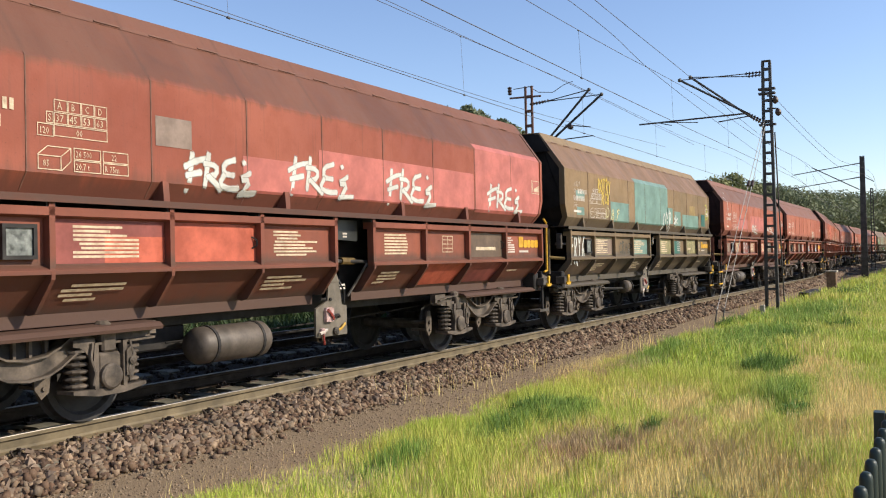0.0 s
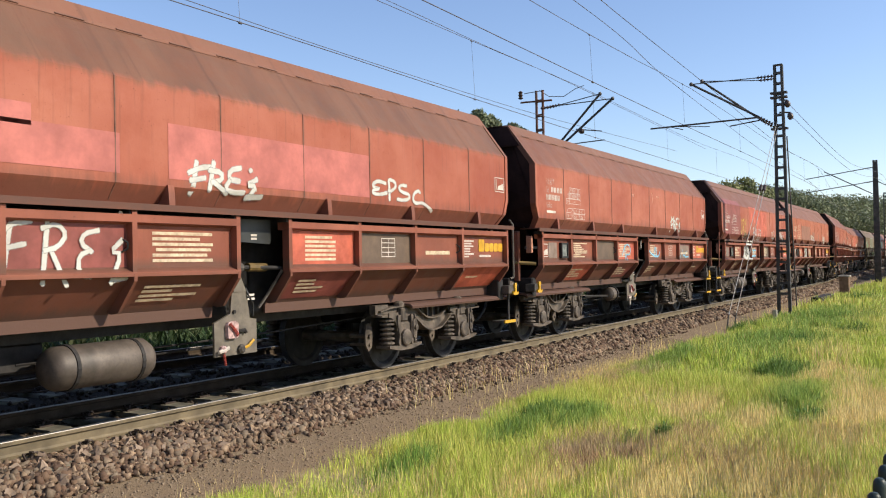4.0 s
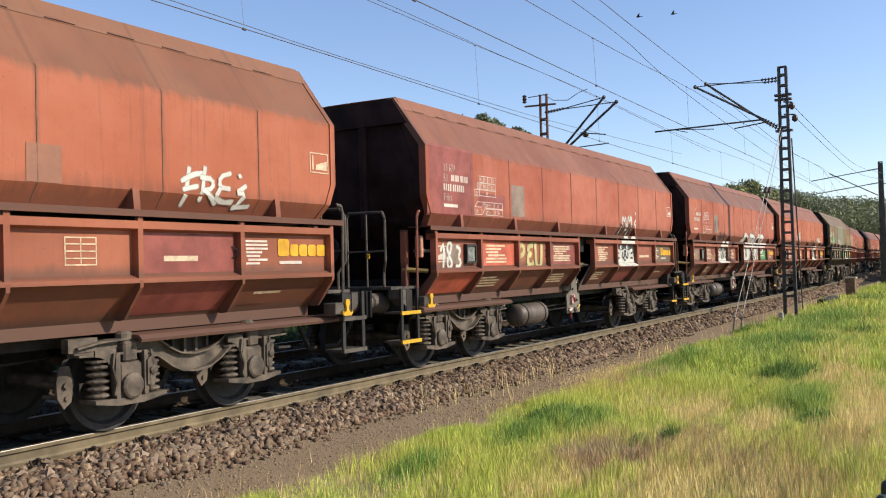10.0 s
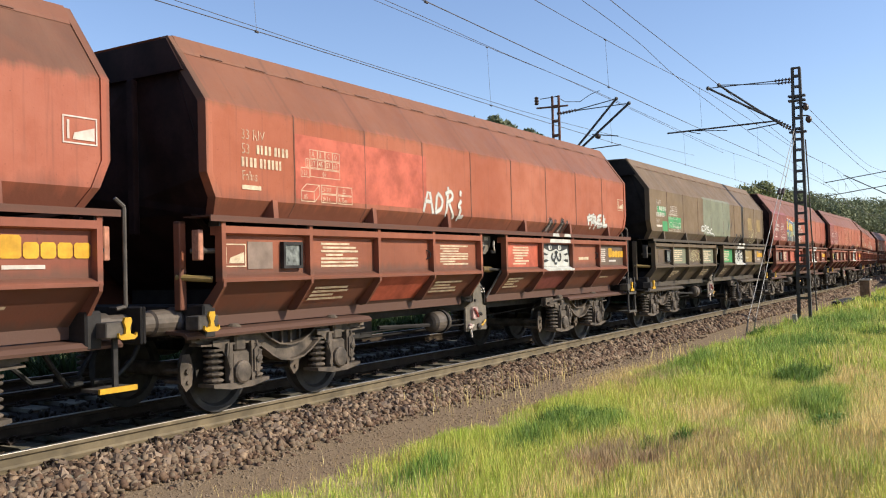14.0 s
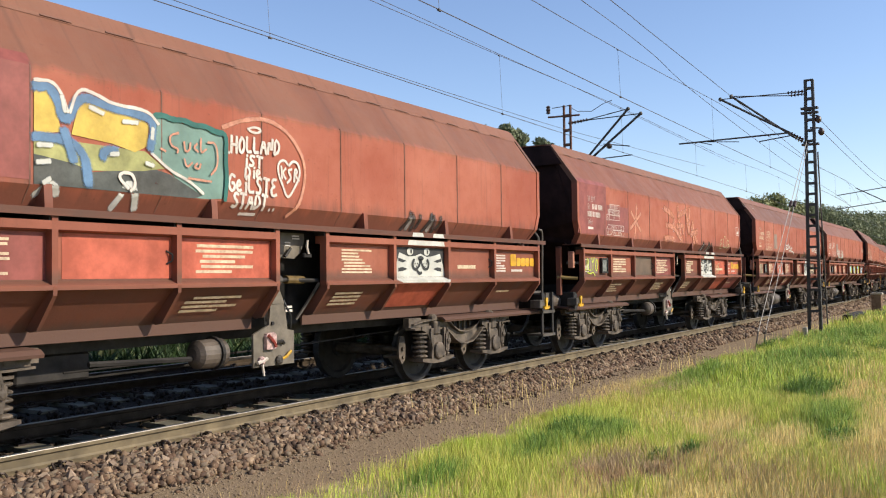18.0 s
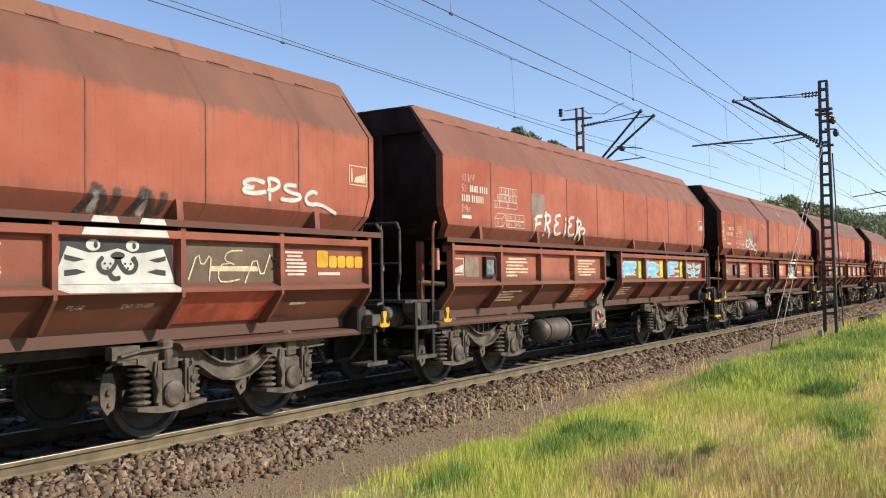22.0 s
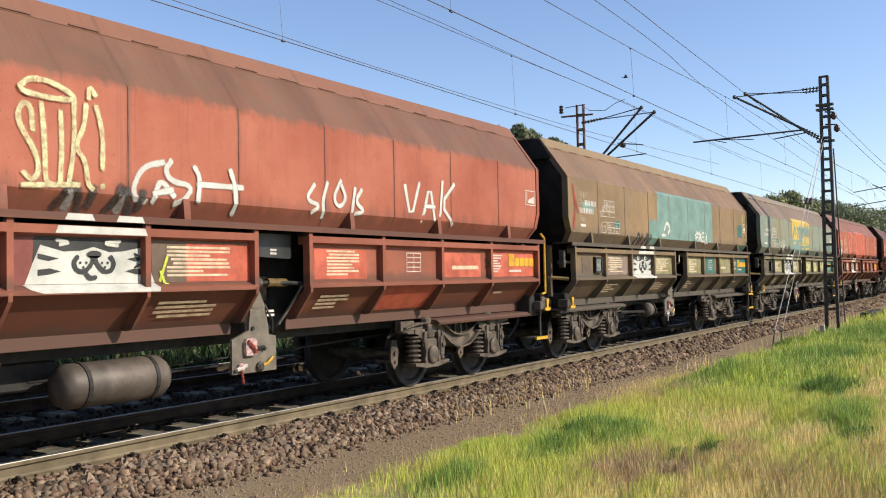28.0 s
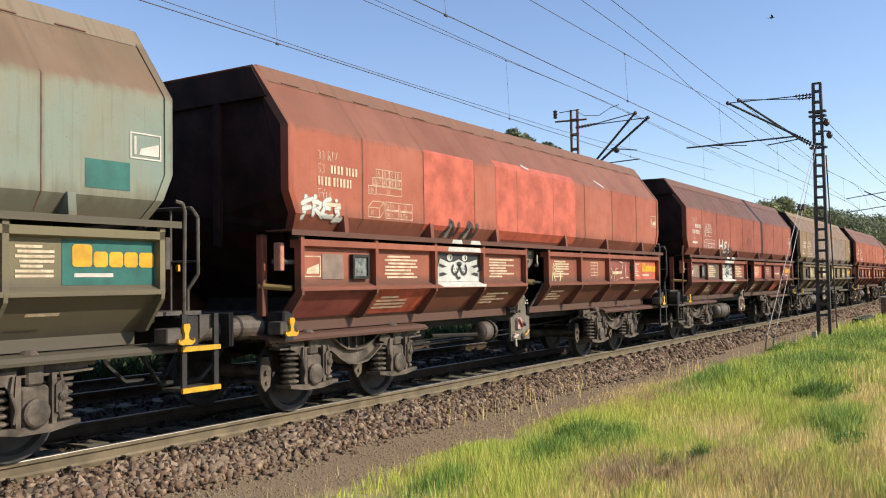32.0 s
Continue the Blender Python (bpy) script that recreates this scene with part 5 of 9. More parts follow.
def bogie_side(s):
    """Cast frame of one side: a channel that bows down between the two axles, with a window over the bow."""
    bm = bmesh.new()
    xs = [-1.45, -1.2, -0.70, -0.58, -0.46, -0.34, -0.20, 0.0, 0.20, 0.34, 0.46, 0.58, 0.70, 1.2, 1.45]
    top = [0.86, 0.90, 0.92, 0.91, 0.86, 0.78, 0.715, 0.69, 0.715, 0.78, 0.86, 0.91, 0.92, 0.90, 0.86]
    bot = [0.81, 0.80, 0.80, 0.77, 0.70, 0.62, 0.555, 0.53, 0.555, 0.62, 0.70, 0.77, 0.80, 0.80, 0.81]

    def sweep(lo, hi, y0, y1):
        vs = [[bm.verts.new((x, y, z)) for x, z in zip(xs, row)] for y in (y0, y1) for row in (lo, hi)]
        for i in range(len(xs) - 1):
            for A, B in ((vs[0], vs[1]), (vs[3], vs[2]), (vs[1], vs[3]), (vs[2], vs[0])):
                bm.faces.new((A[i], A[i + 1], B[i + 1], B[i]))
        for k in (0, -1):
            bm.faces.new((vs[0][k], vs[1][k], vs[3][k], vs[2][k]))
    sweep(bot, top, s * 1.04, s * 1.10)
    sweep([z - 0.022 for z in bot], bot, s * 1.00, s * 1.175)
    sweep(top, [z + 0.02 for z in top], s * 1.00, s * 1.16)
    ya, yb = sorted((s * 1.03, s * 1.09))
    block(bm, -0.50, 0.50, ya, yb, 0.905, 0.945)
    for x in (-0.24, -0.08, 0.08, 0.24):
        block(bm, x - 0.016, x + 0.016, ya, yb, 0.70, 0.91)
    for q in (-1, 1):
        block(bm, q * 1.36 - 0.16, q * 1.36 + 0.16, ya - 0.02, yb + 0.02, 0.83, 0.96)
    bmesh.ops.recalc_face_normals(bm, faces=bm.faces)
    return bm


def axle_box(s, x):
    """Bearing box with its cover, top boss, friction link and the wings that carry the springs."""
    bm = bmesh.new()
    ya, yb = sorted((s * 0.99, s * 1.19))
    block(bm, x - 0.145, x + 0.145, ya, yb, 0.33, 0.70, 0.03)
    turned(bm, [(0.125, 0.0), (0.125, 0.045 * s), (0.105, 0.06 * s), (0.03, 0.066 * s)], (x - 0.01, s * 1.185, 0.47), "y", 16)
    block(bm, x - 0.085, x + 0.085, ya, yb - 0.02, 0.70, 0.90, 0.02)
    turned(bm, [(0.075, 0.0), (0.085, 0.03), (0.085, 0.07), (0.05, 0.10)], (x, s * 1.08, 0.90), "z", 10)
    # wings under the springs
    prism(bm, [(x - 0.43, 0.335), (x - 0.15, 0.29), (x + 0.15, 0.29), (x + 0.43, 0.335), (x + 0.43, 0.372), (x + 0.15, 0.36), (x - 0.15, 0.36), (x - 0.43, 0.372)], s * 0.96, s * 1.20, "y")
    for q in (-1, 1):
        prism(bm, [(x + q * 0.145, 0.36), (x + q * 0.19, 0.36), (x + q * 0.205, 0.60), (x + q * 0.19, 0.80), (x + q * 0.145, 0.80)], s * 1.13, s * 1.205, "y")
        tube(bm, [(x + q * 0.22, s * 1.21, 0.80), (x + q * 0.25, s * 1.22, 0.66), (x + q * 0.20, s * 1.22, 0.52), (x + q * 0.22, s * 1.21, 0.40)], 0.016, 6)
    # friction link
    prism(bm, [(x + 0.17, 0.46), (x + 0.25, 0.44), (x + 0.29, 0.66), (x + 0.22, 0.74), (x + 0.17, 0.70)], s * 1.17, s * 1.225, "y")
    turned(bm, [(0.035, 0.0), (0.045, 0.02 * s), (0.02, 0.03 * s)], (x + 0.235, s * 1.225, 0.60), "y", 8)
    # hood over the outer half of the left spring
    arc = [(x - 0.42 + 0.20 * math.cos(q), 0.58 + 0.20 * math.sin(q)) for q in (0.0, 0.4, 0.8, 1.2, 1.571)]
    prism(bm, arc + [(x - 0.42, 0.84), (x - 0.18, 0.84), (x - 0.18, 0.58)], s * 1.17, s * 1.19, "y")
    return bm


def brake_hanger():
    """Hanger plate of the brake block, with its pin."""
    bm = bmesh.new()
    prism(bm, [(-0.05, 0.70), (0.05, 0.70), (0.10, 0.54), (0.07, 0.36), (-0.01, 0.30), (-0.08, 0.40), (-0.09, 0.56)], -0.93, -0.90, "y")
    rod(bm, (0.0, -0.96, 0.52), (0.0, -0.60, 0.52), 0.03, 8)
    rod(bm, (0.01, -0.95, 0.40), (0.01, -0.60, 0.40), 0.022, 8)
    return bm


SHARED = {}


def shared(name, key, make, material, parent, m=None, label=""):
    """A part on a mesh that alike parts share."""
    if key not in SHARED:
        bm = make()
        me = bpy.data.meshes.new(name)
        bm.to_mesh(me)
        bm.free()
        me.materials.append(material)
        SHARED[key] = me
    ob = new(name, SHARED[key])
    ob.parent = parent
    if m is not None:
        ob.matrix_basis = m
    if label:
        tagged(ob, label)
    return ob


def box_part(name, parent, material, *dims, bev=0.0, label=""):
    return part(name, block(bmesh.new(), *dims, bev), material, parent, label)


def build_wagon(style, tank, yellow, yellow_rail):
    """A bogie hopper wagon with its roof flaps, discharge flaps, underframe and running gear; x = 0 is its middle."""
    P, E = PAINTS[style], END_PAINT[style]
    w = empty("hopper_wagon")
    H = HALF
    # upper hopper
    part("hopper_body", taper(taper(prism(bmesh.new(), body_ring(), -H + 0.06, H - 0.06), 1), -1), P, w)
    for e in (-1, 1):
        x0 = e * H
        part("end_rim", taper(rim(x0 - 0.09 if e > 0 else x0, x0 if e > 0 else x0 + 0.09, 0.10, 0.016), e), P, w)
        xa, xb = sorted((e * (H - 0.03), e * (H - 0.058)))
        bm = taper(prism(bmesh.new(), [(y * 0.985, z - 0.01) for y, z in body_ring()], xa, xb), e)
        part("end_wall", bm, E, w, "dark end wall, its shade put into the paint")
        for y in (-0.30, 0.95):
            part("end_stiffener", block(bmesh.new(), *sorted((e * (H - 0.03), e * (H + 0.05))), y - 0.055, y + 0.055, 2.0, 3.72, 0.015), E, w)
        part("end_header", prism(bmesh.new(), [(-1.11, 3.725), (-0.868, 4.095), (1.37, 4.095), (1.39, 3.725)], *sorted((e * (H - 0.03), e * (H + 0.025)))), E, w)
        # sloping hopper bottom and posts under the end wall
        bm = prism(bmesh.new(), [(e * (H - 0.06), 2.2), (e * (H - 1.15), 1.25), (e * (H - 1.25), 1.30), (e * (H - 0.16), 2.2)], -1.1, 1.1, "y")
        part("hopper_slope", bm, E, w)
        for y in (-1.02, 1.02):
            part("end_post", block(bmesh.new(), *sorted((e * (H - 0.02), e * (H + 0.07))), y - 0.05, y + 0.05, 1.18, 2.12, 0.01), P, w)
    # roof flaps with a raised overlapping edge
    for s in (-1, 1):
        a, b = (0.853 + 0.012, 4.142), (0.978, 3.965)
        prof = [(s * 0.02, 4.150), (s * a[0], a[1]), (s * b[0], b[1] + 0.012), (s * (b[0] + 0.02), b[1] - 0.03), (s * (b[0] - 0.02), b[1] - 0.02), (s * 0.845, 4.117), (s * 0.02, 4.131)]
        if s > 0:
            prof = [(0.02, 4.150), (1.39, 4.142), (1.452, 4.062), (1.445, 4.02), (1.434, 4.05), (1.375, 4.131), (0.02, 4.131)]
        part("roof_flap", prism(bmesh.new(), prof, -H + 0.07, H - 0.07), P, w)
    bm = bmesh.new()
    for i in range(17):
        x = -H + 0.35 + i * 0.70
        prism(bm, [(-0.988, 3.960), (-0.998, 3.946), (-1.004, 3.951), (-0.994, 3.965)], x, x + 0.32)
    tagged(part("roof_hinge", bm, SEAM, w), "row of short hinge straps along the roof edge", kind="stuff")
    for x in SEAMS:
        shared("weld_seam", ("seam", style), lambda: strip_on_flank(-0.006, 0.006, [(-1.29, 2.20), (-SIDE, 2.36), (-SIDE, 3.37), (-1.38, 3.398)], 0.004), SEAM, w, Matrix.Translation((x - H, -0.0012, 0)))
    # ledge along the hopper with gussets
    for s in (-1, 1):
        prof = [(s * 1.10, 2.165), (s * 1.50, 2.165), (s * 1.50, 2.10), (s * 1.485, 2.10), (s * 1.485, 2.15), (s * 1.10, 2.15)]
        part("side_ledge", prism(bmesh.new(), prof, -H - 0.04, H + 0.04), P, w)
    for x in GUSSETS:
        shared("gusset", ("gusset", style), lambda: prism(bmesh.new(), [(-1.25, 2.166), (-1.44, 2.166), (-1.44, 2.21), (-1.425, 2.372), (-1.36, 2.372)], -0.040, 0.040), P, w, Matrix.Translation((x - H, 0, 0)))
    # discharge flaps
    for s in (-1, 1):
        for row in POSTS:
            x0, x1 = row[0] - H, row[-1] - H
            prof = [(s * 1.36, 2.02), (s * 1.385, 2.02), (s * 1.385, 1.53), (s * 1.44, 1.495), (s * 1.06, 1.10), (s * 1.055, 0.985), (s * 1.035, 0.980), (s * 1.01, 1.08), (s * 1.36, 1.47)]
            fl = part("discharge_flap", prism(bmesh.new(), prof, x0, x1), P, w)
            part("top_rail", prism(bmesh.new(), [(s * 1.30, 2.06), (s * 1.47, 2.06), (s * 1.47, 1.985), (s * 1.39, 1.965), (s * 1.30, 1.965)], x0 - 0.03, x1 + 0.03), P, fl)
            part("lower_ledge", prism(bmesh.new(), [(s * 1.37, 1.555), (s * 1.475, 1.505), (s * 1.475, 1.465), (s * 1.40, 1.465), (s * 1.37, 1.49)], x0 - 0.02, x1 + 0.02), P, fl)
            for k, px in enumerate(row):
                m = Matrix.Translation((px - H, 0, 0))
                if s > 0:
                    continue
                shared("flap_post", ("post", style, s), lambda: block(bmesh.new(), -0.03, 0.03, *sorted((s * 1.37, s * 1.47)), 1.47, 2.10), P, fl, m)
                if s < 0:
                    shared("flap_rib", ("rib", style), lambda: prism(bmesh.new(), [(-1.478, 1.49), (-1.472, 1.42), (-1.235, 1.115), (-1.14, 1.10), (-1.05, 1.13), (-1.40, 1.47)], -0.02, 0.02), P, fl, m)
                    shared("ledge_bracket", ("brk", style), lambda: block(bmesh.new(), -0.05, 0.05, -1.455, -1.30, 2.055, 2.11), DARK, fl, m)
    for u in (4.24, 10.70):
        loop = [(0.0, -1.392, 1.70), (0.045, -1.43, 1.73), (0.05, -1.43, 1.79), (0.0, -1.392, 1.83)]
        shared("pull_loop", "loop", lambda: tube(bmesh.new(), loop, 0.009, 5), DARK, w, Matrix.Translation((u - H, 0, 0)), "bent dark pull loop")
    # inner hopper between the flaps, dark recess with its shade in the colour
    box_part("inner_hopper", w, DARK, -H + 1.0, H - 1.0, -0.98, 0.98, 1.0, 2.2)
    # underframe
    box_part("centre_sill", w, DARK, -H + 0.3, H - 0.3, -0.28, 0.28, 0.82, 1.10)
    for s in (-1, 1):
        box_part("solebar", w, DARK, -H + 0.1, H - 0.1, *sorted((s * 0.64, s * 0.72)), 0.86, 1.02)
        for e in (-1, 1):
            xa, xb = sorted((e * (H + 0.20), e * (H - 3.0)))
            prof = [(s * 0.98, 0.975), (s * 1.25, 0.955), (s * 1.30, 0.915), (s * 1.29, 0.885), (s * 1.23, 0.925), (s * 0.98, 0.945)]
            part("skirt", prism(bmesh.new(), prof, xa, xb), P, w)
    front_platform = tank
    step_m = YELLOW if yellow else GREYST
    for e in (-1, 1):
        long_end = (e < 0) == front_platform
        ov = LONG if long_end else SHORT
        hs = H + ov - 0.62
        part("headstock", block(bmesh.new(), *sorted((e * (hs - 0.18), e * hs)), -1.30, 1.30, 0.88, 1.24, 0.02), DARK, w)
        for s in (-1, 1):
            bf = turned(bmesh.new(), [(0.15, 0.0), (0.16, e * 0.04), (0.14, e * 0.08), (0.14, e * 0.34), (0.115, e * 0.36), (0.115, e * 0.59)], (e * hs, s * 0.875, 1.06), "x", 18)
            b = part("buffer", bf, TANKM, w, smooth=False)
            part("buffer_plate", block(bmesh.new(), *sorted((e * (hs + 0.588), e * (hs + 0.618))), s * 0.875 - 0.25, s * 0.875 + 0.25, 0.87, 1.25, 0.05), DARK, b)
            part("brake_hose", tube(bmesh.new(), [(e * hs, s * 0.35, 0.88), (e * (hs + 0.14), s * 0.36, 0.66), (e * (hs + 0.34), s * 0.3, 0.46), (e * (hs + 0.55), s * 0.24, 0.46)], 0.028, 7), HOSE, w)
        part("draw_hook", tube(bmesh.new(), [(e * hs, 0, 1.05), (e * (hs + 0.32), 0, 1.05), (e * (hs + 0.50), 0, 0.96), (e * (hs + 0.58), 0, 1.02)], 0.045, 8), DARK, w)
        part("coupling_link", tube(bmesh.new(), [(e * (hs + 0.45), -0.07, 0.98), (e * (hs + 0.58), -0.07, 0.80), (e * (hs + 0.60), 0.07, 0.80), (e * (hs + 0.45), 0.07, 0.98)], 0.025, 6), DARK, w)
        if long_end:
            part("end_platform", block(bmesh.new(), *sorted((e * (H - 0.4), e * (H + 0.60))), -1.15, 1.15, 1.245, 1.285), GREYST, w)
            part("platform_bracket", prism(bmesh.new(), [(e * (H + 0.44), 1.245), (e * (H + 0.62), 1.245), (e * (H + 0.62), 1.12), (e * (H + 0.44), 1.0)], -1.30, -1.12, "y"), GREYST, w)
            st = None
            for x in (H + 0.20, H + 0.62):
                q = part("step_hanger", block(bmesh.new(), *sorted((e * (x - 0.03), e * (x + 0.03))), -1.35, -1.32, 0.49, 1.26), DARK, w)
                st = st or q
            for z in (0.90, 0.49):
                part("step", block(bmesh.new(), *sorted((e * (H + 0.16), e * (H + 0.66))), -1.34, -1.06, z, z + 0.03), GREYST, st)
                part("step_edge", block(bmesh.new(), *sorted((e * (H + 0.16), e * (H + 0.66))), -1.372, -1.342, z - 0.012, z + 0.038), step_m, st, "yellow step edge" if yellow else "")
            part("grab_rail", tube(bmesh.new(), [(e * (H + 0.20), -1.34, 1.26), (e * (H + 0.20), -1.36, 2.28), (e * (H + 0.17), -1.36, 2.36), (e * (H + 0.10), -1.34, 2.38)], 0.020, 7), P if e < 0 else GREYST, w)
            part("platform_handrail", tube(bmesh.new(), [(e * (H + 0.55), -1.0, 1.28), (e * (H + 0.55), -1.0, 1.50), (e * (H + 0.62), -1.08, 1.66), (e * (H + 0.62), -1.08, 2.26), (e * (H + 0.59), -1.02, 2.36), (e * (H + 0.56), -0.40, 2.37), (e * (H + 0.55), -0.36, 2.30), (e * (H + 0.55), -0.36, 1.28)], 0.021, 7), GREYST, w)
            part("handrail_bar", tube(bmesh.new(), [(e * (H + 0.60), -1.06, 1.80), (e * (H + 0.55), -0.36, 1.80)], 0.014, 6), GREYST, w)
            part("handrail_post", tube(bmesh.new(), [(e * (H + 0.57), -0.72, 1.28), (e * (H + 0.57), -0.72, 2.36)], 0.017, 6), GREYST, w)
            part("handrail_bar", tube(bmesh.new(), [(e * (H + 0.56), 0.36, 1.80), (e * (H + 0.56), 1.05, 1.80)], 0.014, 6), GREYST, w)
            part("platform_handrail", tube(bmesh.new(), [(e * (H + 0.55), 0.36, 1.28), (e * (H + 0.55), 0.36, 2.30), (e * (H + 0.56), 0.42, 2.37), (e * (H + 0.60), 1.02, 2.36), (e * (H + 0.62), 1.08, 2.2), (e * (H + 0.58), 1.06, 1.28)], 0.021, 7), GREYST, w)
            part("hand_brake", turned(bmesh.new(), [(0.02, -0.02), (0.20, -0.02), (0.22, 0.0), (0.20, 0.02), (0.02, 0.02)], (e * (H + 0.35), 0.15, 1.85), "x", 16), DARK, w)
            part("tail_lamp_bracket", block(bmesh.new(), *sorted((e * (H + 0.60), e * (H + 0.63))), -0.80, -0.76, 1.70, 1.77), YELLOW, w)
        elif e > 0:
            part("grab_rail", tube(bmesh.new(), [(e * (H + 0.05), -1.40, 1.25), (e * (H + 0.14), -1.42, 1.27), (e * (H + 0.14), -1.42, 2.20), (e * (H + 0.05), -1.40, 2.28)], 0.020, 7), YELLOW if yellow_rail else GREYST, w)
            sh = part("step_hanger", block(bmesh.new(), *sorted((e * (H + 0.05), e * (H + 0.10))), -1.35, -1.32, 0.49, 1.0), DARK, w)
            part("step", block(bmesh.new(), *sorted((e * (H - 0.12), e * (H + 0.30))), -1.34, -1.10, 0.49, 0.52), GREYST, sh)
            part("step_edge", block(bmesh.new(), *sorted((e * (H - 0.12), e * (H + 0.30))), -1.372, -1.342, 0.478, 0.528), step_m, sh)
        part("end_bar", block(bmesh.new(), *sorted((e * (H - 0.02), e * (H + 0.05))), -1.33, -1.22, 1.70, 2.02, 0.01), SALMON if style in ("red", "orange", "brown") else GREYST, w)
        bm = prism(bmesh.new(), [(-0.035, 1.17), (0.035, 1.17), (0.045, 1.13), (0.022, 1.07), (0.03, 1.02), (0.085, 1.00), (0.10, 1.03), (0.105, 0.99), (0.07, 0.965), (-0.07, 0.965), (-0.105, 0.99), (-0.10, 1.03), (-0.085, 1.00), (-0.03, 1.02), (-0.022, 1.07), (-0.045, 1.13)], -1.475, -1.445, "y")
        bmesh.ops.translate(bm, verts=bm.verts, vec=(e * (H + 0.02) + (0.10 if e > 0 else 0.0), 0, 0))
        part("rope_hook", bm, YELLOW, w, "yellow rope hook")
        part("hook_bracket", block(bmesh.new(), *sorted((e * (H - 0.1), e * (H + 0.18))), -1.445, -1.25, 0.985, 1.13, 0.01), GREYST, w)
        part("flap_cylinder", rod(bmesh.new(), (e * (H + 0.06), -1.0, 1.53), (e * (H - 0.12), -1.34, 1.50), 0.035, 8), OCHRE, w, "ochre pneumatic cylinder")
        bm = bmesh.new()
        rod(bm, (e * (H + 0.05), -1.20, 1.80), (e * (H - 0.18), -1.36, 1.80), 0.028, 8)
        rod(bm, (e * (H - 0.02), -1.28, 1.80), (e * (H - 0.05), -1.30, 1.80), 0.045, 8)
        part("flap_lock", bm, GREYST, w)
    # valve plate in the middle gap, pipes and reservoirs
    g0 = POSTS[0][-1] - H
    gp = g0 + 0.06
    vp = part("valve_plate", prism(bmesh.new(), [(gp - 0.20, 0.56), (gp + 0.47, 0.56), (gp + 0.47, 0.94), (gp + 0.36, 0.96), (gp + 0.31, 1.28), (gp + 0.08, 1.28), (gp + 0.05, 1.02), (gp - 0.20, 0.93)], -1.225, -1.195, "y"), PLATE, w, "dusty grey valve plate")
    part("upper_arm", prism(bmesh.new(), [(gp + 0.10, 1.26), (gp + 0.30, 1.26), (gp + 0.20, 1.46), (gp + 0.05, 1.50)], -1.235, -1.21, "y"), PLATE, vp)
    part("valve_knob", prism(bmesh.new(), [(gp - 0.03, 0.75), (gp + 0.11, 0.75), (gp + 0.13, 0.77), (gp + 0.13, 0.91), (gp + 0.10, 0.94), (gp - 0.02, 0.93), (gp - 0.04, 0.90)], -1.27, -1.225, "y"), PINKWHITE, vp, "chipped pink and white rotary valve handle")
    part("valve_lever", tube(bmesh.new(), [(gp - 0.02, -1.285, 0.91), (gp + 0.06, -1.285, 0.84), (gp + 0.10, -1.285, 0.78)], 0.020, 6), REDP, vp)
    part("lever_slot", tube(bmesh.new(), [(gp + 0.14, -1.25, 0.82), (gp + 0.24, -1.25, 0.83), (gp + 0.27, -1.25, 0.80)], 0.022, 6), DARK, vp)
    part("brake_lever", tube(bmesh.new(), [(gp + 0.20, -1.24, 0.61), (gp + 0.30, -1.26, 0.65), (gp + 0.38, -1.26, 0.71)], 0.017, 6), YELLOW, vp, "yellow brake lever")
    part("lever_hub", turned(bmesh.new(), [(0.05, 0.0), (0.055, -0.03), (0.03, -0.05)], (gp + 0.20, -1.225, 0.62), "y", 8), GREYST, vp)
    part("lever_hub", turned(bmesh.new(), [(0.05, 0.0), (0.05, -0.03), (0.03, -0.05)], (gp - 0.09, -1.225, 0.63), "y", 8), PINKWHITE, vp)
    part("pull_rod", tube(bmesh.new(), [(gp - 0.09, -1.25, 0.62), (gp - 0.06, -1.25, 0.46)], 0.016, 6), REDP if tank else PALE, vp)
    part("lever_knob", rod(bmesh.new(), (gp - 0.17, -1.26, 0.61), (gp - 0.02, -1.26, 0.65), 0.022, 6), PALE, vp)
    bars(w, gp + 0.34 + H, gp + 0.47 + H, 1.15, 1.24, 2, PALE, -1.2085, 4)
    part("bolt", rod(bmesh.new(), (gp + 0.10, -1.225, 1.04), (gp + 0.10, -1.245, 1.04), 0.022, 8), DARK, vp)
    part("cable", tube(bmesh.new(), [(gp + 0.30, -1.22, 1.30), (gp + 0.33, -1.25, 1.20), (gp + 0.40, -1.24, 1.12), (gp + 0.42, -1.22, 0.98)], 0.012, 6), HOSE, vp)
    if tank:
        up = part("upper_plate", prism(bmesh.new(), [(g0 + 0.05, 1.83), (g0 + 0.74, 1.80), (g0 + 0.76, 1.83), (g0 + 0.76, 2.08), (g0 + 0.05, 2.08)], -1.26, -1.24, "y"), BOARD, w, "dark enamelled board with small white marks")
        hx, marks = g0 + 0.06, ((0.09, 0.20, 1.97, 2.05), (0.42, 0.52, 1.84, 1.92))
    else:
        up = part("upper_plate", prism(bmesh.new(), [(g0 + 0.05, 1.80), (g0 + 0.50, 1.78), (g0 + 0.62, 1.86), (g0 + 0.68, 1.98), (g0 + 0.68, 2.08), (g0 + 0.05, 2.08)], -1.26, -1.24, "y"), PLATE, w, "dusty grey board with small white marks")
        # opening drawn as a black plate, its darkness put into the colour
        part("plate_opening", block(bmesh.new(), g0 + 0.08, g0 + 0.32, -1.268, -1.262, 1.83, 1.93), DARK, up)
        part("board_lever", tube(bmesh.new(), [(g0 + 0.30, -1.30, 1.80), (g0 + 0.40, -1.30, 1.90)], 0.018, 6), DARK, up)
        hx, marks = g0 + 0.66, ((0.46, 0.60, 2.00, 2.06), (0.34, 0.44, 1.92, 1.98))
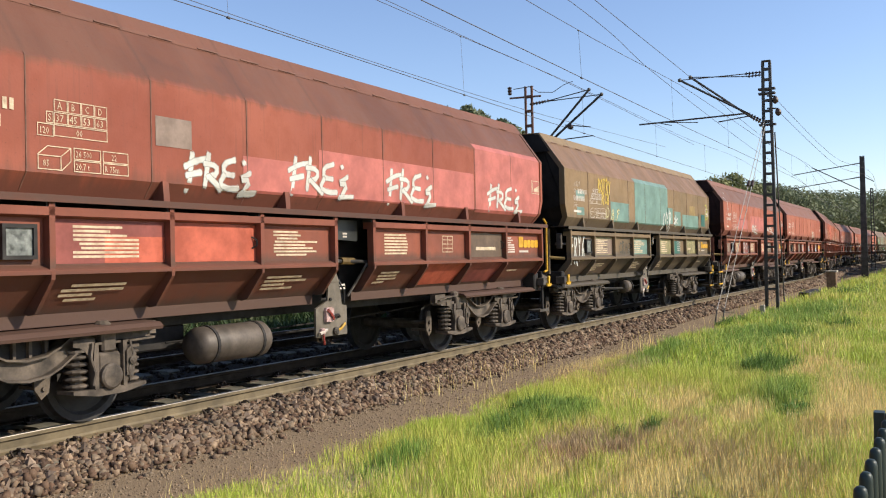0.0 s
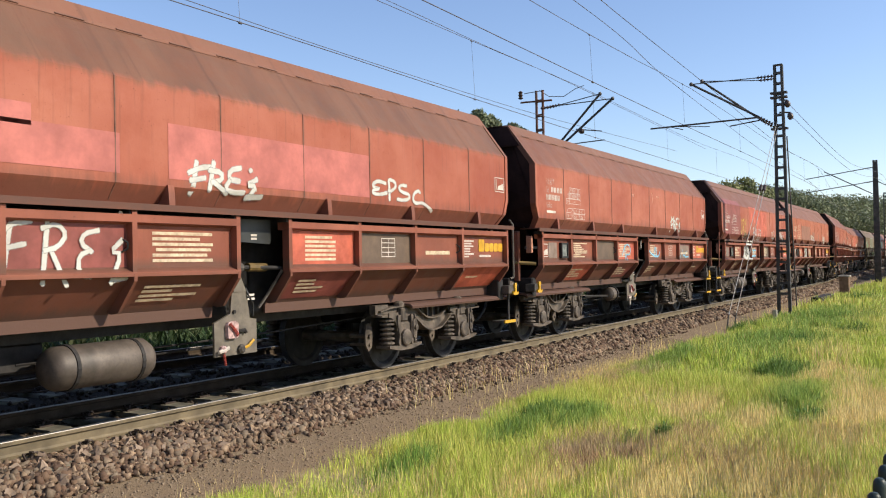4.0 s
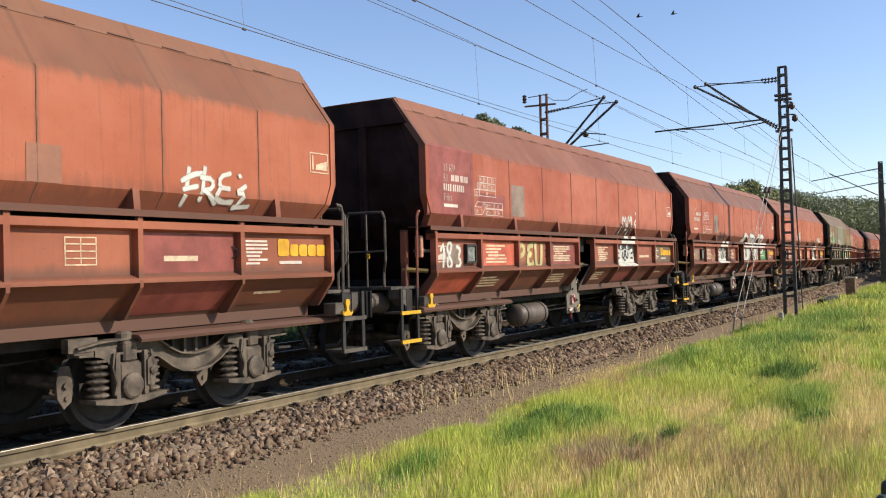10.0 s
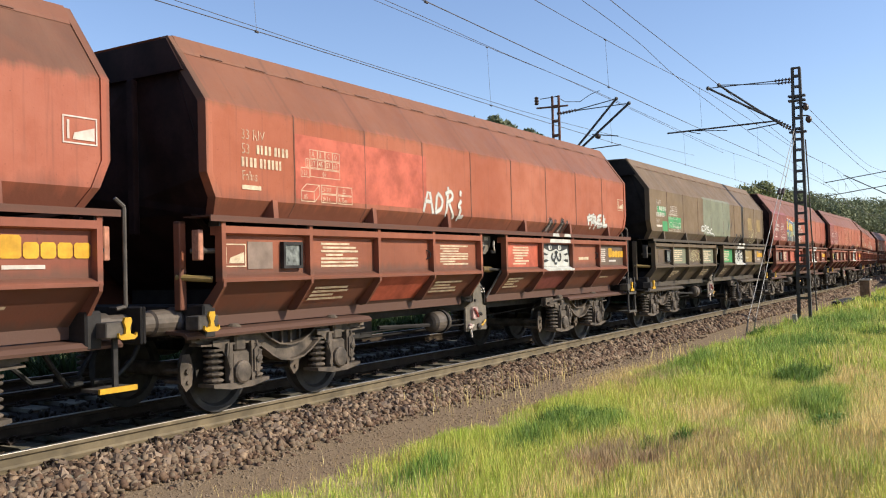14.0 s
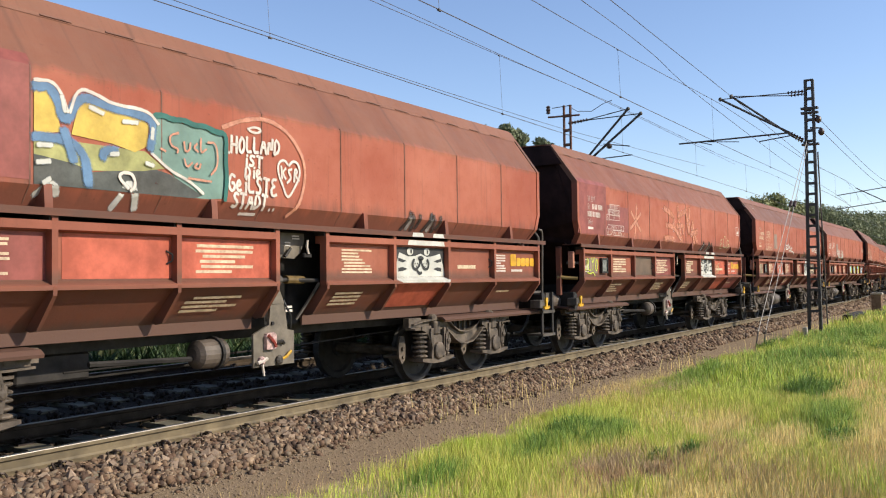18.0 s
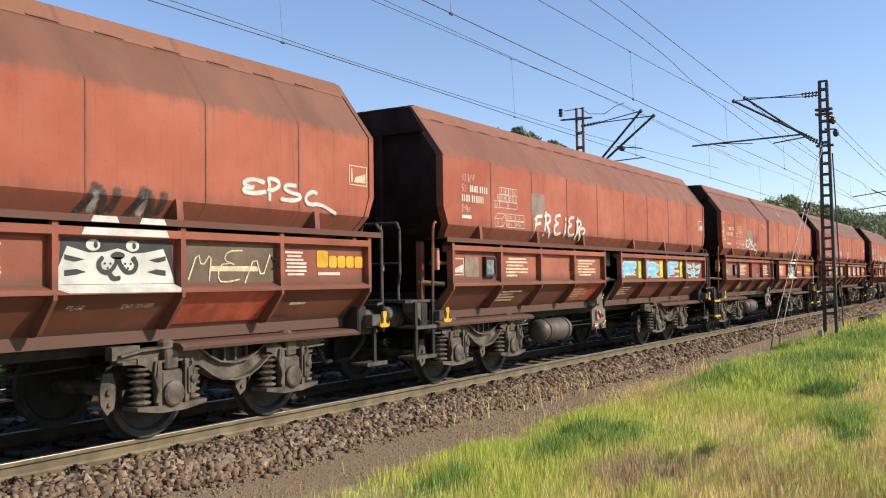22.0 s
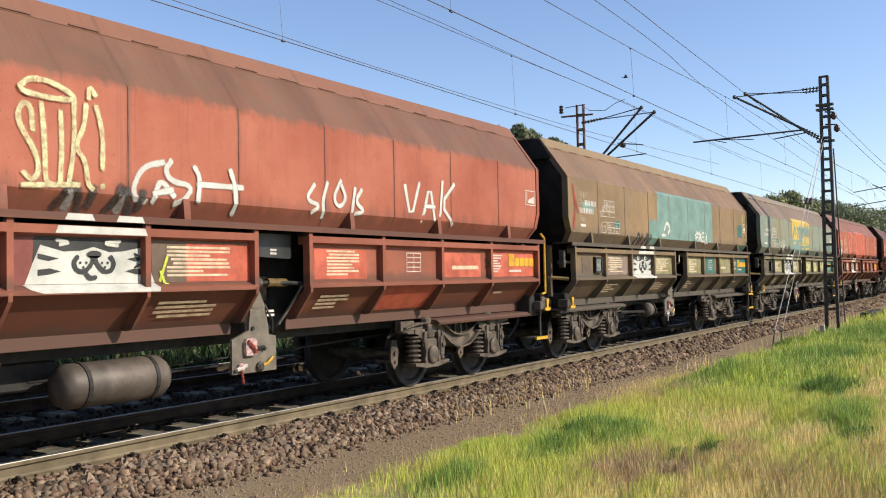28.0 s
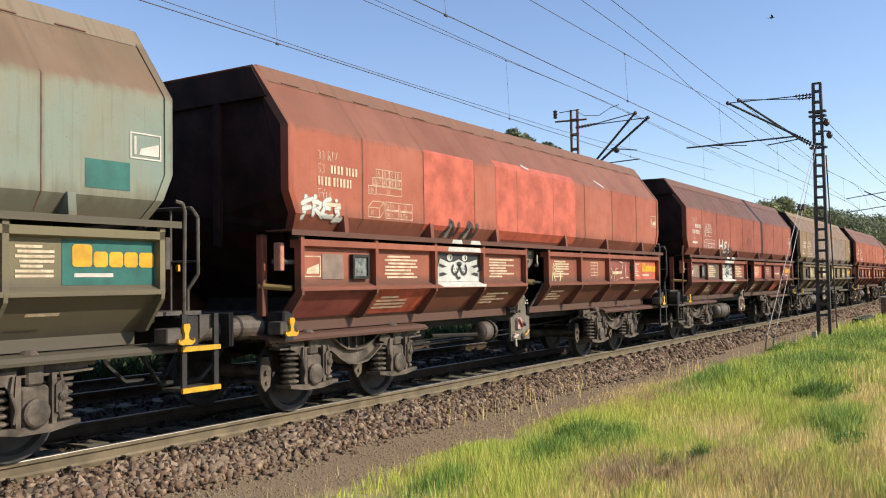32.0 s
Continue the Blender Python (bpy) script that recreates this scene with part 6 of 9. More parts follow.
    part("cock_handle", tube(bmesh.new(), [(hx + 0.02, -1.33, 1.84), (hx - 0.02, -1.34, 1.92), (hx - 0.01, -1.34, 2.00)], 0.016, 6), PALE, up)
    part("cock_body", block(bmesh.new(), hx - 0.04, hx + 0.10, -1.32, -1.26, 1.79, 1.85, 0.012), DARK, up)
    for q, (ma, mb, mc, md) in enumerate(marks):
        bars(w, g0 + ma + H, g0 + mb + H, mc, md, 2, PALE, -1.2635, 4 + q)
    part("flap_linkage", tube(bmesh.new(), [(g0 + 0.84, -1.36, 1.50), (g0 + 0.72, -1.22, 1.20), (g0 + 0.62, -1.18, 1.06)], 0.018, 6), GREYST, w)
    bm = bmesh.new()
    rod(bm, (g0 + 0.34, -1.27, 1.535), (g0 + 0.66, -1.25, 1.53), 0.050, 10)
    gc = part("gap_cylinder", bm, DKOCHRE, w, "dark ochre pneumatic cylinder")
    part("cylinder_joint", rod(bmesh.new(), (g0 + 0.02, -1.32, 1.53), (g0 + 0.20, -1.30, 1.535), 0.055, 10), GREYST, gc)
    part("cylinder_rod", tube(bmesh.new(), [(g0 + 0.10, -1.32, 1.53), (g0 + 0.40, -1.27, 1.535), (g0 + 0.86, -1.32, 1.52)], 0.025, 8), DARK, gc)
    # black frame set back in the gap, shade put into its colour
    box_part("gap_frame", w, DARK, g0 + 0.30, g0 + 0.70, -0.98, -0.90, 1.05, 1.78)
    part("pipe", tube(bmesh.new(), [(-2.6, -0.60, 0.66), (g0 + 0.1, -0.60, 0.68), (0.9, -0.60, 0.70), (3.2, -0.60, 0.78)], 0.012, 6), DARK, w)
    part("pipe", tube(bmesh.new(), [(-2.6, -0.5, 0.58), (0.9, -0.5, 0.60)], 0.016, 6), DARK, w)
    if tank:
        t = part("air_reservoir", turned(bmesh.new(), [(0.06, -0.60), (0.17, -0.57), (0.21, -0.50), (0.215, 0.50), (0.17, 0.57), (0.06, 0.60)], (-1.95, -0.95, 0.62), "x", 20), TANKM, w, "tan steel air reservoir", smooth=True)
        for q in (-0.38, 0.38):
            part("tank_strap", turned(bmesh.new(), [(0.222, -0.02), (0.222, 0.02)], (-1.95 + q, -0.95, 0.62), "x", 20), DARK, t)
    else:
        t = part("brake_cylinder", turned(bmesh.new(), [(0.07, -0.22), (0.11, -0.20), (0.155, -0.16), (0.16, 0.0), (0.16, 0.18), (0.12, 0.20)], (-1.08, -0.95, 0.74), "x", 20), TANKM, w, "tan brake cylinder")
        part("cylinder_flange", turned(bmesh.new(), [(0.185, 0.06), (0.185, 0.10)], (-1.08, -0.95, 0.74), "x", 16), DARK, t)
        part("cylinder_rod", tube(bmesh.new(), [(-1.3, -0.95, 0.70), (-2.5, -0.85, 0.74)], 0.03, 6), DARK, t)
    box_part("equipment_box", w, DARK, -3.1, -2.3, -0.6, -0.1, 0.58, 0.85, bev=0.02)
    # running gear
    for e in (-1, 1):
        cx = -4.72 if e < 0 else 4.10
        bg = part("bogie", bogie_side(-1), BOGIE, w, "sooty cast steel bogie")
        bg.matrix_basis = Matrix.Translation((cx, 0, 0))
        part("far_frame", bogie_side(1), BOGIE, bg)
        box_part("bolster", bg, DARK, -0.3, 0.3, -1.05, 1.05, 0.62, 0.88)
        for a in (-0.87, 0.87):
            for s in (-1, 1):
                shared("axle_box", ("abox", s, a), lambda: axle_box(s, a), BOGIE, bg)
                for q in (-0.305, 0.305):
                    shared("coil_spring", "spring", spring_mesh, BOGIE, bg, Matrix.Translation((a + q, s * 1.07, 0.375)))
            shared("brake_hanger", "hanger", brake_hanger, BOGIE, bg, Matrix.Translation((a - 0.56, 0, 0)))
            ws = shared("wheelset", "axle", lambda: rod(bmesh.new(), (0, -1.0, 0), (0, 1.0, 0), 0.085, 12), BOGIE, w, Matrix.Translation((cx + a, 0, 0.46)))
            for s in (-1, 1):
                wh = shared("wheel", ("wheel", s), lambda: wheel_mesh(-s), TYRE, ws, Matrix.Translation((0, s * 0.7535, 0)))
    return w


# ---- markings and sprayed letters ----
FLAT = {}


def strokes_for(ch):
    """Hand-drawn block letters on a field one wide and one high."""
    table = {
        "A": ["0,0 .45,1 .9,0", ".2,.4 .75,.4"], "B": ["0,0 0,1 .6,.9 .6,.6 0,.5 .75,.35 .6,0 0,0"], "C": [".9,.85 .4,1 0,.5 .35,0 .9,.1"], "D": ["0,0 .1,1 .8,.7 .7,.2 0,0"],
        "E": [".8,.98 .25,.95 .1,.7 .55,.55", ".5,.55 .05,.45 .08,.08 .45,-.02 .85,.08"], "F": [".02,-.22 .16,1.0", "-.12,.78 .2,.98 .85,1.0", "-.02,.5 .25,.55 .7,.62"], "G": [".9,.85 .4,1 0,.5 .35,0 .9,.15 .85,.5 .5,.48"], "I": [".5,.62 .12,.38 .55,.34 .22,-.2", ".2,-.12 .75,-.1", ".38,.95 .42,1.06"],
        "J": [".7,1 .7,.2 .4,0 .05,.25"], "K": ["0,0 .05,1", ".8,1 .08,.45 .85,0"], "L": [".1,1 .05,.05 .8,.1"], "M": ["0,0 .15,1 .45,.4 .75,1 .9,0"], "N": ["0,0 .1,1 .7,.05 .8,1"], "O": [".4,1 0,.6 .1,.1 .5,0 .85,.4 .75,.85 .4,1"],
        "P": [".05,0 .1,1 .7,.95 .75,.6 .1,.45"], "R": [".1,-.1 .2,1.08", "0,.85 .5,.98 .78,.78 .55,.55 .12,.48", ".3,.5 .9,-.15"], "S": [".85,.9 .35,1 .1,.7 .7,.4 .6,.05 .0,.1"], "T": ["0,1 .9,.95", ".45,.97 .4,0"], "U": ["0,1 .1,.1 .5,0 .8,.2 .85,1"],
        "V": ["0,1 .4,0 .85,1"], "W": ["0,1 .2,0 .45,.6 .7,0 .9,1"], "X": ["0,0 .85,1", ".05,1 .8,0"], "Y": ["0,1 .4,.5 .8,1", ".4,.5 .35,-.05"], "Z": ["0,1 .85,1 .05,0 .9,.05"], "1": [".0,.7 .4,1 .35,0"], "8": [".4,.5 .1,.8 .4,1 .7,.8 .1,.2 .4,0 .75,.2 .4,.5"],
        "3": ["0,.95 .7,.9 .3,.55 .75,.3 .5,0 0,.1"], "+": [".4,0 .4,1", "0,.5 .85,.5"], "!": [".3,.25 .4,1.1", ".28,0 .28,.1"], "*": [".45,0 .45,1", "0,.75 .9,.25", "0,.25 .9,.75"], "-": ["0,.5 .9,.45"], "6": [".8,1 .1,.5 .2,0 .7,.1 .6,.5 .15,.4"],
        ".": [".3,.02 .38,.02"], "i": [".3,0 .32,.62", ".33,.85 .36,.92"], "e": [".02,.34 .62,.40 .5,.68 .15,.64 .02,.25 .3,0 .7,.1"], "H": ["0,0 .05,1", ".8,0 .8,1", ".02,.5 .8,.5"], "=": ["0,.95 .22,.6 .25,.15 .65,.15 .68,.6 .9,.95", ".45,.72 .45,.8"], "?": ["0,.8 .4,1 .7,.7 .3,.4 .3,.25"],
    }
    return table.get(ch, [])


def smooth_line(pts, times=2):
    for _ in range(times):
        out = [pts[0]]
        for a, b in zip(pts, pts[1:]):
            out += [a * 0.75 + b * 0.25, a * 0.25 + b * 0.75]
        out.append(pts[-1])
        pts = out
    return pts


def ribbon(bm, pts, width, y, rng):
    """A sprayed stroke through 2D points (x, z), at depth y: a dense core whose edges thin out."""
    uv = bm.loops.layers.uv.verify()
    pts = [p for i, p in enumerate(pts) if i == 0 or (p - pts[i - 1]).length > 1e-4]
    if len(pts) < 2:
        pts = [pts[0], pts[0] + Vector((0.01, 0.0))]
    def depth(z, lift):
        return (side_y(max(2.18, z)) - 0.006 + y if y > -0.5 else y) - lift
    n = len(pts)
    first, last = (pts[1] - pts[0]).normalized(), (pts[-1] - pts[-2]).normalized()
    line = [pts[0] - first * width * 0.55] + pts + [pts[-1] + last * width * 0.55]
    rows = []
    for i, p in enumerate(line):
        a, b = line[max(i - 1, 0)], line[min(i + 1, len(line) - 1)]
        d = (b - a).normalized()
        if d.length < 0.5:
            d = first
        q = Vector((-d.y, d.x))
        wd = width * (0.88 + 0.24 * rng.random()) * 0.5
        end = i == 0 or i == len(line) - 1
        row = []
        for o, f in ((-1.42, 1.0), (-0.62, 0.0), (0.62, 0.0), (1.42, 1.0)):
            c = p + q * o * wd * (0.7 if end else 1.0)
            row.append((bm.verts.new((c.x, depth(c.y, 0.0002 * i), c.y)), 1.0 if end else f))
        rows.append(row)
    for A, B in zip(rows, rows[1:]):
        for k in range(3):
            four = (A[k], A[k + 1], B[k + 1], B[k])
            face = bm.faces.new([v for v, _ in four])
            for loop, (_, f) in zip(face.loops, four):
                loop[uv].uv = (f, 0.0)


def spray(w, text, u, z, height, material, width=0.05, step=0.95, slant=0.12, wild=0.10, y=None, label="", rise=0.0, seed=1, rounds=1):
    """Sprayed letters on the near flank; u is measured from the wagon's leading end."""
    rng = random.Random(seed * 77 + len(text))
    bm = bmesh.new()
    thin = material == CREAMSP
    width *= 0.85 if thin else 1.1 if width < 0.08 else 1.0
    wild = wild * (2.2 if thin else 1.3)
    slant = slant + (0.15 if thin else 0.0)
    y = 0.0 if y is None else y
    x = u - HALF
    k = 0
    for i, ch in enumerate(text):
        if ch == " ":
            x += height * step * 0.6
            continue
        size = height * (1 + wild * (rng.random() - 0.5) * 2)
        lift = height * wild * (rng.random() - 0.5) + rise * i
        for line in strokes_for(ch):
            raw = [Vector((float(a), float(b))) for a, b in (q.split(",") for q in line.split())]
            pts = [Vector((x + size * step * 0.85 * (p.x + slant * p.y + wild * 0.5 * (rng.random() - 0.5)), z + lift + size * (p.y + wild * 0.5 * (rng.random() - 0.5)))) for p in raw]
            ribbon(bm, smooth_line(pts, rounds), width, y - 0.0012 * k, rng)
            k += 1
        x += size * step * (0.55 if ch in "I1!i." else 1.0)
    return part("sprayed_lettering", bm, material, w, label or "sprayed graffiti lettering")


def skin(z):
    """Depth of the near side at height z, or None where nothing can be painted."""
    if 1.555 < z < 1.962:
        return PANEL - 0.003
    if 1.99 < z < 2.057:
        return -1.4735
    if 2.104 < z < 2.162:
        return -1.5035
    return side_y(z) - 0.007 if z > 2.19 else None


TAGS = {
    "epsc": ("0.22,.84 .10,.91 .01,.75 .06,.64 .14,.64 .03,.59 .01,.47 .12,.44 .23,.53", ".275,.29 .275,.82 .255,1 .36,.95 .38,.77 .30,.59 .255,.62", ".55,.84 .46,.86 .415,.71 .49,.59 .60,.55 .585,.38 .47,.32 .39,.35", ".78,.65 .745,.73 .665,.59 .65,.36 .70,.25 .82,.32 1,.02"),
    "frei": (".14,.94 .08,.06", ".04,.62 .20,.80 .32,.84", ".06,.42 .24,.52", ".35,.98 .29,.20", ".29,.74 .45,.72 .45,.50 .32,.42", ".34,.44 .52,.14", ".70,.90 .55,.80 .54,.54 .68,.52", ".55,.52 .48,.28 .60,.18 .74,.20", ".83,.88 .84,.84", ".92,.62 .76,.42 .92,.44 .80,.06", ".78,.08 1.0,.12"),
    "flyer": (".04,.95 .12,.12", ".0,.72 .26,.78", ".08,.48 .24,.52", ".34,.80 .24,.05 .40,.28", ".42,.95 .48,.55 .62,.98", ".48,.55 .42,.08", ".70,.62 .52,.50 .64,.38 .52,.22 .72,.15", ".74,.95 .72,.10", ".73,.90 .92,.55 .74,.42 1.0,.0"),
}


def tag(w, word, u, z, height, length, material, width, label="sprayed graffiti tag", seed=1):
    """A known tag, drawn in single strokes into a field of the given length and height."""
    rng = random.Random(seed)
    bm = bmesh.new()
    for k, line in enumerate(TAGS[word]):
        pts = [Vector((u - HALF + length * float(a), z + height * float(b))) for a, b in (q.split(",") for q in line.split())]
        ribbon(bm, smooth_line(pts, 2 if word == "epsc" else 1), width, -0.0012 * k, rng)
    return part("sprayed_lettering", bm, material, w, label)


def fat_letters(w, text, u0, u1, z0, z1, layers, label, bulge=1.0):
    """Filled block letters sprayed over flap, rails and flank alike; layers are (material, inner and outer distance from the letter's spine)."""
    n = len(text)
    step = 0.0085
    for material, near, far in layers:
        bm = bmesh.new()
        for i, ch in enumerate(text):
            a, b = u0 + (u1 - u0) * i / n, u0 + (u1 - u0) * (i + 1) / n
            m = min(0.13 * bulge, 0.3 * (b - a))
            segs = []
            for line in strokes_for(ch):
                p = [tuple(float(v) for v in q.split(",")) for q in line.split()]
                p = [(a + m + (b - a - 2 * m) * x / 0.9, z0 + m + (z1 - z0 - 2 * m) * y) for x, y in p]
                segs += list(zip(p, p[1:]))
            xs = np.arange(a - 0.08, b + 0.08, 0.005)
            for r in range(int((z1 - z0 + 0.12) / step)):
                z = z0 - 0.06 + (r + 0.5) * step
                y = skin(z)
                if y is None or skin(z - step / 2) is None or skin(z + step / 2) is None:
                    continue
                d = np.full(len(xs), 9.0)
                for (ax, az), (bx, bz) in segs:
                    ll = (bx - ax) ** 2 + (bz - az) ** 2 + 1e-9
                    k = np.clip(((xs - ax) * (bx - ax) + (z - az) * (bz - az)) / ll, 0, 1)
                    d = np.minimum(d, np.hypot(xs - ax - k * (bx - ax), z - az - k * (bz - az)))
                d = d + 0.006 * np.sin(xs * 37 + z * 53) + 0.004 * np.sin(xs * 91 - z * 71)
                on = np.concatenate([[False], (d >= near) & (d < far), [False]])
                for p, q in zip(np.flatnonzero(on[1:] & ~on[:-1]), np.flatnonzero(~on[1:] & on[:-1])):
                    e0, e1 = float(xs[p]) - HALF, float(xs[min(q, len(xs) - 1)]) - HALF
                    y0, y1 = skin(z - step / 2), skin(z + step / 2)
                    bm.faces.new([bm.verts.new(c) for c in ((e0, y0, z - step / 2), (e1, y0, z - step / 2), (e1, y1, z + step / 2), (e0, y1, z + step / 2))])
        part("sprayed_lettering", bm, material, w, label)


def scribble(w, lines, material, width, y=None, label="sprayed graffiti line", seed=3):
    rng = random.Random(seed)
    bm = bmesh.new()
    y = -0.001 if y is None else y
    for k, line in enumerate(lines):
        pts = [Vector((float(a) - HALF, float(b))) for a, b in (q.split(",") for q in line.split())]
        ribbon(bm, smooth_line(pts, 2), width, y - 0.0012 * k, rng)
    return part("sprayed_line", bm, material, w, label)


def patch(w, u0, u1, z0, z1, material, y=None, name="paint_patch", label="", d=0.0):
    """A painted field that lies on the flank, bent over its knees, with slightly uneven edges."""
    zs = [z0] + [z for _, z in BODY if z0 < z < z1] + [z1]
    bm = bmesh.new()
    rows = []
    for z in zs:
        yy = (side_y(z) if y is None else y) - 0.004 - d
        rows.append([bm.verts.new((u - HALF, yy, z)) for u in (u0, u1)])
    for A, B in zip(rows, rows[1:]):
        bm.faces.new((A[0], A[1], B[1], B[0]))
    return part(name, bm, material, w, label)


def painted(w, name, outline, material, lift, label=""):
    """A flat painted field on the upright flank, from its (u, z) outline."""
    pts = [tuple(float(v) for v in q.split(",")) for q in outline.split()]
    bm = bmesh.new()
    bm.faces.new([bm.verts.new((a - HALF, -SIDE - 0.004 - lift, b)) for a, b in pts])
    bmesh.ops.triangulate(bm, faces=bm.faces)
    return part(name, bm, material, w, label)


def bars(w, u0, u1, z0, z1, n, material, y, seed=1, name="stencil_text", label="", lean=0.0):
    """Small writing that is too fine to read, as lines of its size and colour."""
    rng = random.Random(seed)
    bm = bmesh.new()
    pitch = (z1 - z0) / n
    for i in range(n):
        z = z1 - (i + 0.5) * pitch
        a = u0 + (u1 - u0) * (0.12 * rng.random() if rng.random() < 0.3 else 0)
        b = u1 - (u1 - u0) * (0.5 * rng.random() if rng.random() < 0.55 else 0.03 * rng.random())
        h = pitch * (0.29 if n > 1 else 0.34)
        yy = y + lean * (z1 - z)
        vs = [bm.verts.new(c) for c in ((a - HALF, yy + lean * h, z - h), (b - HALF, yy + lean * h, z - h), (b - HALF, yy - lean * h, z + h), (a - HALF, yy - lean * h, z + h))]
        bm.faces.new(vs)
    return tagged(part(name, bm, material, w, label), kind="stuff")


def stencil(w, text, u, z, size, material, y=None, squeeze=0.8, tilt=90.0):
    """Readable stencilled characters in the built-in font."""
    key = (text, material.name)
    if key not in FLAT:
        cu = bpy.data.curves.new("stencil", "FONT")
        cu.body = text
        cu.size = 1.0
        cu.resolution_u = 2
        tmp = bpy.data.objects.new("stencil", cu)
        scene.collection.objects.link(tmp)
        bpy.context.view_layer.update()
        me = bpy.data.meshes.new_from_object(tmp)
        me.name = "stencil_lettering"
        me.materials.clear()
        me.materials.append(material)
        bpy.data.objects.remove(tmp)
        FLAT[key] = me
    ob = new("stencil_lettering", FLAT[key])
    ob.parent = w
    yy = -SIDE - 0.0085 if y is None else y
    ob.matrix_basis = Matrix.Translation((u - HALF, yy, z)) @ Matrix.Rotation(radians(tilt), 4, "X") @ Matrix.Diagonal((size * squeeze, size, size, 1))
    return ob


def number_bars(w, u, z, h, n, material):
    """A row of plain bars in place of the wagon's number."""
    bm = bmesh.new()
    for i in range(n):
        a = u + i * 0.064 + (0.03 if i > 3 else 0.0)
        b = a + (0.040 if i % 4 != 1 else 0.030)
        bm.faces.new([bm.verts.new((x - HALF, -SIDE - 0.0075, q)) for x, q in ((a, z), (b, z), (b, z + h), (a, z + h))])
    return part("wagon_number", bm, material, w, "wagon number as plain bars")


def outline_box(bm, u0, u1, z0, z1, t, y):
    for a, b, c, d in ((u0, u1, z0, z0 + t), (u0, u1, z1 - t, z1), (u0, u0 + t, z0 + t, z1 - t), (u1 - t, u1, z0 + t, z1 - t)):
        bm.faces.new([bm.verts.new(q) for q in ((a - HALF, y, c), (b - HALF, y, c), (b - HALF, y, d), (a - HALF, y, d))])


def glyphs(bm, text, u, z, size, y, squeeze=0.8):
    """Adds readable characters in the built-in font to a flat mesh."""
    if text not in GLYPHS:
        cu = bpy.data.curves.new("glyphs", "FONT")
        cu.body, cu.size, cu.resolution_u = text, 1.0, 1
        tmp = bpy.data.objects.new("glyphs", cu)
        scene.collection.objects.link(tmp)
        bpy.context.view_layer.update()
        me = bpy.data.meshes.new_from_object(tmp)
        GLYPHS[text] = ([tuple(v.co) for v in me.vertices], [tuple(p.vertices) for p in me.polygons])
        bpy.data.objects.remove(tmp)
    vs, fs = GLYPHS[text]
    made = [bm.verts.new((u + p[0] * size * squeeze - HALF, y, z + p[1] * size)) for p in vs]
    for f in fs:
        bm.faces.new([made[i] for i in f])


GLYPHS = {}


def loading_grid(w, u, z, material):
    """The load limit table: a row of letters, a row of loads and the speed."""
    y = -SIDE - 0.0075
    def make():
        bm = bmesh.new()
        for i, ch in enumerate("ABCD"):
            outline_box(bm, 0.17 + i * 0.145, 0.17 + i * 0.145 + 0.142, 0.29, 0.40, 0.008, y)
            glyphs(bm, ch, 0.205 + i * 0.145, 0.313, 0.095, y)
        for i, ch in enumerate(("S", "37", "45", "53", "63")):
            a, b = (0.09, 0.165) if i == 0 else (0.17 + (i - 1) * 0.145, 0.17 + (i - 1) * 0.145 + 0.142)
            outline_box(bm, a, b, 0.18, 0.285, 0.008, y)
            glyphs(bm, ch, a + 0.016, 0.20, 0.095, y, 0.9)
        outline_box(bm, 0.0, 0.165, 0.06, 0.175, 0.008, y)
        glyphs(bm, "120", 0.018, 0.082, 0.09, y, 0.75)
        outline_box(bm, 0.17, 0.747, 0.07, 0.175, 0.008, y)
        glyphs(bm, "00", 0.40, 0.088, 0.09, y)
        return bm
    return tagged(shared("load_table", ("table", material.name), make, material, w, Matrix.Translation((u, 0, z)), "stencilled load limit table with letters and figures"), kind="stuff")


def data_boxes(w, u, z, material):
    y = -SIDE - 0.0075
    def make():
        bm = bmesh.new()
        t = 0.009
        outline_box(bm, 0.0, 0.24, 0.0, 0.13, t, y)
        for (a, b), (c, d) in (((0.0, 0.13), (0.10, 0.21)), ((0.10, 0.21), (0.34, 0.21)), ((0.34, 0.21), (0.24, 0.13)), ((0.24, 0.0), (0.34, 0.09)), ((0.34, 0.09), (0.34, 0.21))):
            n = Vector((d - b, a - c)).normalized() * t * 0.5
            bm.faces.new([bm.verts.new((p - HALF, y, q)) for p, q in ((a - n.x, b - n.y), (c - n.x, d - n.y), (c + n.x, d + n.y), (a + n.x, b + n.y))])
        glyphs(bm, "85", 0.05, 0.03, 0.085, y)
        for a, rows in ((0.37, ("26 500", "20.7 t")), (0.69, ("22", "R 75m"))):
            for k, txt in enumerate(rows):
                zz = 0.112 * (1 - k)
                outline_box(bm, a, a + 0.30, zz, zz + 0.108, t, y)
                glyphs(bm, txt, a + (0.02 if len(txt) > 2 else 0.10), zz + 0.022, 0.083, y, 0.78)
        return bm
    return tagged(shared("capacity_table", ("data", material.name), make, material, w, Matrix.Translation((u, 0, z)), "stencilled capacity and weight boxes"), kind="stuff")


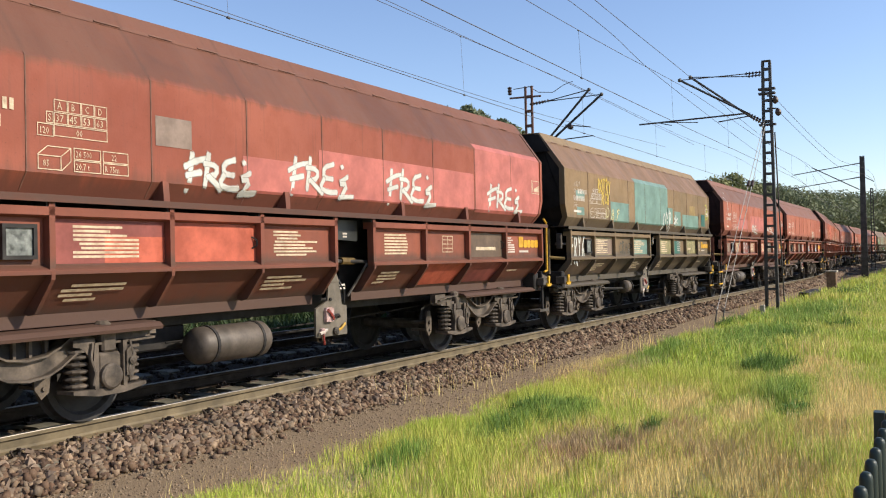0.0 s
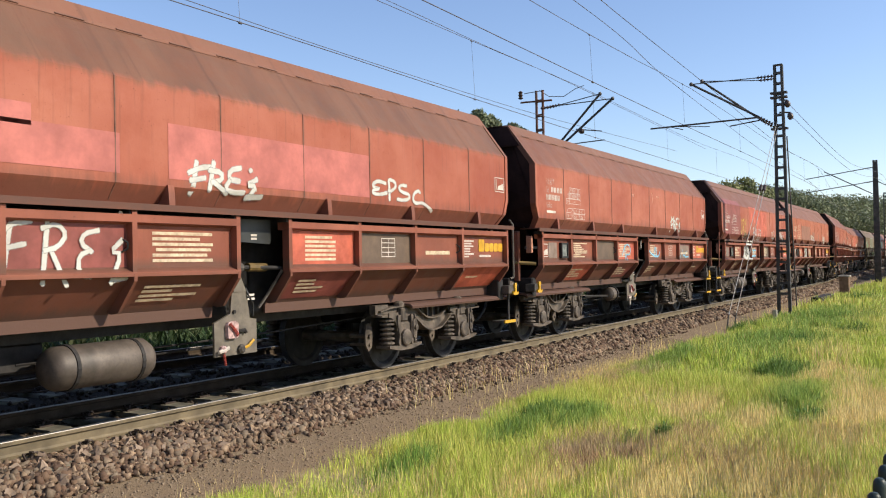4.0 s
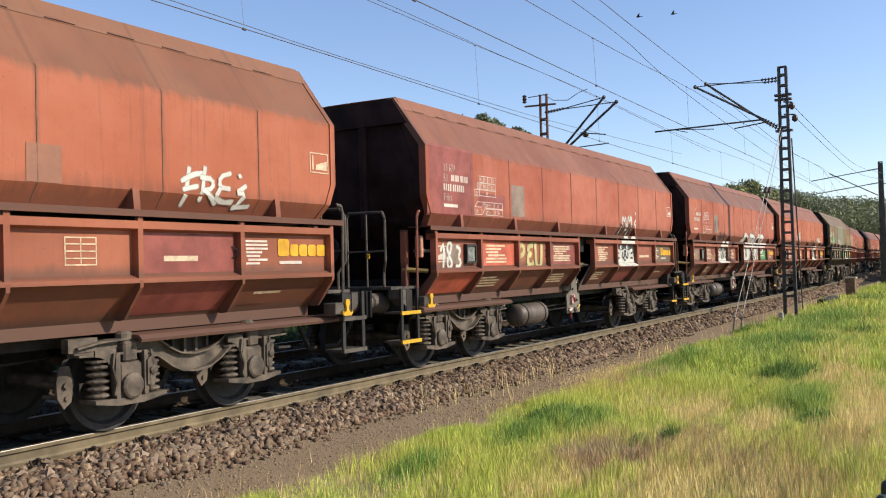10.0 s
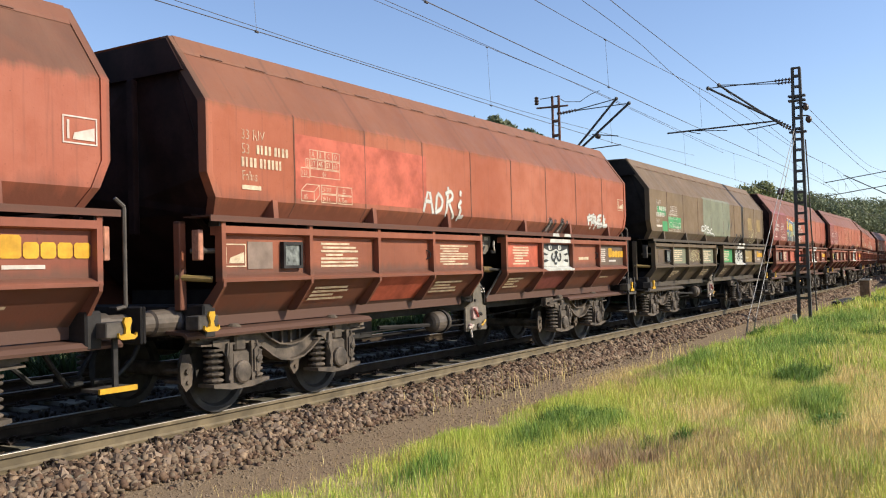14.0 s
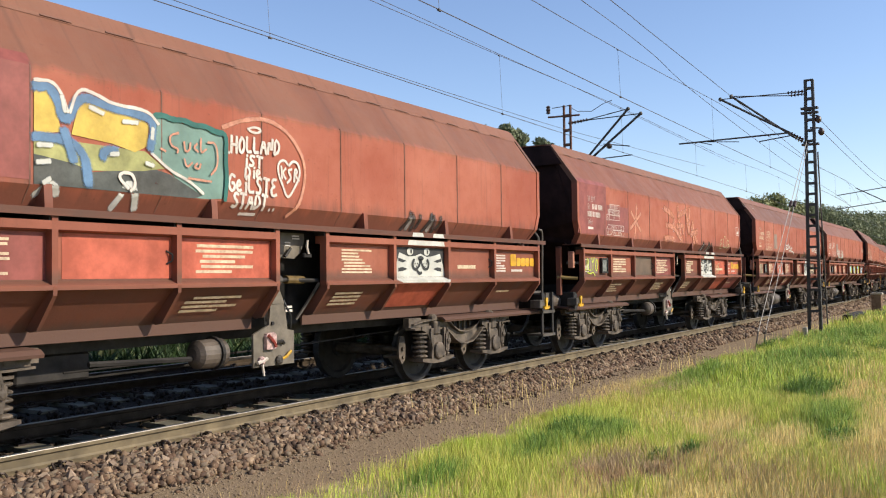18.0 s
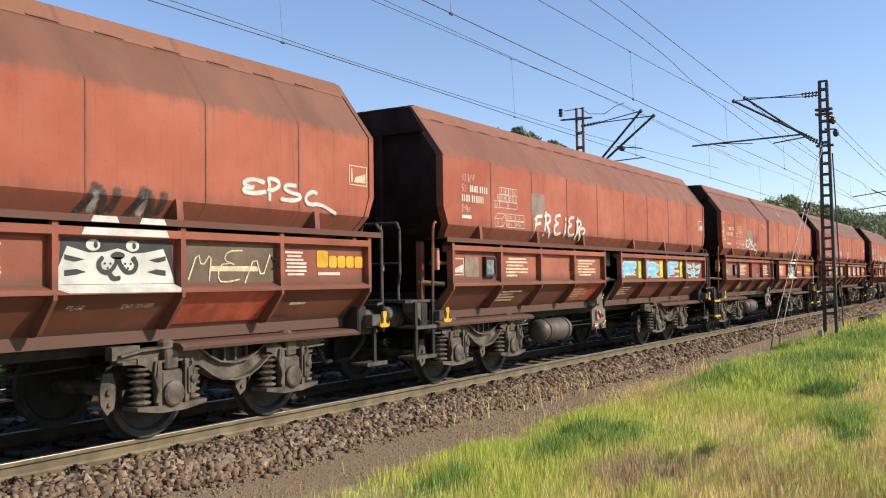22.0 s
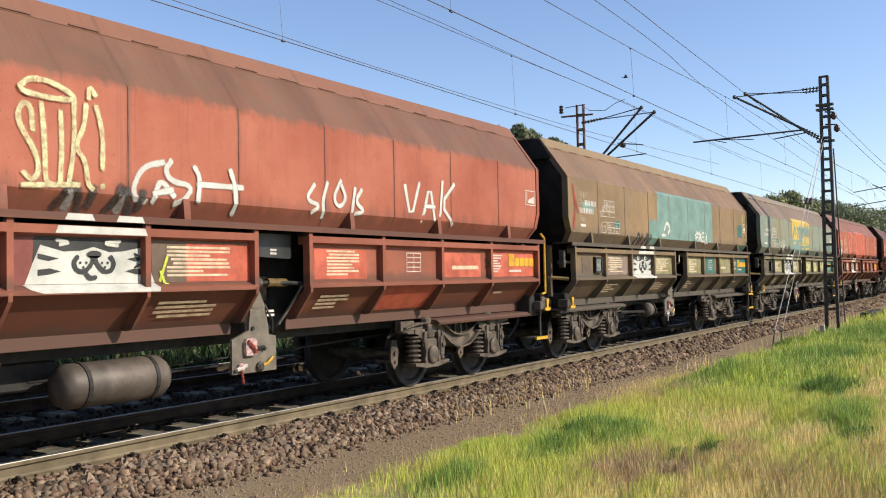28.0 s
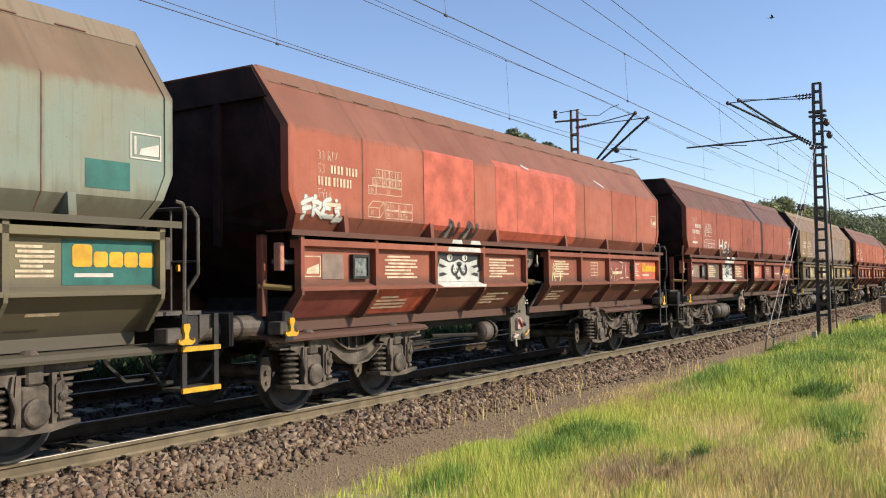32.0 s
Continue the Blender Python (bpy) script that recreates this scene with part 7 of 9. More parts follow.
def brake_sign(w, u, z, material, back=None, y=-SIDE - 0.0075):
    if back:
        patch(w, u - 0.06, u + 0.42, z - 0.05, z + 0.30, back, name="sign_field")
    bm = bmesh.new()
    outline_box(bm, u, u + 0.36, z, z + 0.25, 0.014, y)
    bm.faces.new([bm.verts.new(q) for q in ((u + 0.10 - HALF, y, z + 0.04), (u + 0.33 - HALF, y, z + 0.04), (u + 0.33 - HALF, y, z + 0.16), (u + 0.12 - HALF, y, z + 0.10))])
    bm.faces.new([bm.verts.new(q) for q in ((u + 0.045 - HALF, y, z + 0.04), (u + 0.07 - HALF, y, z + 0.04), (u + 0.07 - HALF, y, z + 0.21), (u + 0.045 - HALF, y, z + 0.21))])
    return part("unloading_sign", bm, material, w, "stencilled tipping angle sign")


PANEL = -1.385 - 0.006


def logo_bar(w, u, z, material, field=None, faded=False):
    """The owner's mark as plain rounded blocks in its colour."""
    if field:
        patch(w, u - 0.10, u + 1.02, z - 0.16, z + 0.26, field, y=-1.385, name="mark_field")
    bm = bmesh.new()
    x = u
    for i, (wd, hh) in enumerate(((0.20, 0.20), (0.15, 0.14), (0.15, 0.14), (0.15, 0.14), (0.17, 0.14))):
        c = 0.022
        p = [(x + c, z), (x + wd - c, z), (x + wd, z + c), (x + wd, z + hh - c), (x + wd - c, z + hh), (x + c, z + hh), (x, z + hh - c), (x, z + c)]
        bm.faces.new([bm.verts.new((a - HALF, PANEL - 0.003, b)) for a, b in p])
        x += wd + 0.014
    part("owner_mark", bm, material, w, "yellow owner mark on the last panel")
    bm = bmesh.new()
    bm.faces.new([bm.verts.new((a - HALF, PANEL - 0.003, b)) for a, b in ((u + 0.02, z - 0.09), (u + 0.42, z - 0.09), (u + 0.42, z - 0.055), (u + 0.02, z - 0.055))])
    part("owner_line", bm, PALE, w)


def flat_shape(w, name, faces, material, y, label=""):
    """Flat painted shapes given as (u, z) outlines at one depth."""
    bm = bmesh.new()
    for k, p in enumerate(faces):
        bm.faces.new([bm.verts.new((a - HALF, y, b)) for a, b in p])
    return part(name, bm, material, w, label)


def disc(u, z, ru, rz, n=14):
    return [(u + ru * math.cos(6.2832 * i / n), z + rz * math.sin(6.2832 * i / n)) for i in range(n)]


def cat_face(w, u, z=1.50, size=1.0, mood=0):
    """A sprayed cat mask that fills a flap panel, its ledge, the rails above and the foot of the hopper."""
    a = u - 0.06
    def at(f):
        return a + 1.36 * f
    y = PANEL - 0.002
    flat_shape(w, "black_field", [[(at(0.06), 1.62), (at(0.97), 1.62), (at(0.96), 1.962), (at(0.08), 1.962)]], BLACKP, PANEL + 0.0015)
    flat_shape(w, "white_face", [[(at(0.015), 1.556), (at(0.985), 1.556), (at(0.93), 1.74), (at(0.88), 1.885), (at(0.72), 1.845), (at(0.62), 1.835), (at(0.50), 1.880), (at(0.40), 1.845), (at(0.28), 1.835), (at(0.12), 1.890), (at(0.07), 1.74)]], WHITE, y, "sprayed white cat face")
    bm = bmesh.new()
    bm.faces.new([bm.verts.new((q - HALF, yy, zz)) for q, yy, zz in ((at(0.0), -1.376, 1.558), (at(0.985), -1.376, 1.558), (at(0.99), -1.4785, 1.509), (at(0.02), -1.4785, 1.509))])
    bm.faces.new([bm.verts.new((q - HALF, -1.4785, zz)) for q, zz in ((at(0.02), 1.509), (at(0.99), 1.509), (at(0.985), 1.472), (at(0.10), 1.478))])
    part("white_chin", bm, WHITE, w)
    # muzzle, nose and whiskers
    m = at(0.50)
    k = [f"{m},1.80 {m-.03},1.72 {m-.10},1.655 {m-.18},1.67 {m-.21},1.74 {m-.17},1.79", f"{m},1.80 {m+.03},1.72 {m+.10},1.655 {m+.18},1.67 {m+.21},1.74 {m+.17},1.79", f"{m-.09},1.65 {m-.05},1.60 {m+.01},1.61"]
    scribble(w, k, BLACKP, 0.030, PANEL - 0.006, "black muzzle lines")
    flat_shape(w, "nose", [disc(m, 1.815, 0.075, 0.035, 10), [(m - 0.06, 1.80), (m + 0.06, 1.80), (m, 1.755)]], BLACKP, PANEL - 0.011, "black heart-shaped nose")
    flat_shape(w, "whisker_dot", [disc(m + q * 0.11 + e, 1.725 + f, 0.013, 0.013, 6) for q in (-1, 1) for e, f in ((-0.03, 0.015), (0.03, 0.015), (0.0, -0.025))], BLACKP, PANEL - 0.008)
    hair = []
    for q, e in ((-1, 0.10), (1, 0.90)):
        for zz, dz, far, thick in ((1.775, 0.020, 0.20, 0.022), (1.665, -0.012, 0.22, 0.026)):
            o = at(e)
            tip = o - q * far
            hair.append([(o, zz + dz - thick), (o - q * 0.5 * far, zz - thick), (tip, zz), (o - q * 0.5 * far, zz + thick), (o, zz + dz + thick)][::q])
    tagged(flat_shape(w, "whisker", hair, BLACKP, PANEL - 0.005), kind="stuff")
    if mood == 0:
        flat_shape(w, "white_eye", [disc(at(0.31), 1.905, 0.075, 0.052), disc(at(0.62), 1.905, 0.075, 0.052)], WHITE, PANEL - 0.0045, "white round eyes")
        flat_shape(w, "pupil", [disc(at(0.31) + 0.025, 1.905, 0.022, 0.030, 10), disc(at(0.62) + 0.015, 1.905, 0.022, 0.030, 10)], BLACKP, PANEL - 0.007)
    else:
        scribble(w, [f"{at(.23)},1.935 {at(.33)},1.915 {at(.25)},1.895", f"{at(.70)},1.935 {at(.55)},1.915 {at(.68)},1.895"], WHITE, 0.030, PANEL - 0.008, "narrowed white eyes")
    bm = bmesh.new()
    for p, q, zz, hh, yy in ((at(0.20), at(0.87), 1.990, 0.066, -1.4735), (at(0.25), at(0.44), 2.104, 0.056, -1.5035), (at(0.63), at(0.83), 2.104, 0.056, -1.5035)):
        bm.faces.new([bm.verts.new(e) for e in ((p - 0.02 - HALF, yy, zz), (q + 0.02 - HALF, yy, zz), (q - 0.01 - HALF, yy, zz + hh), (p + 0.01 - HALF, yy, zz + hh))])
    part("white_overspray", bm, WHITE, w)
    ears, tufts = [], []
    for e in (0.25, 0.64):
        x = at(e)
        ears += [f"{x-.02},2.20 {x+.06},2.34 {x+.10},2.44", f"{x+.23},2.20 {x+.19},2.34 {x+.14},2.42", f"{x+.31},2.24 {x+.33},2.36 {x+.33},2.41"]
        tufts += [f"{x+.10},2.22 {x+.12},2.32 {x+.12},2.38"]
    scribble(w, ears, EARP, 0.075, -0.002, "dark sprayed ears")
    scribble(w, tufts, EARGREY, 0.085, -0.001, "pale inner ears")


def txt_ink(style):
    return CREAM if style in ("olive", "teal", "umber") else PALE


def common_marks(w, rng, style, logo_field=None, ink=None, faint=False, logo=True, plate=True, sign=True, grid=True):
    """What every wagon carries: numbers, tables, warning texts on the flaps, a glazed card holder and the owner mark."""
    ink = ink or (CREAM if faint else PALE)
    k = rng.randrange(1000)
    stencil(w, "33 RIV", 0.52, 3.02, 0.17, ink)
    stencil(w, "53", 0.52, 2.86, 0.17, ink)
    number_bars(w, 0.76, 2.875, 0.10, 8, ink)
    number_bars(w, 0.52, 2.72, 0.105, 10, ink)
    stencil(w, "Falns", 0.52, 2.57, 0.155, ink)
    bars(w, 0.52, 0.95, 2.46, 2.53, 1, ink, -SIDE - 0.0075, k + 2)
    loading_grid(w, 1.50, 2.62 + 0.02 * rng.random(), ink)
    data_boxes(w, 1.50, 2.39, ink)
    if style in ("red", "orange", "brown"):
        brake_sign(w, 0.215, 1.625, ink, y=PANEL)
    if logo:
        bars(w, 10.92, 11.28, 1.62, 1.91, 7, txt_ink(style), PANEL, k + 7)
    bars(w, 11.05, 11.55, 1.29, 1.33, 1, CREAM, -1.335 - 0.012, k + 9, lean=0.96)
    if sign:
        brake_sign(w, 12.05, 2.74, ink)
    txt = CREAM
    # flaps that were painted over at some time
    panels = [(a + 0.035, b - 0.035) for row in POSTS for a, b in zip(row, row[1:])]
    light = (OLIVEP, OLIVEP, OLIVEP) if style in ("olive", "teal") else (BROWNP, OCHRE, BROWNP) if style == "umber" else (MAROON, BRIGHTR, BROWNP)
    for i, q in enumerate((1, 3, 4, 6) if style in ("olive", "teal") else rng.sample(range(1, 8), 3)):
        patch(w, panels[q][0], panels[q][1], 1.558, 1.960, light[i % 3], y=-1.385, d=-0.0015, name="repainted_panel")
    for i, q in enumerate(rng.sample(range(8), 2)):
        a, b = panels[q]
        bm = bmesh.new()
        bm.faces.new([bm.verts.new((x - HALF, y, z)) for x, y, z in ((a, -1.112, 1.145), (b, -1.112, 1.145), (b, -1.420, 1.466), (a, -1.420, 1.466))])
        part("repainted_slope", bm, (MAROON, BRIGHTR)[i] if style in ("red", "orange", "brown") else BROWNP, w)
    for (u0, u1) in ((1.86, 2.62), (4.62, 5.45), (6.98, 7.60)):
        bars(w, u0, u1, 1.59 + 0.02 * rng.random(), 1.915, rng.choice((6, 7, 8)), txt, PANEL, rng.randrange(999))
        bars(w, u0 - 0.05, u1 - 0.1, 1.20, 1.38, 4, txt, -1.335 - 0.012, rng.randrange(999), lean=0.96)
    bars(w, 9.75, 10.5, 1.66, 1.74, 1, txt, PANEL, rng.randrange(999))
    if grid:
        bm = bmesh.new()
        outline_box(bm, 8.62, 8.96, 1.64, 1.90, 0.012, PANEL)
        for i in range(1, 4):
            outline_box(bm, 8.62, 8.96, 1.64 + i * 0.065 - 0.006, 1.64 + i * 0.065 + 0.006, 0.006, PANEL)
        outline_box(bm, 8.785, 8.795, 1.65, 1.89, 0.005, PANEL)
        part("test_table", bm, ink, w, "stencilled inspection grid")
    if logo:
        logo_bar(w, 11.45, 1.72, LOGO, logo_field)
    if plate:
        bm = block(bmesh.new(), 0.60 - HALF, 1.00 - HALF, -1.393, -1.3855, 1.60, 1.90)
        part("card_plate", bm, GREYP if style not in ("olive", "teal", "umber") else BROWNP, w, "painted chalk board field")
    fr = part("card_holder", rim_box(1.13, 1.46, 1.60, 1.905), DARK, w, "black framed card holder with clear pane")
    part("pane", block(bmesh.new(), 1.165 - HALF, 1.425 - HALF, -1.425, -1.42, 1.635, 1.87), PANE, fr, "scratched clear pane")


def rim_box(u0, u1, z0, z1):
    bm = bmesh.new()
    a, b = u0 - HALF, u1 - HALF
    t = 0.035
    for q in ((a, b, z0, z0 + t), (a, b, z1 - t, z1), (a, a + t, z0 + t, z1 - t), (b - t, b, z0 + t, z1 - t)):
        block(bm, q[0], q[1], -1.445, -1.387, q[2], q[3])
    block(bm, a + t, b - t, -1.41, -1.387, z0 + t, z1 - t)
    return bm


# ---- the train ----
def run(t):
    """How far the train has gone along the track at t."""
    q = (t - 16.0) / 16.0
    return ((((0.425188 * q + 0.012779) * q - 1.044213) * q + 6.037717) * q + 133.244125) * q - 25.051949


FIRST = 7.05       # where the leading buffers of wagon 0 stand when run() is 0

SLACK = {-10: -0.03, -8: -0.03, -7: -0.03, -6: -0.06, 1: -0.03, 2: -0.055, 3: -0.095, 5: 0.03}   # play in the couplings

STYLE = {-12: "red", -11: "brown", -10: "olive", -9: "red", -8: "red", -7: "red", -6: "orange", -5: "red", -4: "red", -3: "orange", -2: "umber", -1: "red", 0: "red", 1: "red", 2: "red", 3: "red", 4: "red", 5: "red", 6: "olive", 7: "teal", 8: "red", 9: "brown", 10: "olive", 11: "red", 12: "red", 13: "brown"}
TANKS = {-11, -9, -7, -5, -4, 1, 2, 3, 4, 5, 9, 10, 11, 12}   # wagons that run platform first, with the large reservoir
STEPS = {3, -10, -9, -8, -7, -5, -4, 4, 5, 6, 7, 11}
PROTO = {}
WAGONS = {}
for k in sorted(STYLE):
    key = (STYLE[k], k in TANKS, k in STEPS, k in (-11, 3, 5))
    if key not in PROTO:
        PROTO[key] = WAGONS[k] = build_wagon(*key)
    else:
        WAGONS[k] = copy_thing(PROTO[key], Matrix.Identity(4))
for k, w in WAGONS.items():
    tagged(w, {"red": "weathered red bogie hopper wagon with sprayed graffiti", "orange": "weathered orange-red bogie hopper wagon with sprayed graffiti", "brown": "dull red-brown bogie hopper wagon with graffiti", "umber": "dark umber-brown bogie hopper wagon with green touch-up paint", "olive": "olive-brown bogie hopper wagon with teal touch-ups", "teal": "olive and faded teal bogie hopper wagon"}[STYLE[k]], "freight wagon", "wagons of the train")
    common_marks(w, random.Random(k + 50), STYLE[k], {6: DKGREEN, 7: DKGREEN, -7: BRIGHTR}.get(k), CREAM if k in (-11, -6, 1, 3, 8, -3) else PALE, logo=k != 2, sign=k not in (-2, -1, 3), grid=k not in (-5, -4, -3, -2, -1, 0, 1, 2, 3, 4, 7))

patch(WAGONS[-11], 9.74, 12.41, 2.31, 3.46, PINKP, d=0.0, label="pink touch-up field")
patch(WAGONS[-11], 5.50, 9.70, 2.34, 2.94, PINKP, d=0.0)
patch(WAGONS[-11], 2.84, 3.33, 2.73, 3.03, GREYP, d=0.001)
patch(WAGONS[-11], 4.11, 5.45, 2.33, 2.74, PINKP, d=0.0)
patch(WAGONS[-11], 3.06, 4.34, 1.56, 1.96, BRIGHTR, y=-1.385, d=0.0)
patch(WAGONS[-11], 2.21, 2.96, 1.56, 1.81, BRIGHTR, y=-1.385, d=0.0)
tag(WAGONS[-11], "frei", 3.18, 2.27, 0.45, 1.12, WHITE, 0.063, seed=6)
tag(WAGONS[-11], "frei", 4.85, 2.32, 0.51, 1.35, WHITE, 0.063, seed=7)
tag(WAGONS[-11], "frei", 6.99, 2.3, 0.55, 1.40, WHITE, 0.063, seed=8)
tag(WAGONS[-11], "frei", 10.14, 2.32, 0.51, 1.42, WHITE, 0.063, seed=9)
patch(WAGONS[-10], 0.70, 1.14, 2.42, 2.59, TEALP, d=0.0, label="teal touch-up field")
patch(WAGONS[-10], 2.87, 4.23, 2.33, 2.80, TEALP, d=0.0, label="teal touch-up field")
patch(WAGONS[-10], 4.71, 7.70, 2.33, 3.48, TEALP, d=0.0, label="teal touch-up field")
patch(WAGONS[-10], 8.36, 9.05, 2.37, 2.77, TEALP, d=0.0, label="teal touch-up field")
patch(WAGONS[-10], 9.25, 11.13, 2.30, 2.71, TEALP, d=0.0, label="teal touch-up field")
patch(WAGONS[-10], 7.64, 8.19, 2.40, 2.85, TEALP, d=0.0, label="teal touch-up field")
patch(WAGONS[-10], 0.66, 1.17, 2.77, 2.94, TEALP, d=0.0)
patch(WAGONS[-10], 10.06, 10.77, 2.71, 3.00, OCHRE, d=0.0)
spray(WAGONS[-10], "ROTRY", 2.02, 2.98, 0.30, GOLDP, 0.04, step=0.58, seed=18)
spray(WAGONS[-10], "RCB", 2.25, 2.73, 0.24, GOLDP, 0.04, step=0.74, seed=19)
spray(WAGONS[-10], "FRY6", 0.31, 1.47, 0.50, WHITE, 0.045, step=0.40, y=PANEL - 0.004, seed=20)
spray(WAGONS[-10], "DYR", 7.22, 2.25, 0.41, WHITE, 0.05, step=0.63, seed=21)
spray(WAGONS[-10], "*", 8.29, 2.34, 0.35, WHITE, 0.05, step=1.51, seed=22)
spray(WAGONS[-10], ".D.B.F", 2.40, 2.38, 0.24, CREAMSP, 0.045, step=0.95, seed=23)
spray(WAGONS[-10], "CRAL", 3.45, 1.60, 0.27, SLATE, 0.022, step=0.80, y=PANEL - 0.004, seed=24)
spray(WAGONS[-10], "STC", 9.62, 1.58, 0.33, CREAMSP, 0.02, step=1.12, y=PANEL - 0.004, seed=25)
patch(WAGONS[-10], 8.01, 8.91, 1.56, 1.92, DKGREEN, y=-1.385, d=0.0)
patch(WAGONS[-10], 1.73, 2.99, 1.57, 1.92, GREYP, y=-1.385, d=0.0)
patch(WAGONS[-10], 4.56, 5.74, 1.56, 1.93, TEALP, y=-1.385, d=0.0)
patch(WAGONS[-10], 11.47, 11.98, 2.41, 2.78, DKGREEN, d=0.0)
scribble(WAGONS[-10], ['12.07,3.09 12.18,3.12 12.13,3.07', '12.24,3.08 12.22,2.81 12.30,2.91', '12.06,2.86 12.07,2.59 12.17,2.69 12.23,2.62 12.34,2.74'], LIME, 0.03, label="sprayed graffiti line", seed=30)
patch(WAGONS[-9], 2.37, 4.23, 2.45, 2.83, PINKP, d=0.0)
patch(WAGONS[-9], 4.83, 8.34, 2.44, 3.00, PINKP, d=0.0)
patch(WAGONS[-9], 2.81, 3.30, 2.79, 2.98, PINKP, d=0.0)
tag(WAGONS[-9], "frei", 5.05, 2.28, 0.39, 1.16, WHITE, 0.057, seed=34)
tag(WAGONS[-9], "epsc", 8.38, 2.31, 0.41, 1.60, WHITE, 0.046, seed=35)
spray(WAGONS[-9], "FREI", 3.02, 1.49, 0.47, WHITE, 0.04, step=0.74, y=PANEL - 0.004, seed=36)
scribble(WAGONS[-9], ['0.51,3.45 0.62,3.57 0.70,3.33 0.76,3.09', '1.20,3.70 1.34,3.75'], WHITE, 0.03, label="sprayed graffiti line", seed=37)
patch(WAGONS[-9], 1.14, 1.50, 1.63, 1.92, PALE, y=-1.385, d=0.0)
tag(WAGONS[-8], "frei", 8.77, 2.26, 0.45, 0.98, WHITE, 0.057, seed=39)
scribble(WAGONS[-8], ['4.82,1.64 5.04,1.88 5.26,1.91 5.46,1.79 5.31,1.64 5.09,1.69 5.17,1.54 5.22,1.49', '4.99,1.88 5.06,1.54'], BLUEP, 0.03, PANEL - 0.005, label="sprayed graffiti line", seed=40)
scribble(WAGONS[-8], ['6.84,1.79 7.16,1.64 7.67,1.60 7.76,1.73', '7.24,1.64 7.42,1.91 7.49,1.61'], BLUEP, 0.04, PANEL - 0.005, label="sprayed graffiti line", seed=41)
scribble(WAGONS[-8], ['9.49,1.62 9.59,1.80 9.74,1.59', '9.94,1.80 10.06,1.57 10.36,1.76', '10.19,1.59 10.55,1.60'], BLUEP, 0.03, PANEL - 0.005, label="sprayed graffiti line", seed=42)
patch(WAGONS[-8], 9.44, 10.64, 1.56, 1.92, GREYP, y=-1.385, d=0.0)
scribble(WAGONS[-8], ['5.60,3.10 5.77,3.11', '7.18,3.23 7.24,3.00', '7.55,3.16 7.76,3.15'], SALMON, 0.05, label="sprayed graffiti line", seed=44)
patch(WAGONS[-8], 10.80, 12.02, 1.56, 1.92, BRIGHTR, y=-1.385, d=0.0)
patch(WAGONS[-7], 0.44, 2.89, 2.29, 3.54, MAROON, d=0.0, label="maroon touch-up field")
patch(WAGONS[-7], 4.31, 5.65, 2.83, 3.42, BRIGHTR, d=0.0)
patch(WAGONS[-7], 5.62, 7.66, 2.33, 3.33, BRIGHTR, d=0.0)
spray(WAGONS[-7], "JRY", 2.87, 2.38, 0.55, GOLDP, 0.045, step=0.63, slant=0.0, wild=0.03, seed=49)
spray(WAGONS[-7], "FREIER", 4.96, 2.19, 0.44, WHITE, 0.035, step=0.61, seed=50)
spray(WAGONS[-7], "TEI", 8.64, 2.31, 0.27, WHITE, 0.04, step=1.01, seed=51)
tag(WAGONS[-7], "frei", 10.30, 2.28, 0.34, 1.15, WHITE, 0.042, seed=52)
cat_face(WAGONS[-7], 3.16, mood=0)
scribble(WAGONS[-7], ['4.65,1.59 5.41,1.61', '4.99,1.80 5.15,1.55', '4.83,1.82 5.42,1.81'], BLUEP, 0.05, PANEL - 0.005, label="sprayed graffiti line", seed=54)
spray(WAGONS[-6], "183", 0.26, 1.54, 0.42, WHITE, 0.055, step=0.81, wild=0.15, y=PANEL - 0.004, seed=55)
spray(WAGONS[-6], "PEUE", 3.08, 1.52, 0.42, WHITE, 0.075, step=0.77, slant=0.0, y=PANEL - 0.004, seed=56)
tag(WAGONS[-6], "epsc", 5.56, 2.27, 0.37, 1.45, WHITE, 0.046, seed=57)
tag(WAGONS[-6], "frei", 9.95, 2.22, 0.44, 1.05, WHITE, 0.05, seed=58)
spray(WAGONS[-6], "STAN", 2.26, 1.54, 0.24, CREAMSP, 0.02, step=0.72, y=PANEL - 0.004, seed=59)
spray(WAGONS[-6], "REX", 4.68, 1.54, 0.23, CREAMSP, 0.03, step=1.42, y=PANEL - 0.004, seed=60)
patch(WAGONS[-6], 2.79, 5.45, 2.365, 3.05, DULLRED, d=0.001, label="dull brown-red touch-up field")
patch(WAGONS[-6], 6.30, 7.05, 2.365, 2.80, DULLRED, d=0.001)
patch(WAGONS[-6], 8.25, 8.60, 2.365, 2.70, DULLRED, d=0.001)
scribble(WAGONS[-6], ['1.75,3.44 1.82,3.37', '7.1,3.30 7.13,3.29', '7.4,3.22 7.43,3.2', '7.7,3.45 7.73,3.43'], WHITE, 0.02, label="sprayed graffiti line", seed=62)
patch(WAGONS[-5], 0.03, 1.47, 2.33, 3.41, MAROON, d=0.0)
patch(WAGONS[-5], 2.86, 3.37, 2.41, 2.96, GREYP, d=0.0)
spray(WAGONS[-5], "183", 0.36, 1.52, 0.40, WHITE, 0.05, step=0.75, wild=0.15, y=PANEL - 0.004, seed=66)
spray(WAGONS[-5], "PEU", 3.09, 1.52, 0.40, CREAMFILL, 0.1, step=0.92, slant=0.0, y=PANEL - 0.004, seed=67)
cat_face(WAGONS[-5], 8.09, mood=0)
spray(WAGONS[-5], "MMI", 8.53, 2.30, 0.36, WHITE, 0.05, step=1.04, seed=69)
patch(WAGONS[-5], 1.62, 2.60, 2.53, 2.75, MAROON, d=0.0)
patch(WAGONS[-4], 2.87, 3.38, 2.42, 2.98, GREYP, d=0.0)
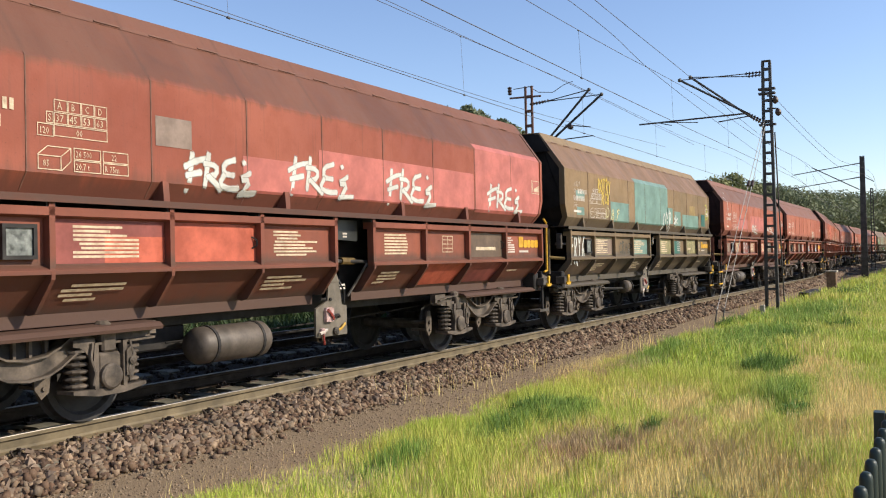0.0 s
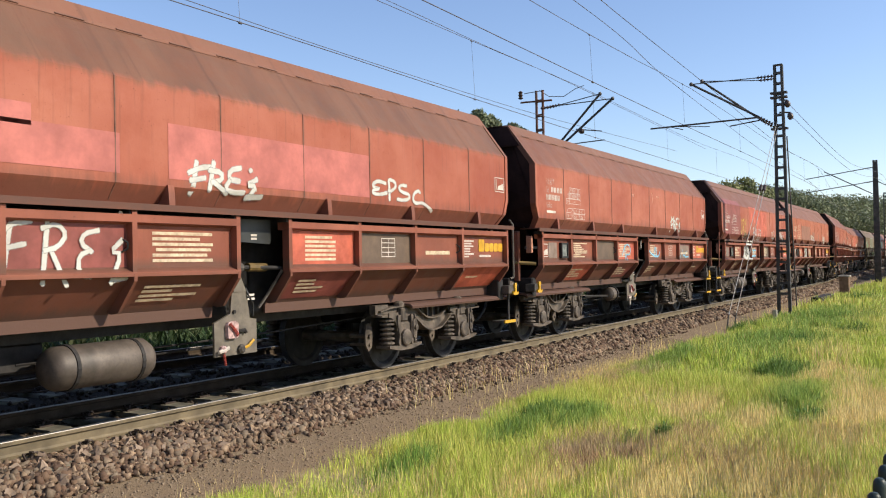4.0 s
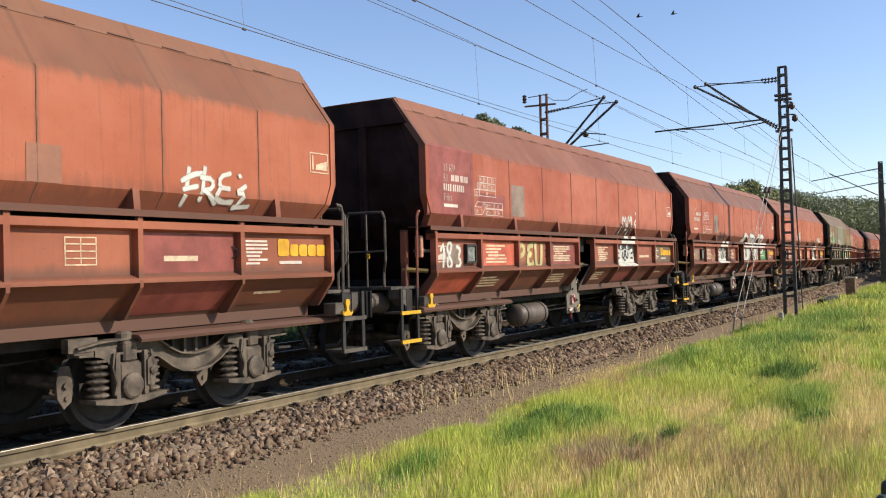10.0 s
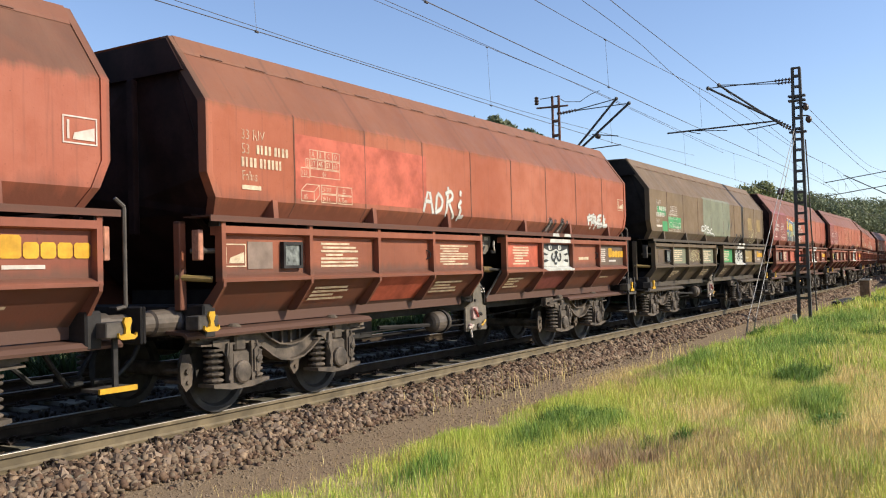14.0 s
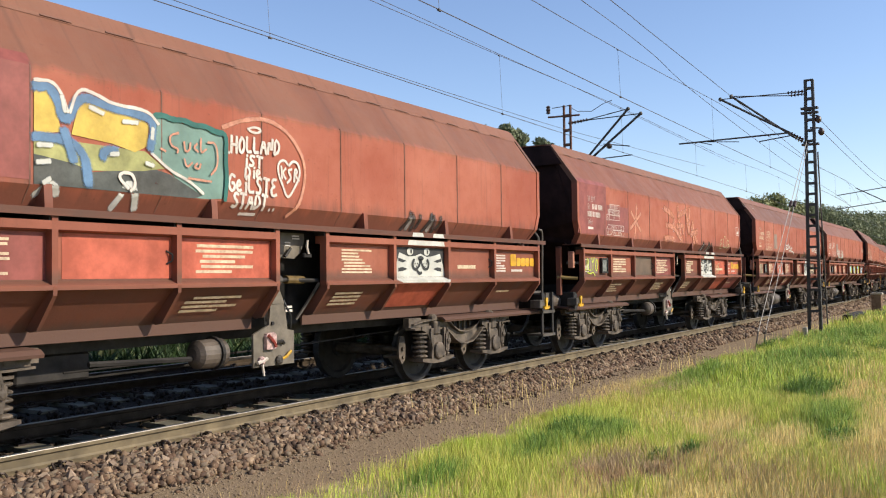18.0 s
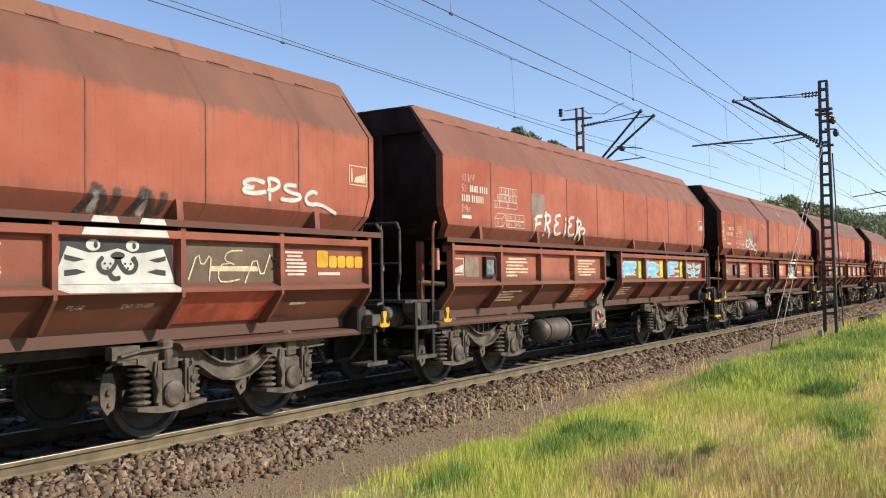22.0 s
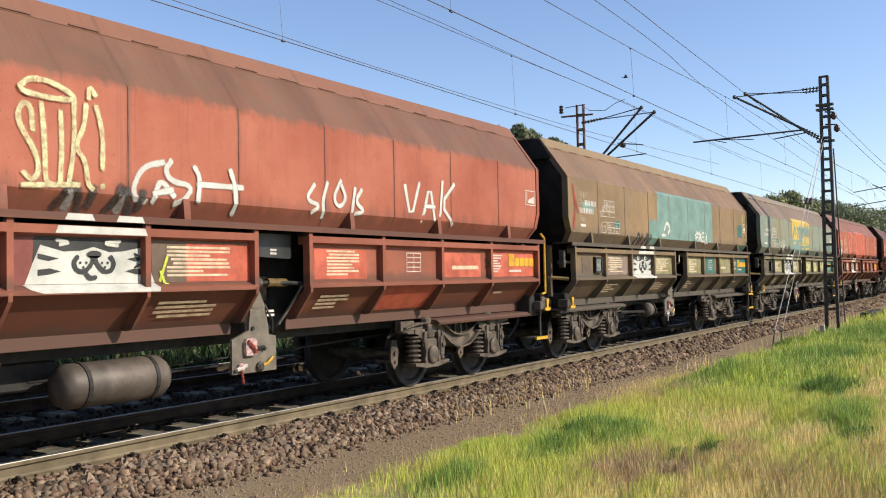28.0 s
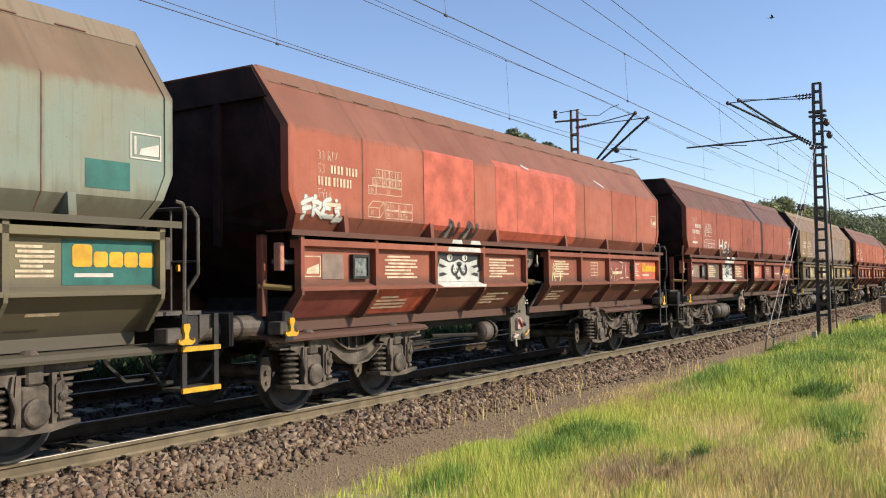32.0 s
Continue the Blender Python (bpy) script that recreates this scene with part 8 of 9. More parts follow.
spray(WAGONS[-4], "SA", 0.34, 1.63, 0.13, LOGO, 0.03, step=1.08, y=PANEL - 0.004, seed=72)
cat_face(WAGONS[-4], 3.17, mood=0)
spray(WAGONS[-4], "SAK", 2.14, 1.49, 0.22, CREAMSP, 0.025, step=1.20, y=PANEL - 0.004, seed=74)
fat_letters(WAGONS[-4], "OBF", 6.73, 10.42, 1.42, 2.46, ((BLACKP, 0.245, 0.272), (WHITE, 0.0, 0.245)), "white filled block letters with a black outline", 1.5)
scribble(WAGONS[-4], ["7.22,2.36 7.20,2.22", "7.20,1.92 7.22,1.62", "7.34,1.90 7.34,1.66", "8.42,2.34 8.58,2.32 8.56,2.24", "8.46,1.92 8.62,1.88 8.60,1.80 8.46,1.78", "8.46,1.70 8.64,1.66 8.60,1.60 8.46,1.60", "9.72,2.30 10.1,2.30", "9.60,1.92 9.98,1.90", "7.9,1.95 8.02,1.60", "9.22,1.95 9.30,1.6"], BLACKP, 0.035, PANEL - 0.006, label="dark inner lines of the block letters", seed=75)
scribble(WAGONS[-4], ['7.62,2.46 7.71,2.67 7.98,2.64 7.81,2.51', '8.28,2.53 8.50,2.72 8.71,2.61', '8.93,2.59 9.29,2.81 9.51,2.67 9.96,2.79 9.75,2.60'], SALMON, 0.04, label="sprayed graffiti line", seed=76)
patch(WAGONS[-4], 9.84, 10.74, 1.56, 1.88, GREENP, y=-1.385, d=0.0)
patch(WAGONS[-4], 6.78, 7.05, 1.73, 1.96, GREENP, y=-1.385, d=0.0)
spray(WAGONS[-3], "ADRI", 4.17, 2.38, 0.36, WHITE, 0.05, step=0.88, seed=79)
spray(WAGONS[-3], "HEL", 10.50, 2.33, 0.26, WHITE, 0.05, step=1.23, seed=80)
cat_face(WAGONS[-3], 8.13, mood=0)
patch(WAGONS[-3], 1.41, 4.27, 2.42, 3.18, BRIGHTR, d=0.0)
tag(WAGONS[-3], "frei", 10.27, 2.37, 0.24, 1.07, WHITE, 0.057, seed=83)
patch(WAGONS[-2], 0.60, 1.27, 2.76, 2.98, GREENP, d=0.0, label="fresh green touch-up field")
patch(WAGONS[-2], 1.48, 2.56, 2.46, 2.75, GREENP, d=0.0, label="fresh green touch-up field")
patch(WAGONS[-2], 0.99, 1.43, 2.37, 2.62, GREENP, d=0.0, label="fresh green touch-up field")
patch(WAGONS[-2], 4.74, 7.78, 2.33, 3.44, PALEGREEN, d=0.0, label="pale green-grey touch-up field")
tag(WAGONS[-2], "epsc", 4.46, 2.32, 0.31, 1.45, WHITE, 0.046, seed=89)
patch(WAGONS[-2], 1.68, 3.00, 1.56, 1.96, PALEGREEN, y=-1.385, d=0.0)
patch(WAGONS[-2], 4.47, 5.77, 1.56, 1.95, PALEGREEN, y=-1.385, d=0.0)
patch(WAGONS[-2], 6.76, 8.07, 1.56, 1.96, GREENP, y=-1.385, d=0.0)
spray(WAGONS[-2], "SABBENS", 3.14, 1.61, 0.31, CREAMSP, 0.022, step=0.57, y=PANEL - 0.004, seed=93)
cat_face(WAGONS[-2], 8.16, mood=0)
spray(WAGONS[-2], "EYE", 9.46, 1.60, 0.32, CREAMSP, 0.025, step=0.71, y=PANEL - 0.004, seed=95)
patch(WAGONS[-2], 10.20, 10.77, 2.62, 3.03, OCHRE, d=0.0)
patch(WAGONS[-2], 11.54, 12.09, 2.60, 3.02, OCHRE, d=0.0)
spray(WAGONS[-2], "JABIS", 10.19, 2.27, 0.39, CREAMSP, 0.03, step=0.73, seed=98)
patch(WAGONS[-2], 10.84, 12.02, 1.56, 1.95, GREYP, y=-1.385, d=0.0)
patch(WAGONS[-1], 0.01, 1.47, 2.31, 3.51, MAROON, d=0.0)
patch(WAGONS[-1], 1.49, 2.80, 2.40, 3.48, MAROON, d=0.0)
painted(WAGONS[-1], "mural_field", "4.09,3.11 4.30,3.14 4.45,3.10 4.59,3.13 4.75,3.08 4.88,3.11 5.02,3.07 5.00,2.80 5.02,2.60 4.99,2.39 4.79,2.37 4.62,2.37 4.40,2.50 4.28,2.61 4.05,2.76", TEALP, 0.001, "teal part of a sprayed mural")
painted(WAGONS[-1], "mural_field", "2.82,2.62 3.08,2.65 3.35,2.51 4.05,2.62 4.28,2.58 4.70,2.40 4.60,2.365 3.08,2.365 2.82,2.365", SLATE, 0.002, "dark part of a sprayed mural")
painted(WAGONS[-1], "mural_field", "2.82,2.76 3.17,2.77 3.98,2.77 4.22,2.63 3.95,2.58 3.38,2.53 3.17,2.58 2.82,2.62", LIMEOL, 0.003, "olive part of a sprayed mural")
painted(WAGONS[-1], "mural_field", "2.82,3.19 2.99,3.20 3.08,2.84 2.82,2.78", GOLDP, 0.004, "yellow letter of a sprayed mural")
painted(WAGONS[-1], "mural_field", "3.27,3.18 3.56,3.10 3.92,3.10 4.02,3.02 4.00,2.82 3.86,2.75 3.60,2.80 3.18,2.83", GOLDP, 0.004, "yellow letter of a sprayed mural")
scribble(WAGONS[-1], ["2.82,3.25 3.03,3.27 3.14,3.02", "3.16,3.02 3.24,3.26 3.45,3.22 3.61,3.16 4.00,3.17 4.13,3.05", "4.05,2.76 4.28,2.61 4.51,2.54 4.70,2.42", "3.78,2.40 3.66,2.50 3.72,2.55 3.83,2.54 3.86,2.43 3.80,2.38"], PALE, 0.030, -0.009, "white outline of a sprayed mural", 103)
scribble(WAGONS[-1], ["2.82,3.20 3.00,3.22 3.12,2.87 3.24,3.20 3.56,3.13 4.00,3.11 4.08,3.03 4.03,2.80", "2.82,2.77 3.17,2.78 3.32,2.65 3.35,2.40", "3.5,2.66 3.52,2.73 3.64,2.74", "3.10,2.86 3.20,2.60"], STEELBLUE, 0.085, -0.007, "blue outline of a sprayed mural", 106)
scribble(WAGONS[-1], ["3.08,3.15 3.11,3.02", "3.36,3.10 3.50,3.06", "3.72,3.02 3.88,3.03", "4.06,3.00 4.05,2.90", "2.85,2.70 2.98,2.71", "3.58,2.70 3.66,2.71", "2.84,2.55 2.96,2.57", "3.98,2.66 4.06,2.64", "2.90,2.38 2.96,2.42"], WHITE, 0.040, -0.012, "white highlights of a sprayed mural", 104)
scribble(WAGONS[-1], ["4.09,3.13 4.20,3.15 4.30,3.12 4.45,3.14 4.59,3.10 4.72,3.12 4.88,3.07 5.03,3.08 5.01,2.80 5.03,2.60 5.00,2.38"], DKGREEN, 0.040, -0.010, "dark edge of a sprayed mural", 101)
scribble(WAGONS[-1], ["4.16,2.82 4.22,2.80", "4.38,3.00 4.26,2.96 4.28,2.86 4.38,2.84 4.36,2.80", "4.45,2.92 4.46,2.82 4.52,2.84 4.53,2.92", "4.62,2.92 4.57,2.88 4.63,2.84", "4.67,2.98 4.66,2.82 4.74,2.88", "4.45,2.75 4.48,2.66 4.55,2.72", "4.62,2.72 4.57,2.68 4.64,2.66 4.66,2.72", "4.76,2.95 4.88,2.96 4.90,2.72 4.80,2.62", "4.5,2.56 4.80,2.55"], SALMON, 0.022, -0.010, "thin pink writing on a mural", 102)
scribble(WAGONS[-1], ["4.98,3.14 5.27,3.26 5.64,3.33 5.99,3.23 6.25,2.98 6.30,2.73 6.19,2.41 6.02,2.26"], SALMON, 0.045, label="faded sprayed arc", seed=107)
scribble(WAGONS[-1], ["5.35,3.17 5.45,3.21 5.57,3.19 5.50,3.14 5.38,3.15 5.36,3.18"], PALE, 0.026, -0.002, label="sprayed ring over the writing", seed=108)
spray(WAGONS[-1], "..HOLLAND", 4.98, 2.87, 0.17, PALE, 0.030, step=0.64, slant=0.05, wild=0.05, rise=0.009, seed=109)
spray(WAGONS[-1], "iST", 5.30, 2.765, 0.13, PALE, 0.028, step=0.92, slant=0.05, wild=0.05, seed=110)
spray(WAGONS[-1], "Die", 5.31, 2.645, 0.13, PALE, 0.028, step=0.80, slant=0.05, wild=0.05, seed=111)
spray(WAGONS[-1], "GeiLSTE", 5.06, 2.475, 0.18, PALE, 0.030, step=0.62, slant=0.05, wild=0.06, seed=112)
spray(WAGONS[-1], "STADT..", 5.13, 2.31, 0.16, PALE, 0.030, step=0.66, slant=0.05, wild=0.05, seed=113)
scribble(WAGONS[-1], ["5.28,2.25 5.52,2.255"], PALE, 0.030, -0.002, label="sprayed underline", seed=114)
scribble(WAGONS[-1], ["6.00,2.84 5.93,2.90 5.83,2.86 5.82,2.74 5.90,2.60 5.98,2.44 6.12,2.62 6.20,2.76 6.16,2.88 6.07,2.90 6.00,2.84", "5.88,2.82 5.89,2.68", "5.95,2.80 5.89,2.75 5.95,2.68", "6.05,2.80 5.98,2.78 6.05,2.70 5.97,2.64", "6.09,2.66 6.10,2.82 6.15,2.78 6.10,2.74 6.17,2.68"], PALE, 0.028, -0.002, label="sprayed heart", seed=105)
cat_face(WAGONS[-1], 8.12, mood=0)
patch(WAGONS[-1], 3.10, 4.38, 1.56, 1.96, BRIGHTR, y=-1.385, d=0.0)
scribble(WAGONS[-1], ['2.86,2.28 3.00,2.40 3.06,2.29', '3.66,2.21 3.80,2.52 3.92,2.22'], WHITE, 0.06, label="sprayed graffiti line", seed=115)
patch(WAGONS[0], 0.04, 1.50, 2.38, 3.46, MAROON, d=0.0)
patch(WAGONS[0], 1.52, 2.78, 2.47, 3.01, MAROON, d=0.0)
spray(WAGONS[0], "*", 2.89, 2.35, 0.74, SALMON, 0.07, step=1.09, seed=118)
scribble(WAGONS[0], ['5.21,3.16 5.43,3.13 5.67,3.08 5.99,2.98 5.92,2.80', '5.36,2.76 5.63,2.76 5.97,2.73 6.28,2.57 6.61,2.43', '6.30,3.26 6.40,2.86 6.51,2.39', '6.30,3.04 6.62,3.11 6.95,3.18', '6.19,2.77 6.71,2.82 6.70,2.61', '6.98,3.22 7.08,2.94 7.18,2.63', '7.19,2.63 7.26,3.27', '7.42,2.81 7.90,2.42', '7.54,2.93 7.62,2.34', '7.36,2.62 7.93,2.70', '5.21,2.43 5.55,2.46 5.92,2.42'], FAINT, 0.13, -0.002, label="broad faded salmon lettering", seed=119)
patch(WAGONS[0], 0.32, 1.03, 1.59, 1.90, BROWNP, y=-1.385, d=0.0)
spray(WAGONS[0], "ULYO", 0.34, 1.65, 0.22, LIME, 0.025, step=0.76, y=PANEL - 0.004, seed=121)
scribble(WAGONS[0], ['0.48,1.62 0.63,1.58 0.76,1.63 0.86,1.55'], LIME, 0.025, PANEL - 0.005, label="sprayed graffiti line", seed=122)
cat_face(WAGONS[0], 8.15, mood=0)
spray(WAGONS[0], "BOX", 9.57, 1.58, 0.29, CREAMSP, 0.03, step=0.64, y=PANEL - 0.004, seed=124)
spray(WAGONS[0], "ECG", 10.21, 2.30, 0.30, CREAMSP, 0.03, step=1.11, seed=125)
patch(WAGONS[0], 10.44, 12.11, 1.56, 1.89, BRIGHTR, y=-1.385, d=0.0)
patch(WAGONS[1], 2.86, 3.35, 2.46, 2.98, GREYP, d=0.0)
tag(WAGONS[1], "epsc", 4.83, 2.31, 0.36, 1.51, WHITE, 0.046, seed=129)
tag(WAGONS[1], "epsc", 10.24, 2.36, 0.34, 1.54, WHITE, 0.046, seed=130)
spray(WAGONS[1], "TSKO", 3.12, 1.52, 0.42, WHITE, 0.04, step=0.75, y=PANEL - 0.004, seed=131)
cat_face(WAGONS[1], 8.08, mood=0)
spray(WAGONS[1], "UEG", 0.38, 1.59, 0.31, CREAMSP, 0.03, step=0.74, y=PANEL - 0.004, seed=133)
scribble(WAGONS[1], ['-0.11,3.88 -0.05,3.79 -0.07,3.72', '1.07,3.81 1.12,3.80'], WHITE, 0.02, label="sprayed graffiti line", seed=134)
spray(WAGONS[1], "MEN", 9.51, 1.58, 0.29, CREAMSP, 0.020, step=1.26, y=PANEL - 0.004, seed=135)
stencil(WAGONS[1], "KE-GP", 8.22, 1.327, 0.085, PALE, y=-1.300, tilt=133.9)
stencil(WAGONS[1], "DRY 2A-600", 8.80, 1.327, 0.085, PALE, y=-1.300, tilt=133.9)
patch(WAGONS[2], 2.76, 3.27, 2.63, 3.01, GREYP, d=0.0)
spray(WAGONS[2], "FREiER", 2.88, 2.33, 0.33, WHITE, 0.05, step=1.06, wild=0.05, seed=137)
scribble(WAGONS[2], ['2.96,2.33 2.99,2.15', '4.56,2.41 4.86,2.52 4.96,2.44 4.81,2.37'], WHITE, 0.05, label="sprayed graffiti line", seed=138)
fat_letters(WAGONS[2], "F", 6.72, 7.70, 1.44, 1.92, ((WHITE, 0.052, 0.08), (BLUEP, 0.0, 0.052)), "light blue letters with a white outline", 0.7)
fat_letters(WAGONS[2], "R", 8.03, 9.23, 1.42, 1.94, ((WHITE, 0.052, 0.08), (BLUEP, 0.0, 0.052)), "light blue letters with a white outline", 0.7)
fat_letters(WAGONS[2], "E", 9.44, 10.51, 1.40, 1.97, ((WHITE, 0.052, 0.08), (BLUEP, 0.0, 0.052)), "light blue letters with a white outline", 0.7)
flat_shape(WAGONS[2], "winged_emblem", [[(10.94, 1.90), (11.44, 1.84), (11.44, 1.79), (11.09, 1.80), (11.13, 1.72), (11.37, 1.70), (11.37, 1.64), (11.06, 1.66)], [(12.20, 1.88), (12.10, 1.66), (11.77, 1.64), (11.79, 1.69), (12.02, 1.71), (12.07, 1.80), (11.75, 1.78), (11.75, 1.83)], [(11.37, 1.75), (11.77, 1.75), (11.70, 1.56), (11.42, 1.56)], disc(11.60, 1.84, 0.085, 0.062)], BLUEP, PANEL - 0.004, "light blue sprayed winged emblem")
scribble(WAGONS[2], ["10.94,1.90 11.44,1.84 11.44,1.79 11.09,1.80 11.13,1.72 11.37,1.70 11.37,1.64 11.06,1.66 10.94,1.90", "12.20,1.88 12.10,1.66 11.77,1.64 11.79,1.69 12.02,1.71 12.07,1.80 11.75,1.78 11.75,1.83 12.20,1.88", "11.37,1.75 11.77,1.75 11.70,1.56 11.42,1.56 11.37,1.75", "11.69,1.84 11.66,1.89 11.60,1.91 11.53,1.89 11.50,1.84 11.53,1.79 11.60,1.77 11.66,1.79 11.69,1.84", "11.16,1.57 11.28,1.54 11.40,1.57", "11.73,1.57 11.87,1.54 11.95,1.59"], WHITE, 0.026, PANEL - 0.006, label="white outline of the winged emblem", seed=145)
scribble(WAGONS[2], ["11.04,1.63 11.35,1.61 11.44,1.52 11.91,1.53", "11.44,1.78 11.75,1.78"], REDP, 0.018, PANEL - 0.005, label="red shade of the winged emblem", seed=146)
patch(WAGONS[2], 7.77, 7.93, 1.56, 1.91, LIME, y=-1.385, d=0.0)
patch(WAGONS[2], 9.13, 9.33, 1.56, 1.94, LIME, y=-1.385, d=0.0)
patch(WAGONS[2], 10.57, 10.80, 1.56, 1.96, LIME, y=-1.385, d=0.0)
tag(WAGONS[3], "epsc", 2.56, 2.23, 0.47, 1.49, WHITE, 0.046, seed=146)
patch(WAGONS[3], 2.75, 3.43, 2.52, 2.96, GREYP, d=0.0)
cat_face(WAGONS[3], 8.04, mood=0)
scribble(WAGONS[3], ['0.15,3.05 0.30,3.10 0.25,2.97 0.15,2.89 0.31,2.87', '0.09,2.79 0.29,2.84 0.17,2.69 0.34,2.67 0.39,2.58 0.19,2.60'], CREAMSP, 0.045, label="sprayed graffiti line", seed=149)
# white droppings and scratches on the roof slope, drawn as thin spray strokes
scribble(WAGONS[3], ['7.98,3.83 8.10,3.74 8.22,3.70', '8.02,3.84 8.20,3.66', '8.06,3.80 8.30,3.62', '7.96,3.79 8.14,3.76', '8.10,3.70 8.24,3.66', '8.52,3.60 8.56,3.58', '8.95,3.50 9.02,3.47', '4.6,3.20 4.95,3.12 5.0,3.08', '6.75,3.06 7.05,2.99'], WHITE, 0.016, label="sprayed graffiti line", seed=150)
scribble(WAGONS[3], ['3.84,1.53 3.86,1.66 3.88,1.54'], WHITE, 0.05, PANEL - 0.005, label="sprayed graffiti line", seed=151)
patch(WAGONS[4], 0.01, 2.68, 2.28, 3.48, MAROON, d=0.0)
spray(WAGONS[4], "SIMK", 4.30, 2.27, 0.47, WHITE, 0.035, step=0.74, seed=153)
spray(WAGONS[4], "SIK", 6.80, 2.37, 0.28, WHITE, 0.035, step=1.06, seed=154)
fat_letters(WAGONS[4], "1US", 2.98, 4.18, 1.54, 1.98, ((CREAMSP, 0.0, 0.07),), "cream filled letters sprayed on a flap", 0.7)
fat_letters(WAGONS[4], "SI", 6.64, 7.72, 1.48, 1.98, ((WHITE, 0.0, 0.075),), "white filled letters sprayed on a flap", 0.7)
fat_letters(WAGONS[4], "BE", 7.89, 9.11, 1.47, 2.00, ((WHITE, 0.0, 0.075),), "white filled letters sprayed on a flap", 0.7)
fat_letters(WAGONS[4], "LE", 9.24, 10.62, 1.46, 2.02, ((WHITE, 0.0, 0.075),), "white filled letters sprayed on a flap", 0.7)
scribble(WAGONS[4], ['1.91,3.76 2.03,3.59 2.18,3.52', '1.98,3.70 2.10,3.56'], WHITE, 0.02, label="sprayed graffiti line", seed=159)
patch(WAGONS[5], 1.50, 2.92, 2.37, 3.13, MAROON, d=0.0)
scribble(WAGONS[5], ['3.22,2.85 3.21,3.03 3.15,3.08 3.09,3.01 3.09,2.89 3.24,2.68 3.28,2.51 3.21,2.42 3.13,2.49', '3.30,3.09 3.33,2.72 3.33,2.43 3.39,2.40', '3.48,3.04 3.49,2.70 3.47,2.41', '3.61,3.18 3.61,2.75 3.55,2.41', '3.73,3.14 3.71,2.94 3.61,2.75 3.72,2.64 3.74,2.43 3.79,2.39', '3.83,3.14 3.90,2.90 3.89,2.58', '3.88,2.42 3.90,2.43', '3.10,3.20 3.18,3.28 3.37,3.29 3.61,3.20 3.59,3.15 3.33,3.14 3.12,3.16 3.10,3.20', '3.12,2.38 3.65,2.42', '3.75,3.19 3.76,3.31 3.82,3.23'], CREAMSP, 0.045, -0.002, label="tall cream sprayed lettering with a ring over it", seed=161)
scribble(WAGONS[5], ['4.58,2.71 4.34,2.65 4.23,2.47 4.23,2.34 4.38,2.32', '4.46,2.32 4.53,2.56 4.70,2.39', '4.46,2.40 4.68,2.45', '4.67,2.73 4.59,2.64 4.66,2.53 4.94,2.51 4.83,2.36 4.72,2.32', '4.96,2.70 5.03,2.60 5.00,2.36', '5.00,2.53 5.61,2.54', '5.44,2.71 5.51,2.53 5.51,2.26'], WHITE, 0.055, -0.002, label="white sprayed tag", seed=163)
scribble(WAGONS[5], ['6.77,2.67 6.60,2.48 6.87,2.43 6.72,2.34', '7.00,2.71 6.90,2.48 6.93,2.29', '7.25,2.75 7.09,2.53 7.21,2.41 7.35,2.54 7.25,2.70', '7.52,2.68 7.44,2.34', '7.65,2.67 7.51,2.51 7.71,2.40 7.51,2.36'], WHITE, 0.050, -0.002, label="white sprayed tag", seed=164)
spray(WAGONS[5], "VAK", 8.57, 2.32, 0.53, WHITE, 0.05, step=0.81, wild=0.2, seed=165)
cat_face(WAGONS[5], 3.19, mood=1)
patch(WAGONS[5], 4.86, 5.74, 1.56, 1.94, BRIGHTR, y=-1.385, d=0.0)
patch(WAGONS[5], 6.76, 7.75, 1.56, 1.92, BRIGHTR, y=-1.385, d=0.0)
patch(WAGONS[5], 9.41, 10.57, 1.56, 1.91, BRIGHTR, y=-1.385, d=0.0)
scribble(WAGONS[5], ['4.56,2.00 4.61,2.01', '4.53,1.57 4.57,1.68 4.62,1.80', '4.54,1.66 4.58,1.56', '4.59,1.54 4.63,1.53'], LIME, 0.03, PANEL - 0.005, label="sprayed graffiti line", seed=170)
scribble(WAGONS[6], ['0.24,3.23 0.30,2.98 0.32,2.75 0.23,2.43', '0.30,3.04 0.40,2.82 0.43,2.73'], REDP, 0.06, label="sprayed graffiti line", seed=171)
patch(WAGONS[6], 4.77, 9.02, 2.36, 3.44, TEALP, d=0.0, label="teal touch-up field")
patch(WAGONS[6], 4.22, 4.76, 2.22, 2.76, TEALP, d=0.0)
patch(WAGONS[6], 0.66, 1.21, 2.75, 2.94, TEALP, d=0.0)
patch(WAGONS[6], 2.20, 2.50, 2.49, 2.65, DKGREEN, d=0.0)
cat_face(WAGONS[6], 3.15, mood=0)
patch(WAGONS[6], 1.74, 3.05, 1.56, 1.94, GREYP, y=-1.385, d=0.0)
tag(WAGONS[6], "frei", 7.47, 2.31, 0.33, 1.09, WHITE, 0.057, seed=178)
scribble(WAGONS[6], ['5.21,2.57 5.38,2.77 5.63,2.61 5.46,2.50', '5.05,2.44 5.29,2.45'], WHITE, 0.08, label="sprayed graffiti line", seed=179)
patch(WAGONS[6], 11.47, 12.29, 1.98, 2.33, DKGREEN, d=0.0)
patch(WAGONS[6], 8.42, 9.16, 1.56, 1.96, DKGREEN, y=-1.385, d=0.0)
patch(WAGONS[6], 11.56, 12.00, 2.58, 2.93, DKGREEN, d=0.0)
scribble(WAGONS[6], ['12.04,3.24 12.10,3.27 12.07,3.14 12.14,3.05', '12.17,2.98 12.24,2.97 12.19,2.89 12.26,2.85', '12.29,2.78 12.36,2.80 12.40,2.69 12.29,2.55 12.32,2.45 12.35,2.55'], LIME, 0.035, label="sprayed graffiti line", seed=183)
patch(WAGONS[7], 4.73, 7.75, 3.17, 3.48, GOLDP, d=0.0)
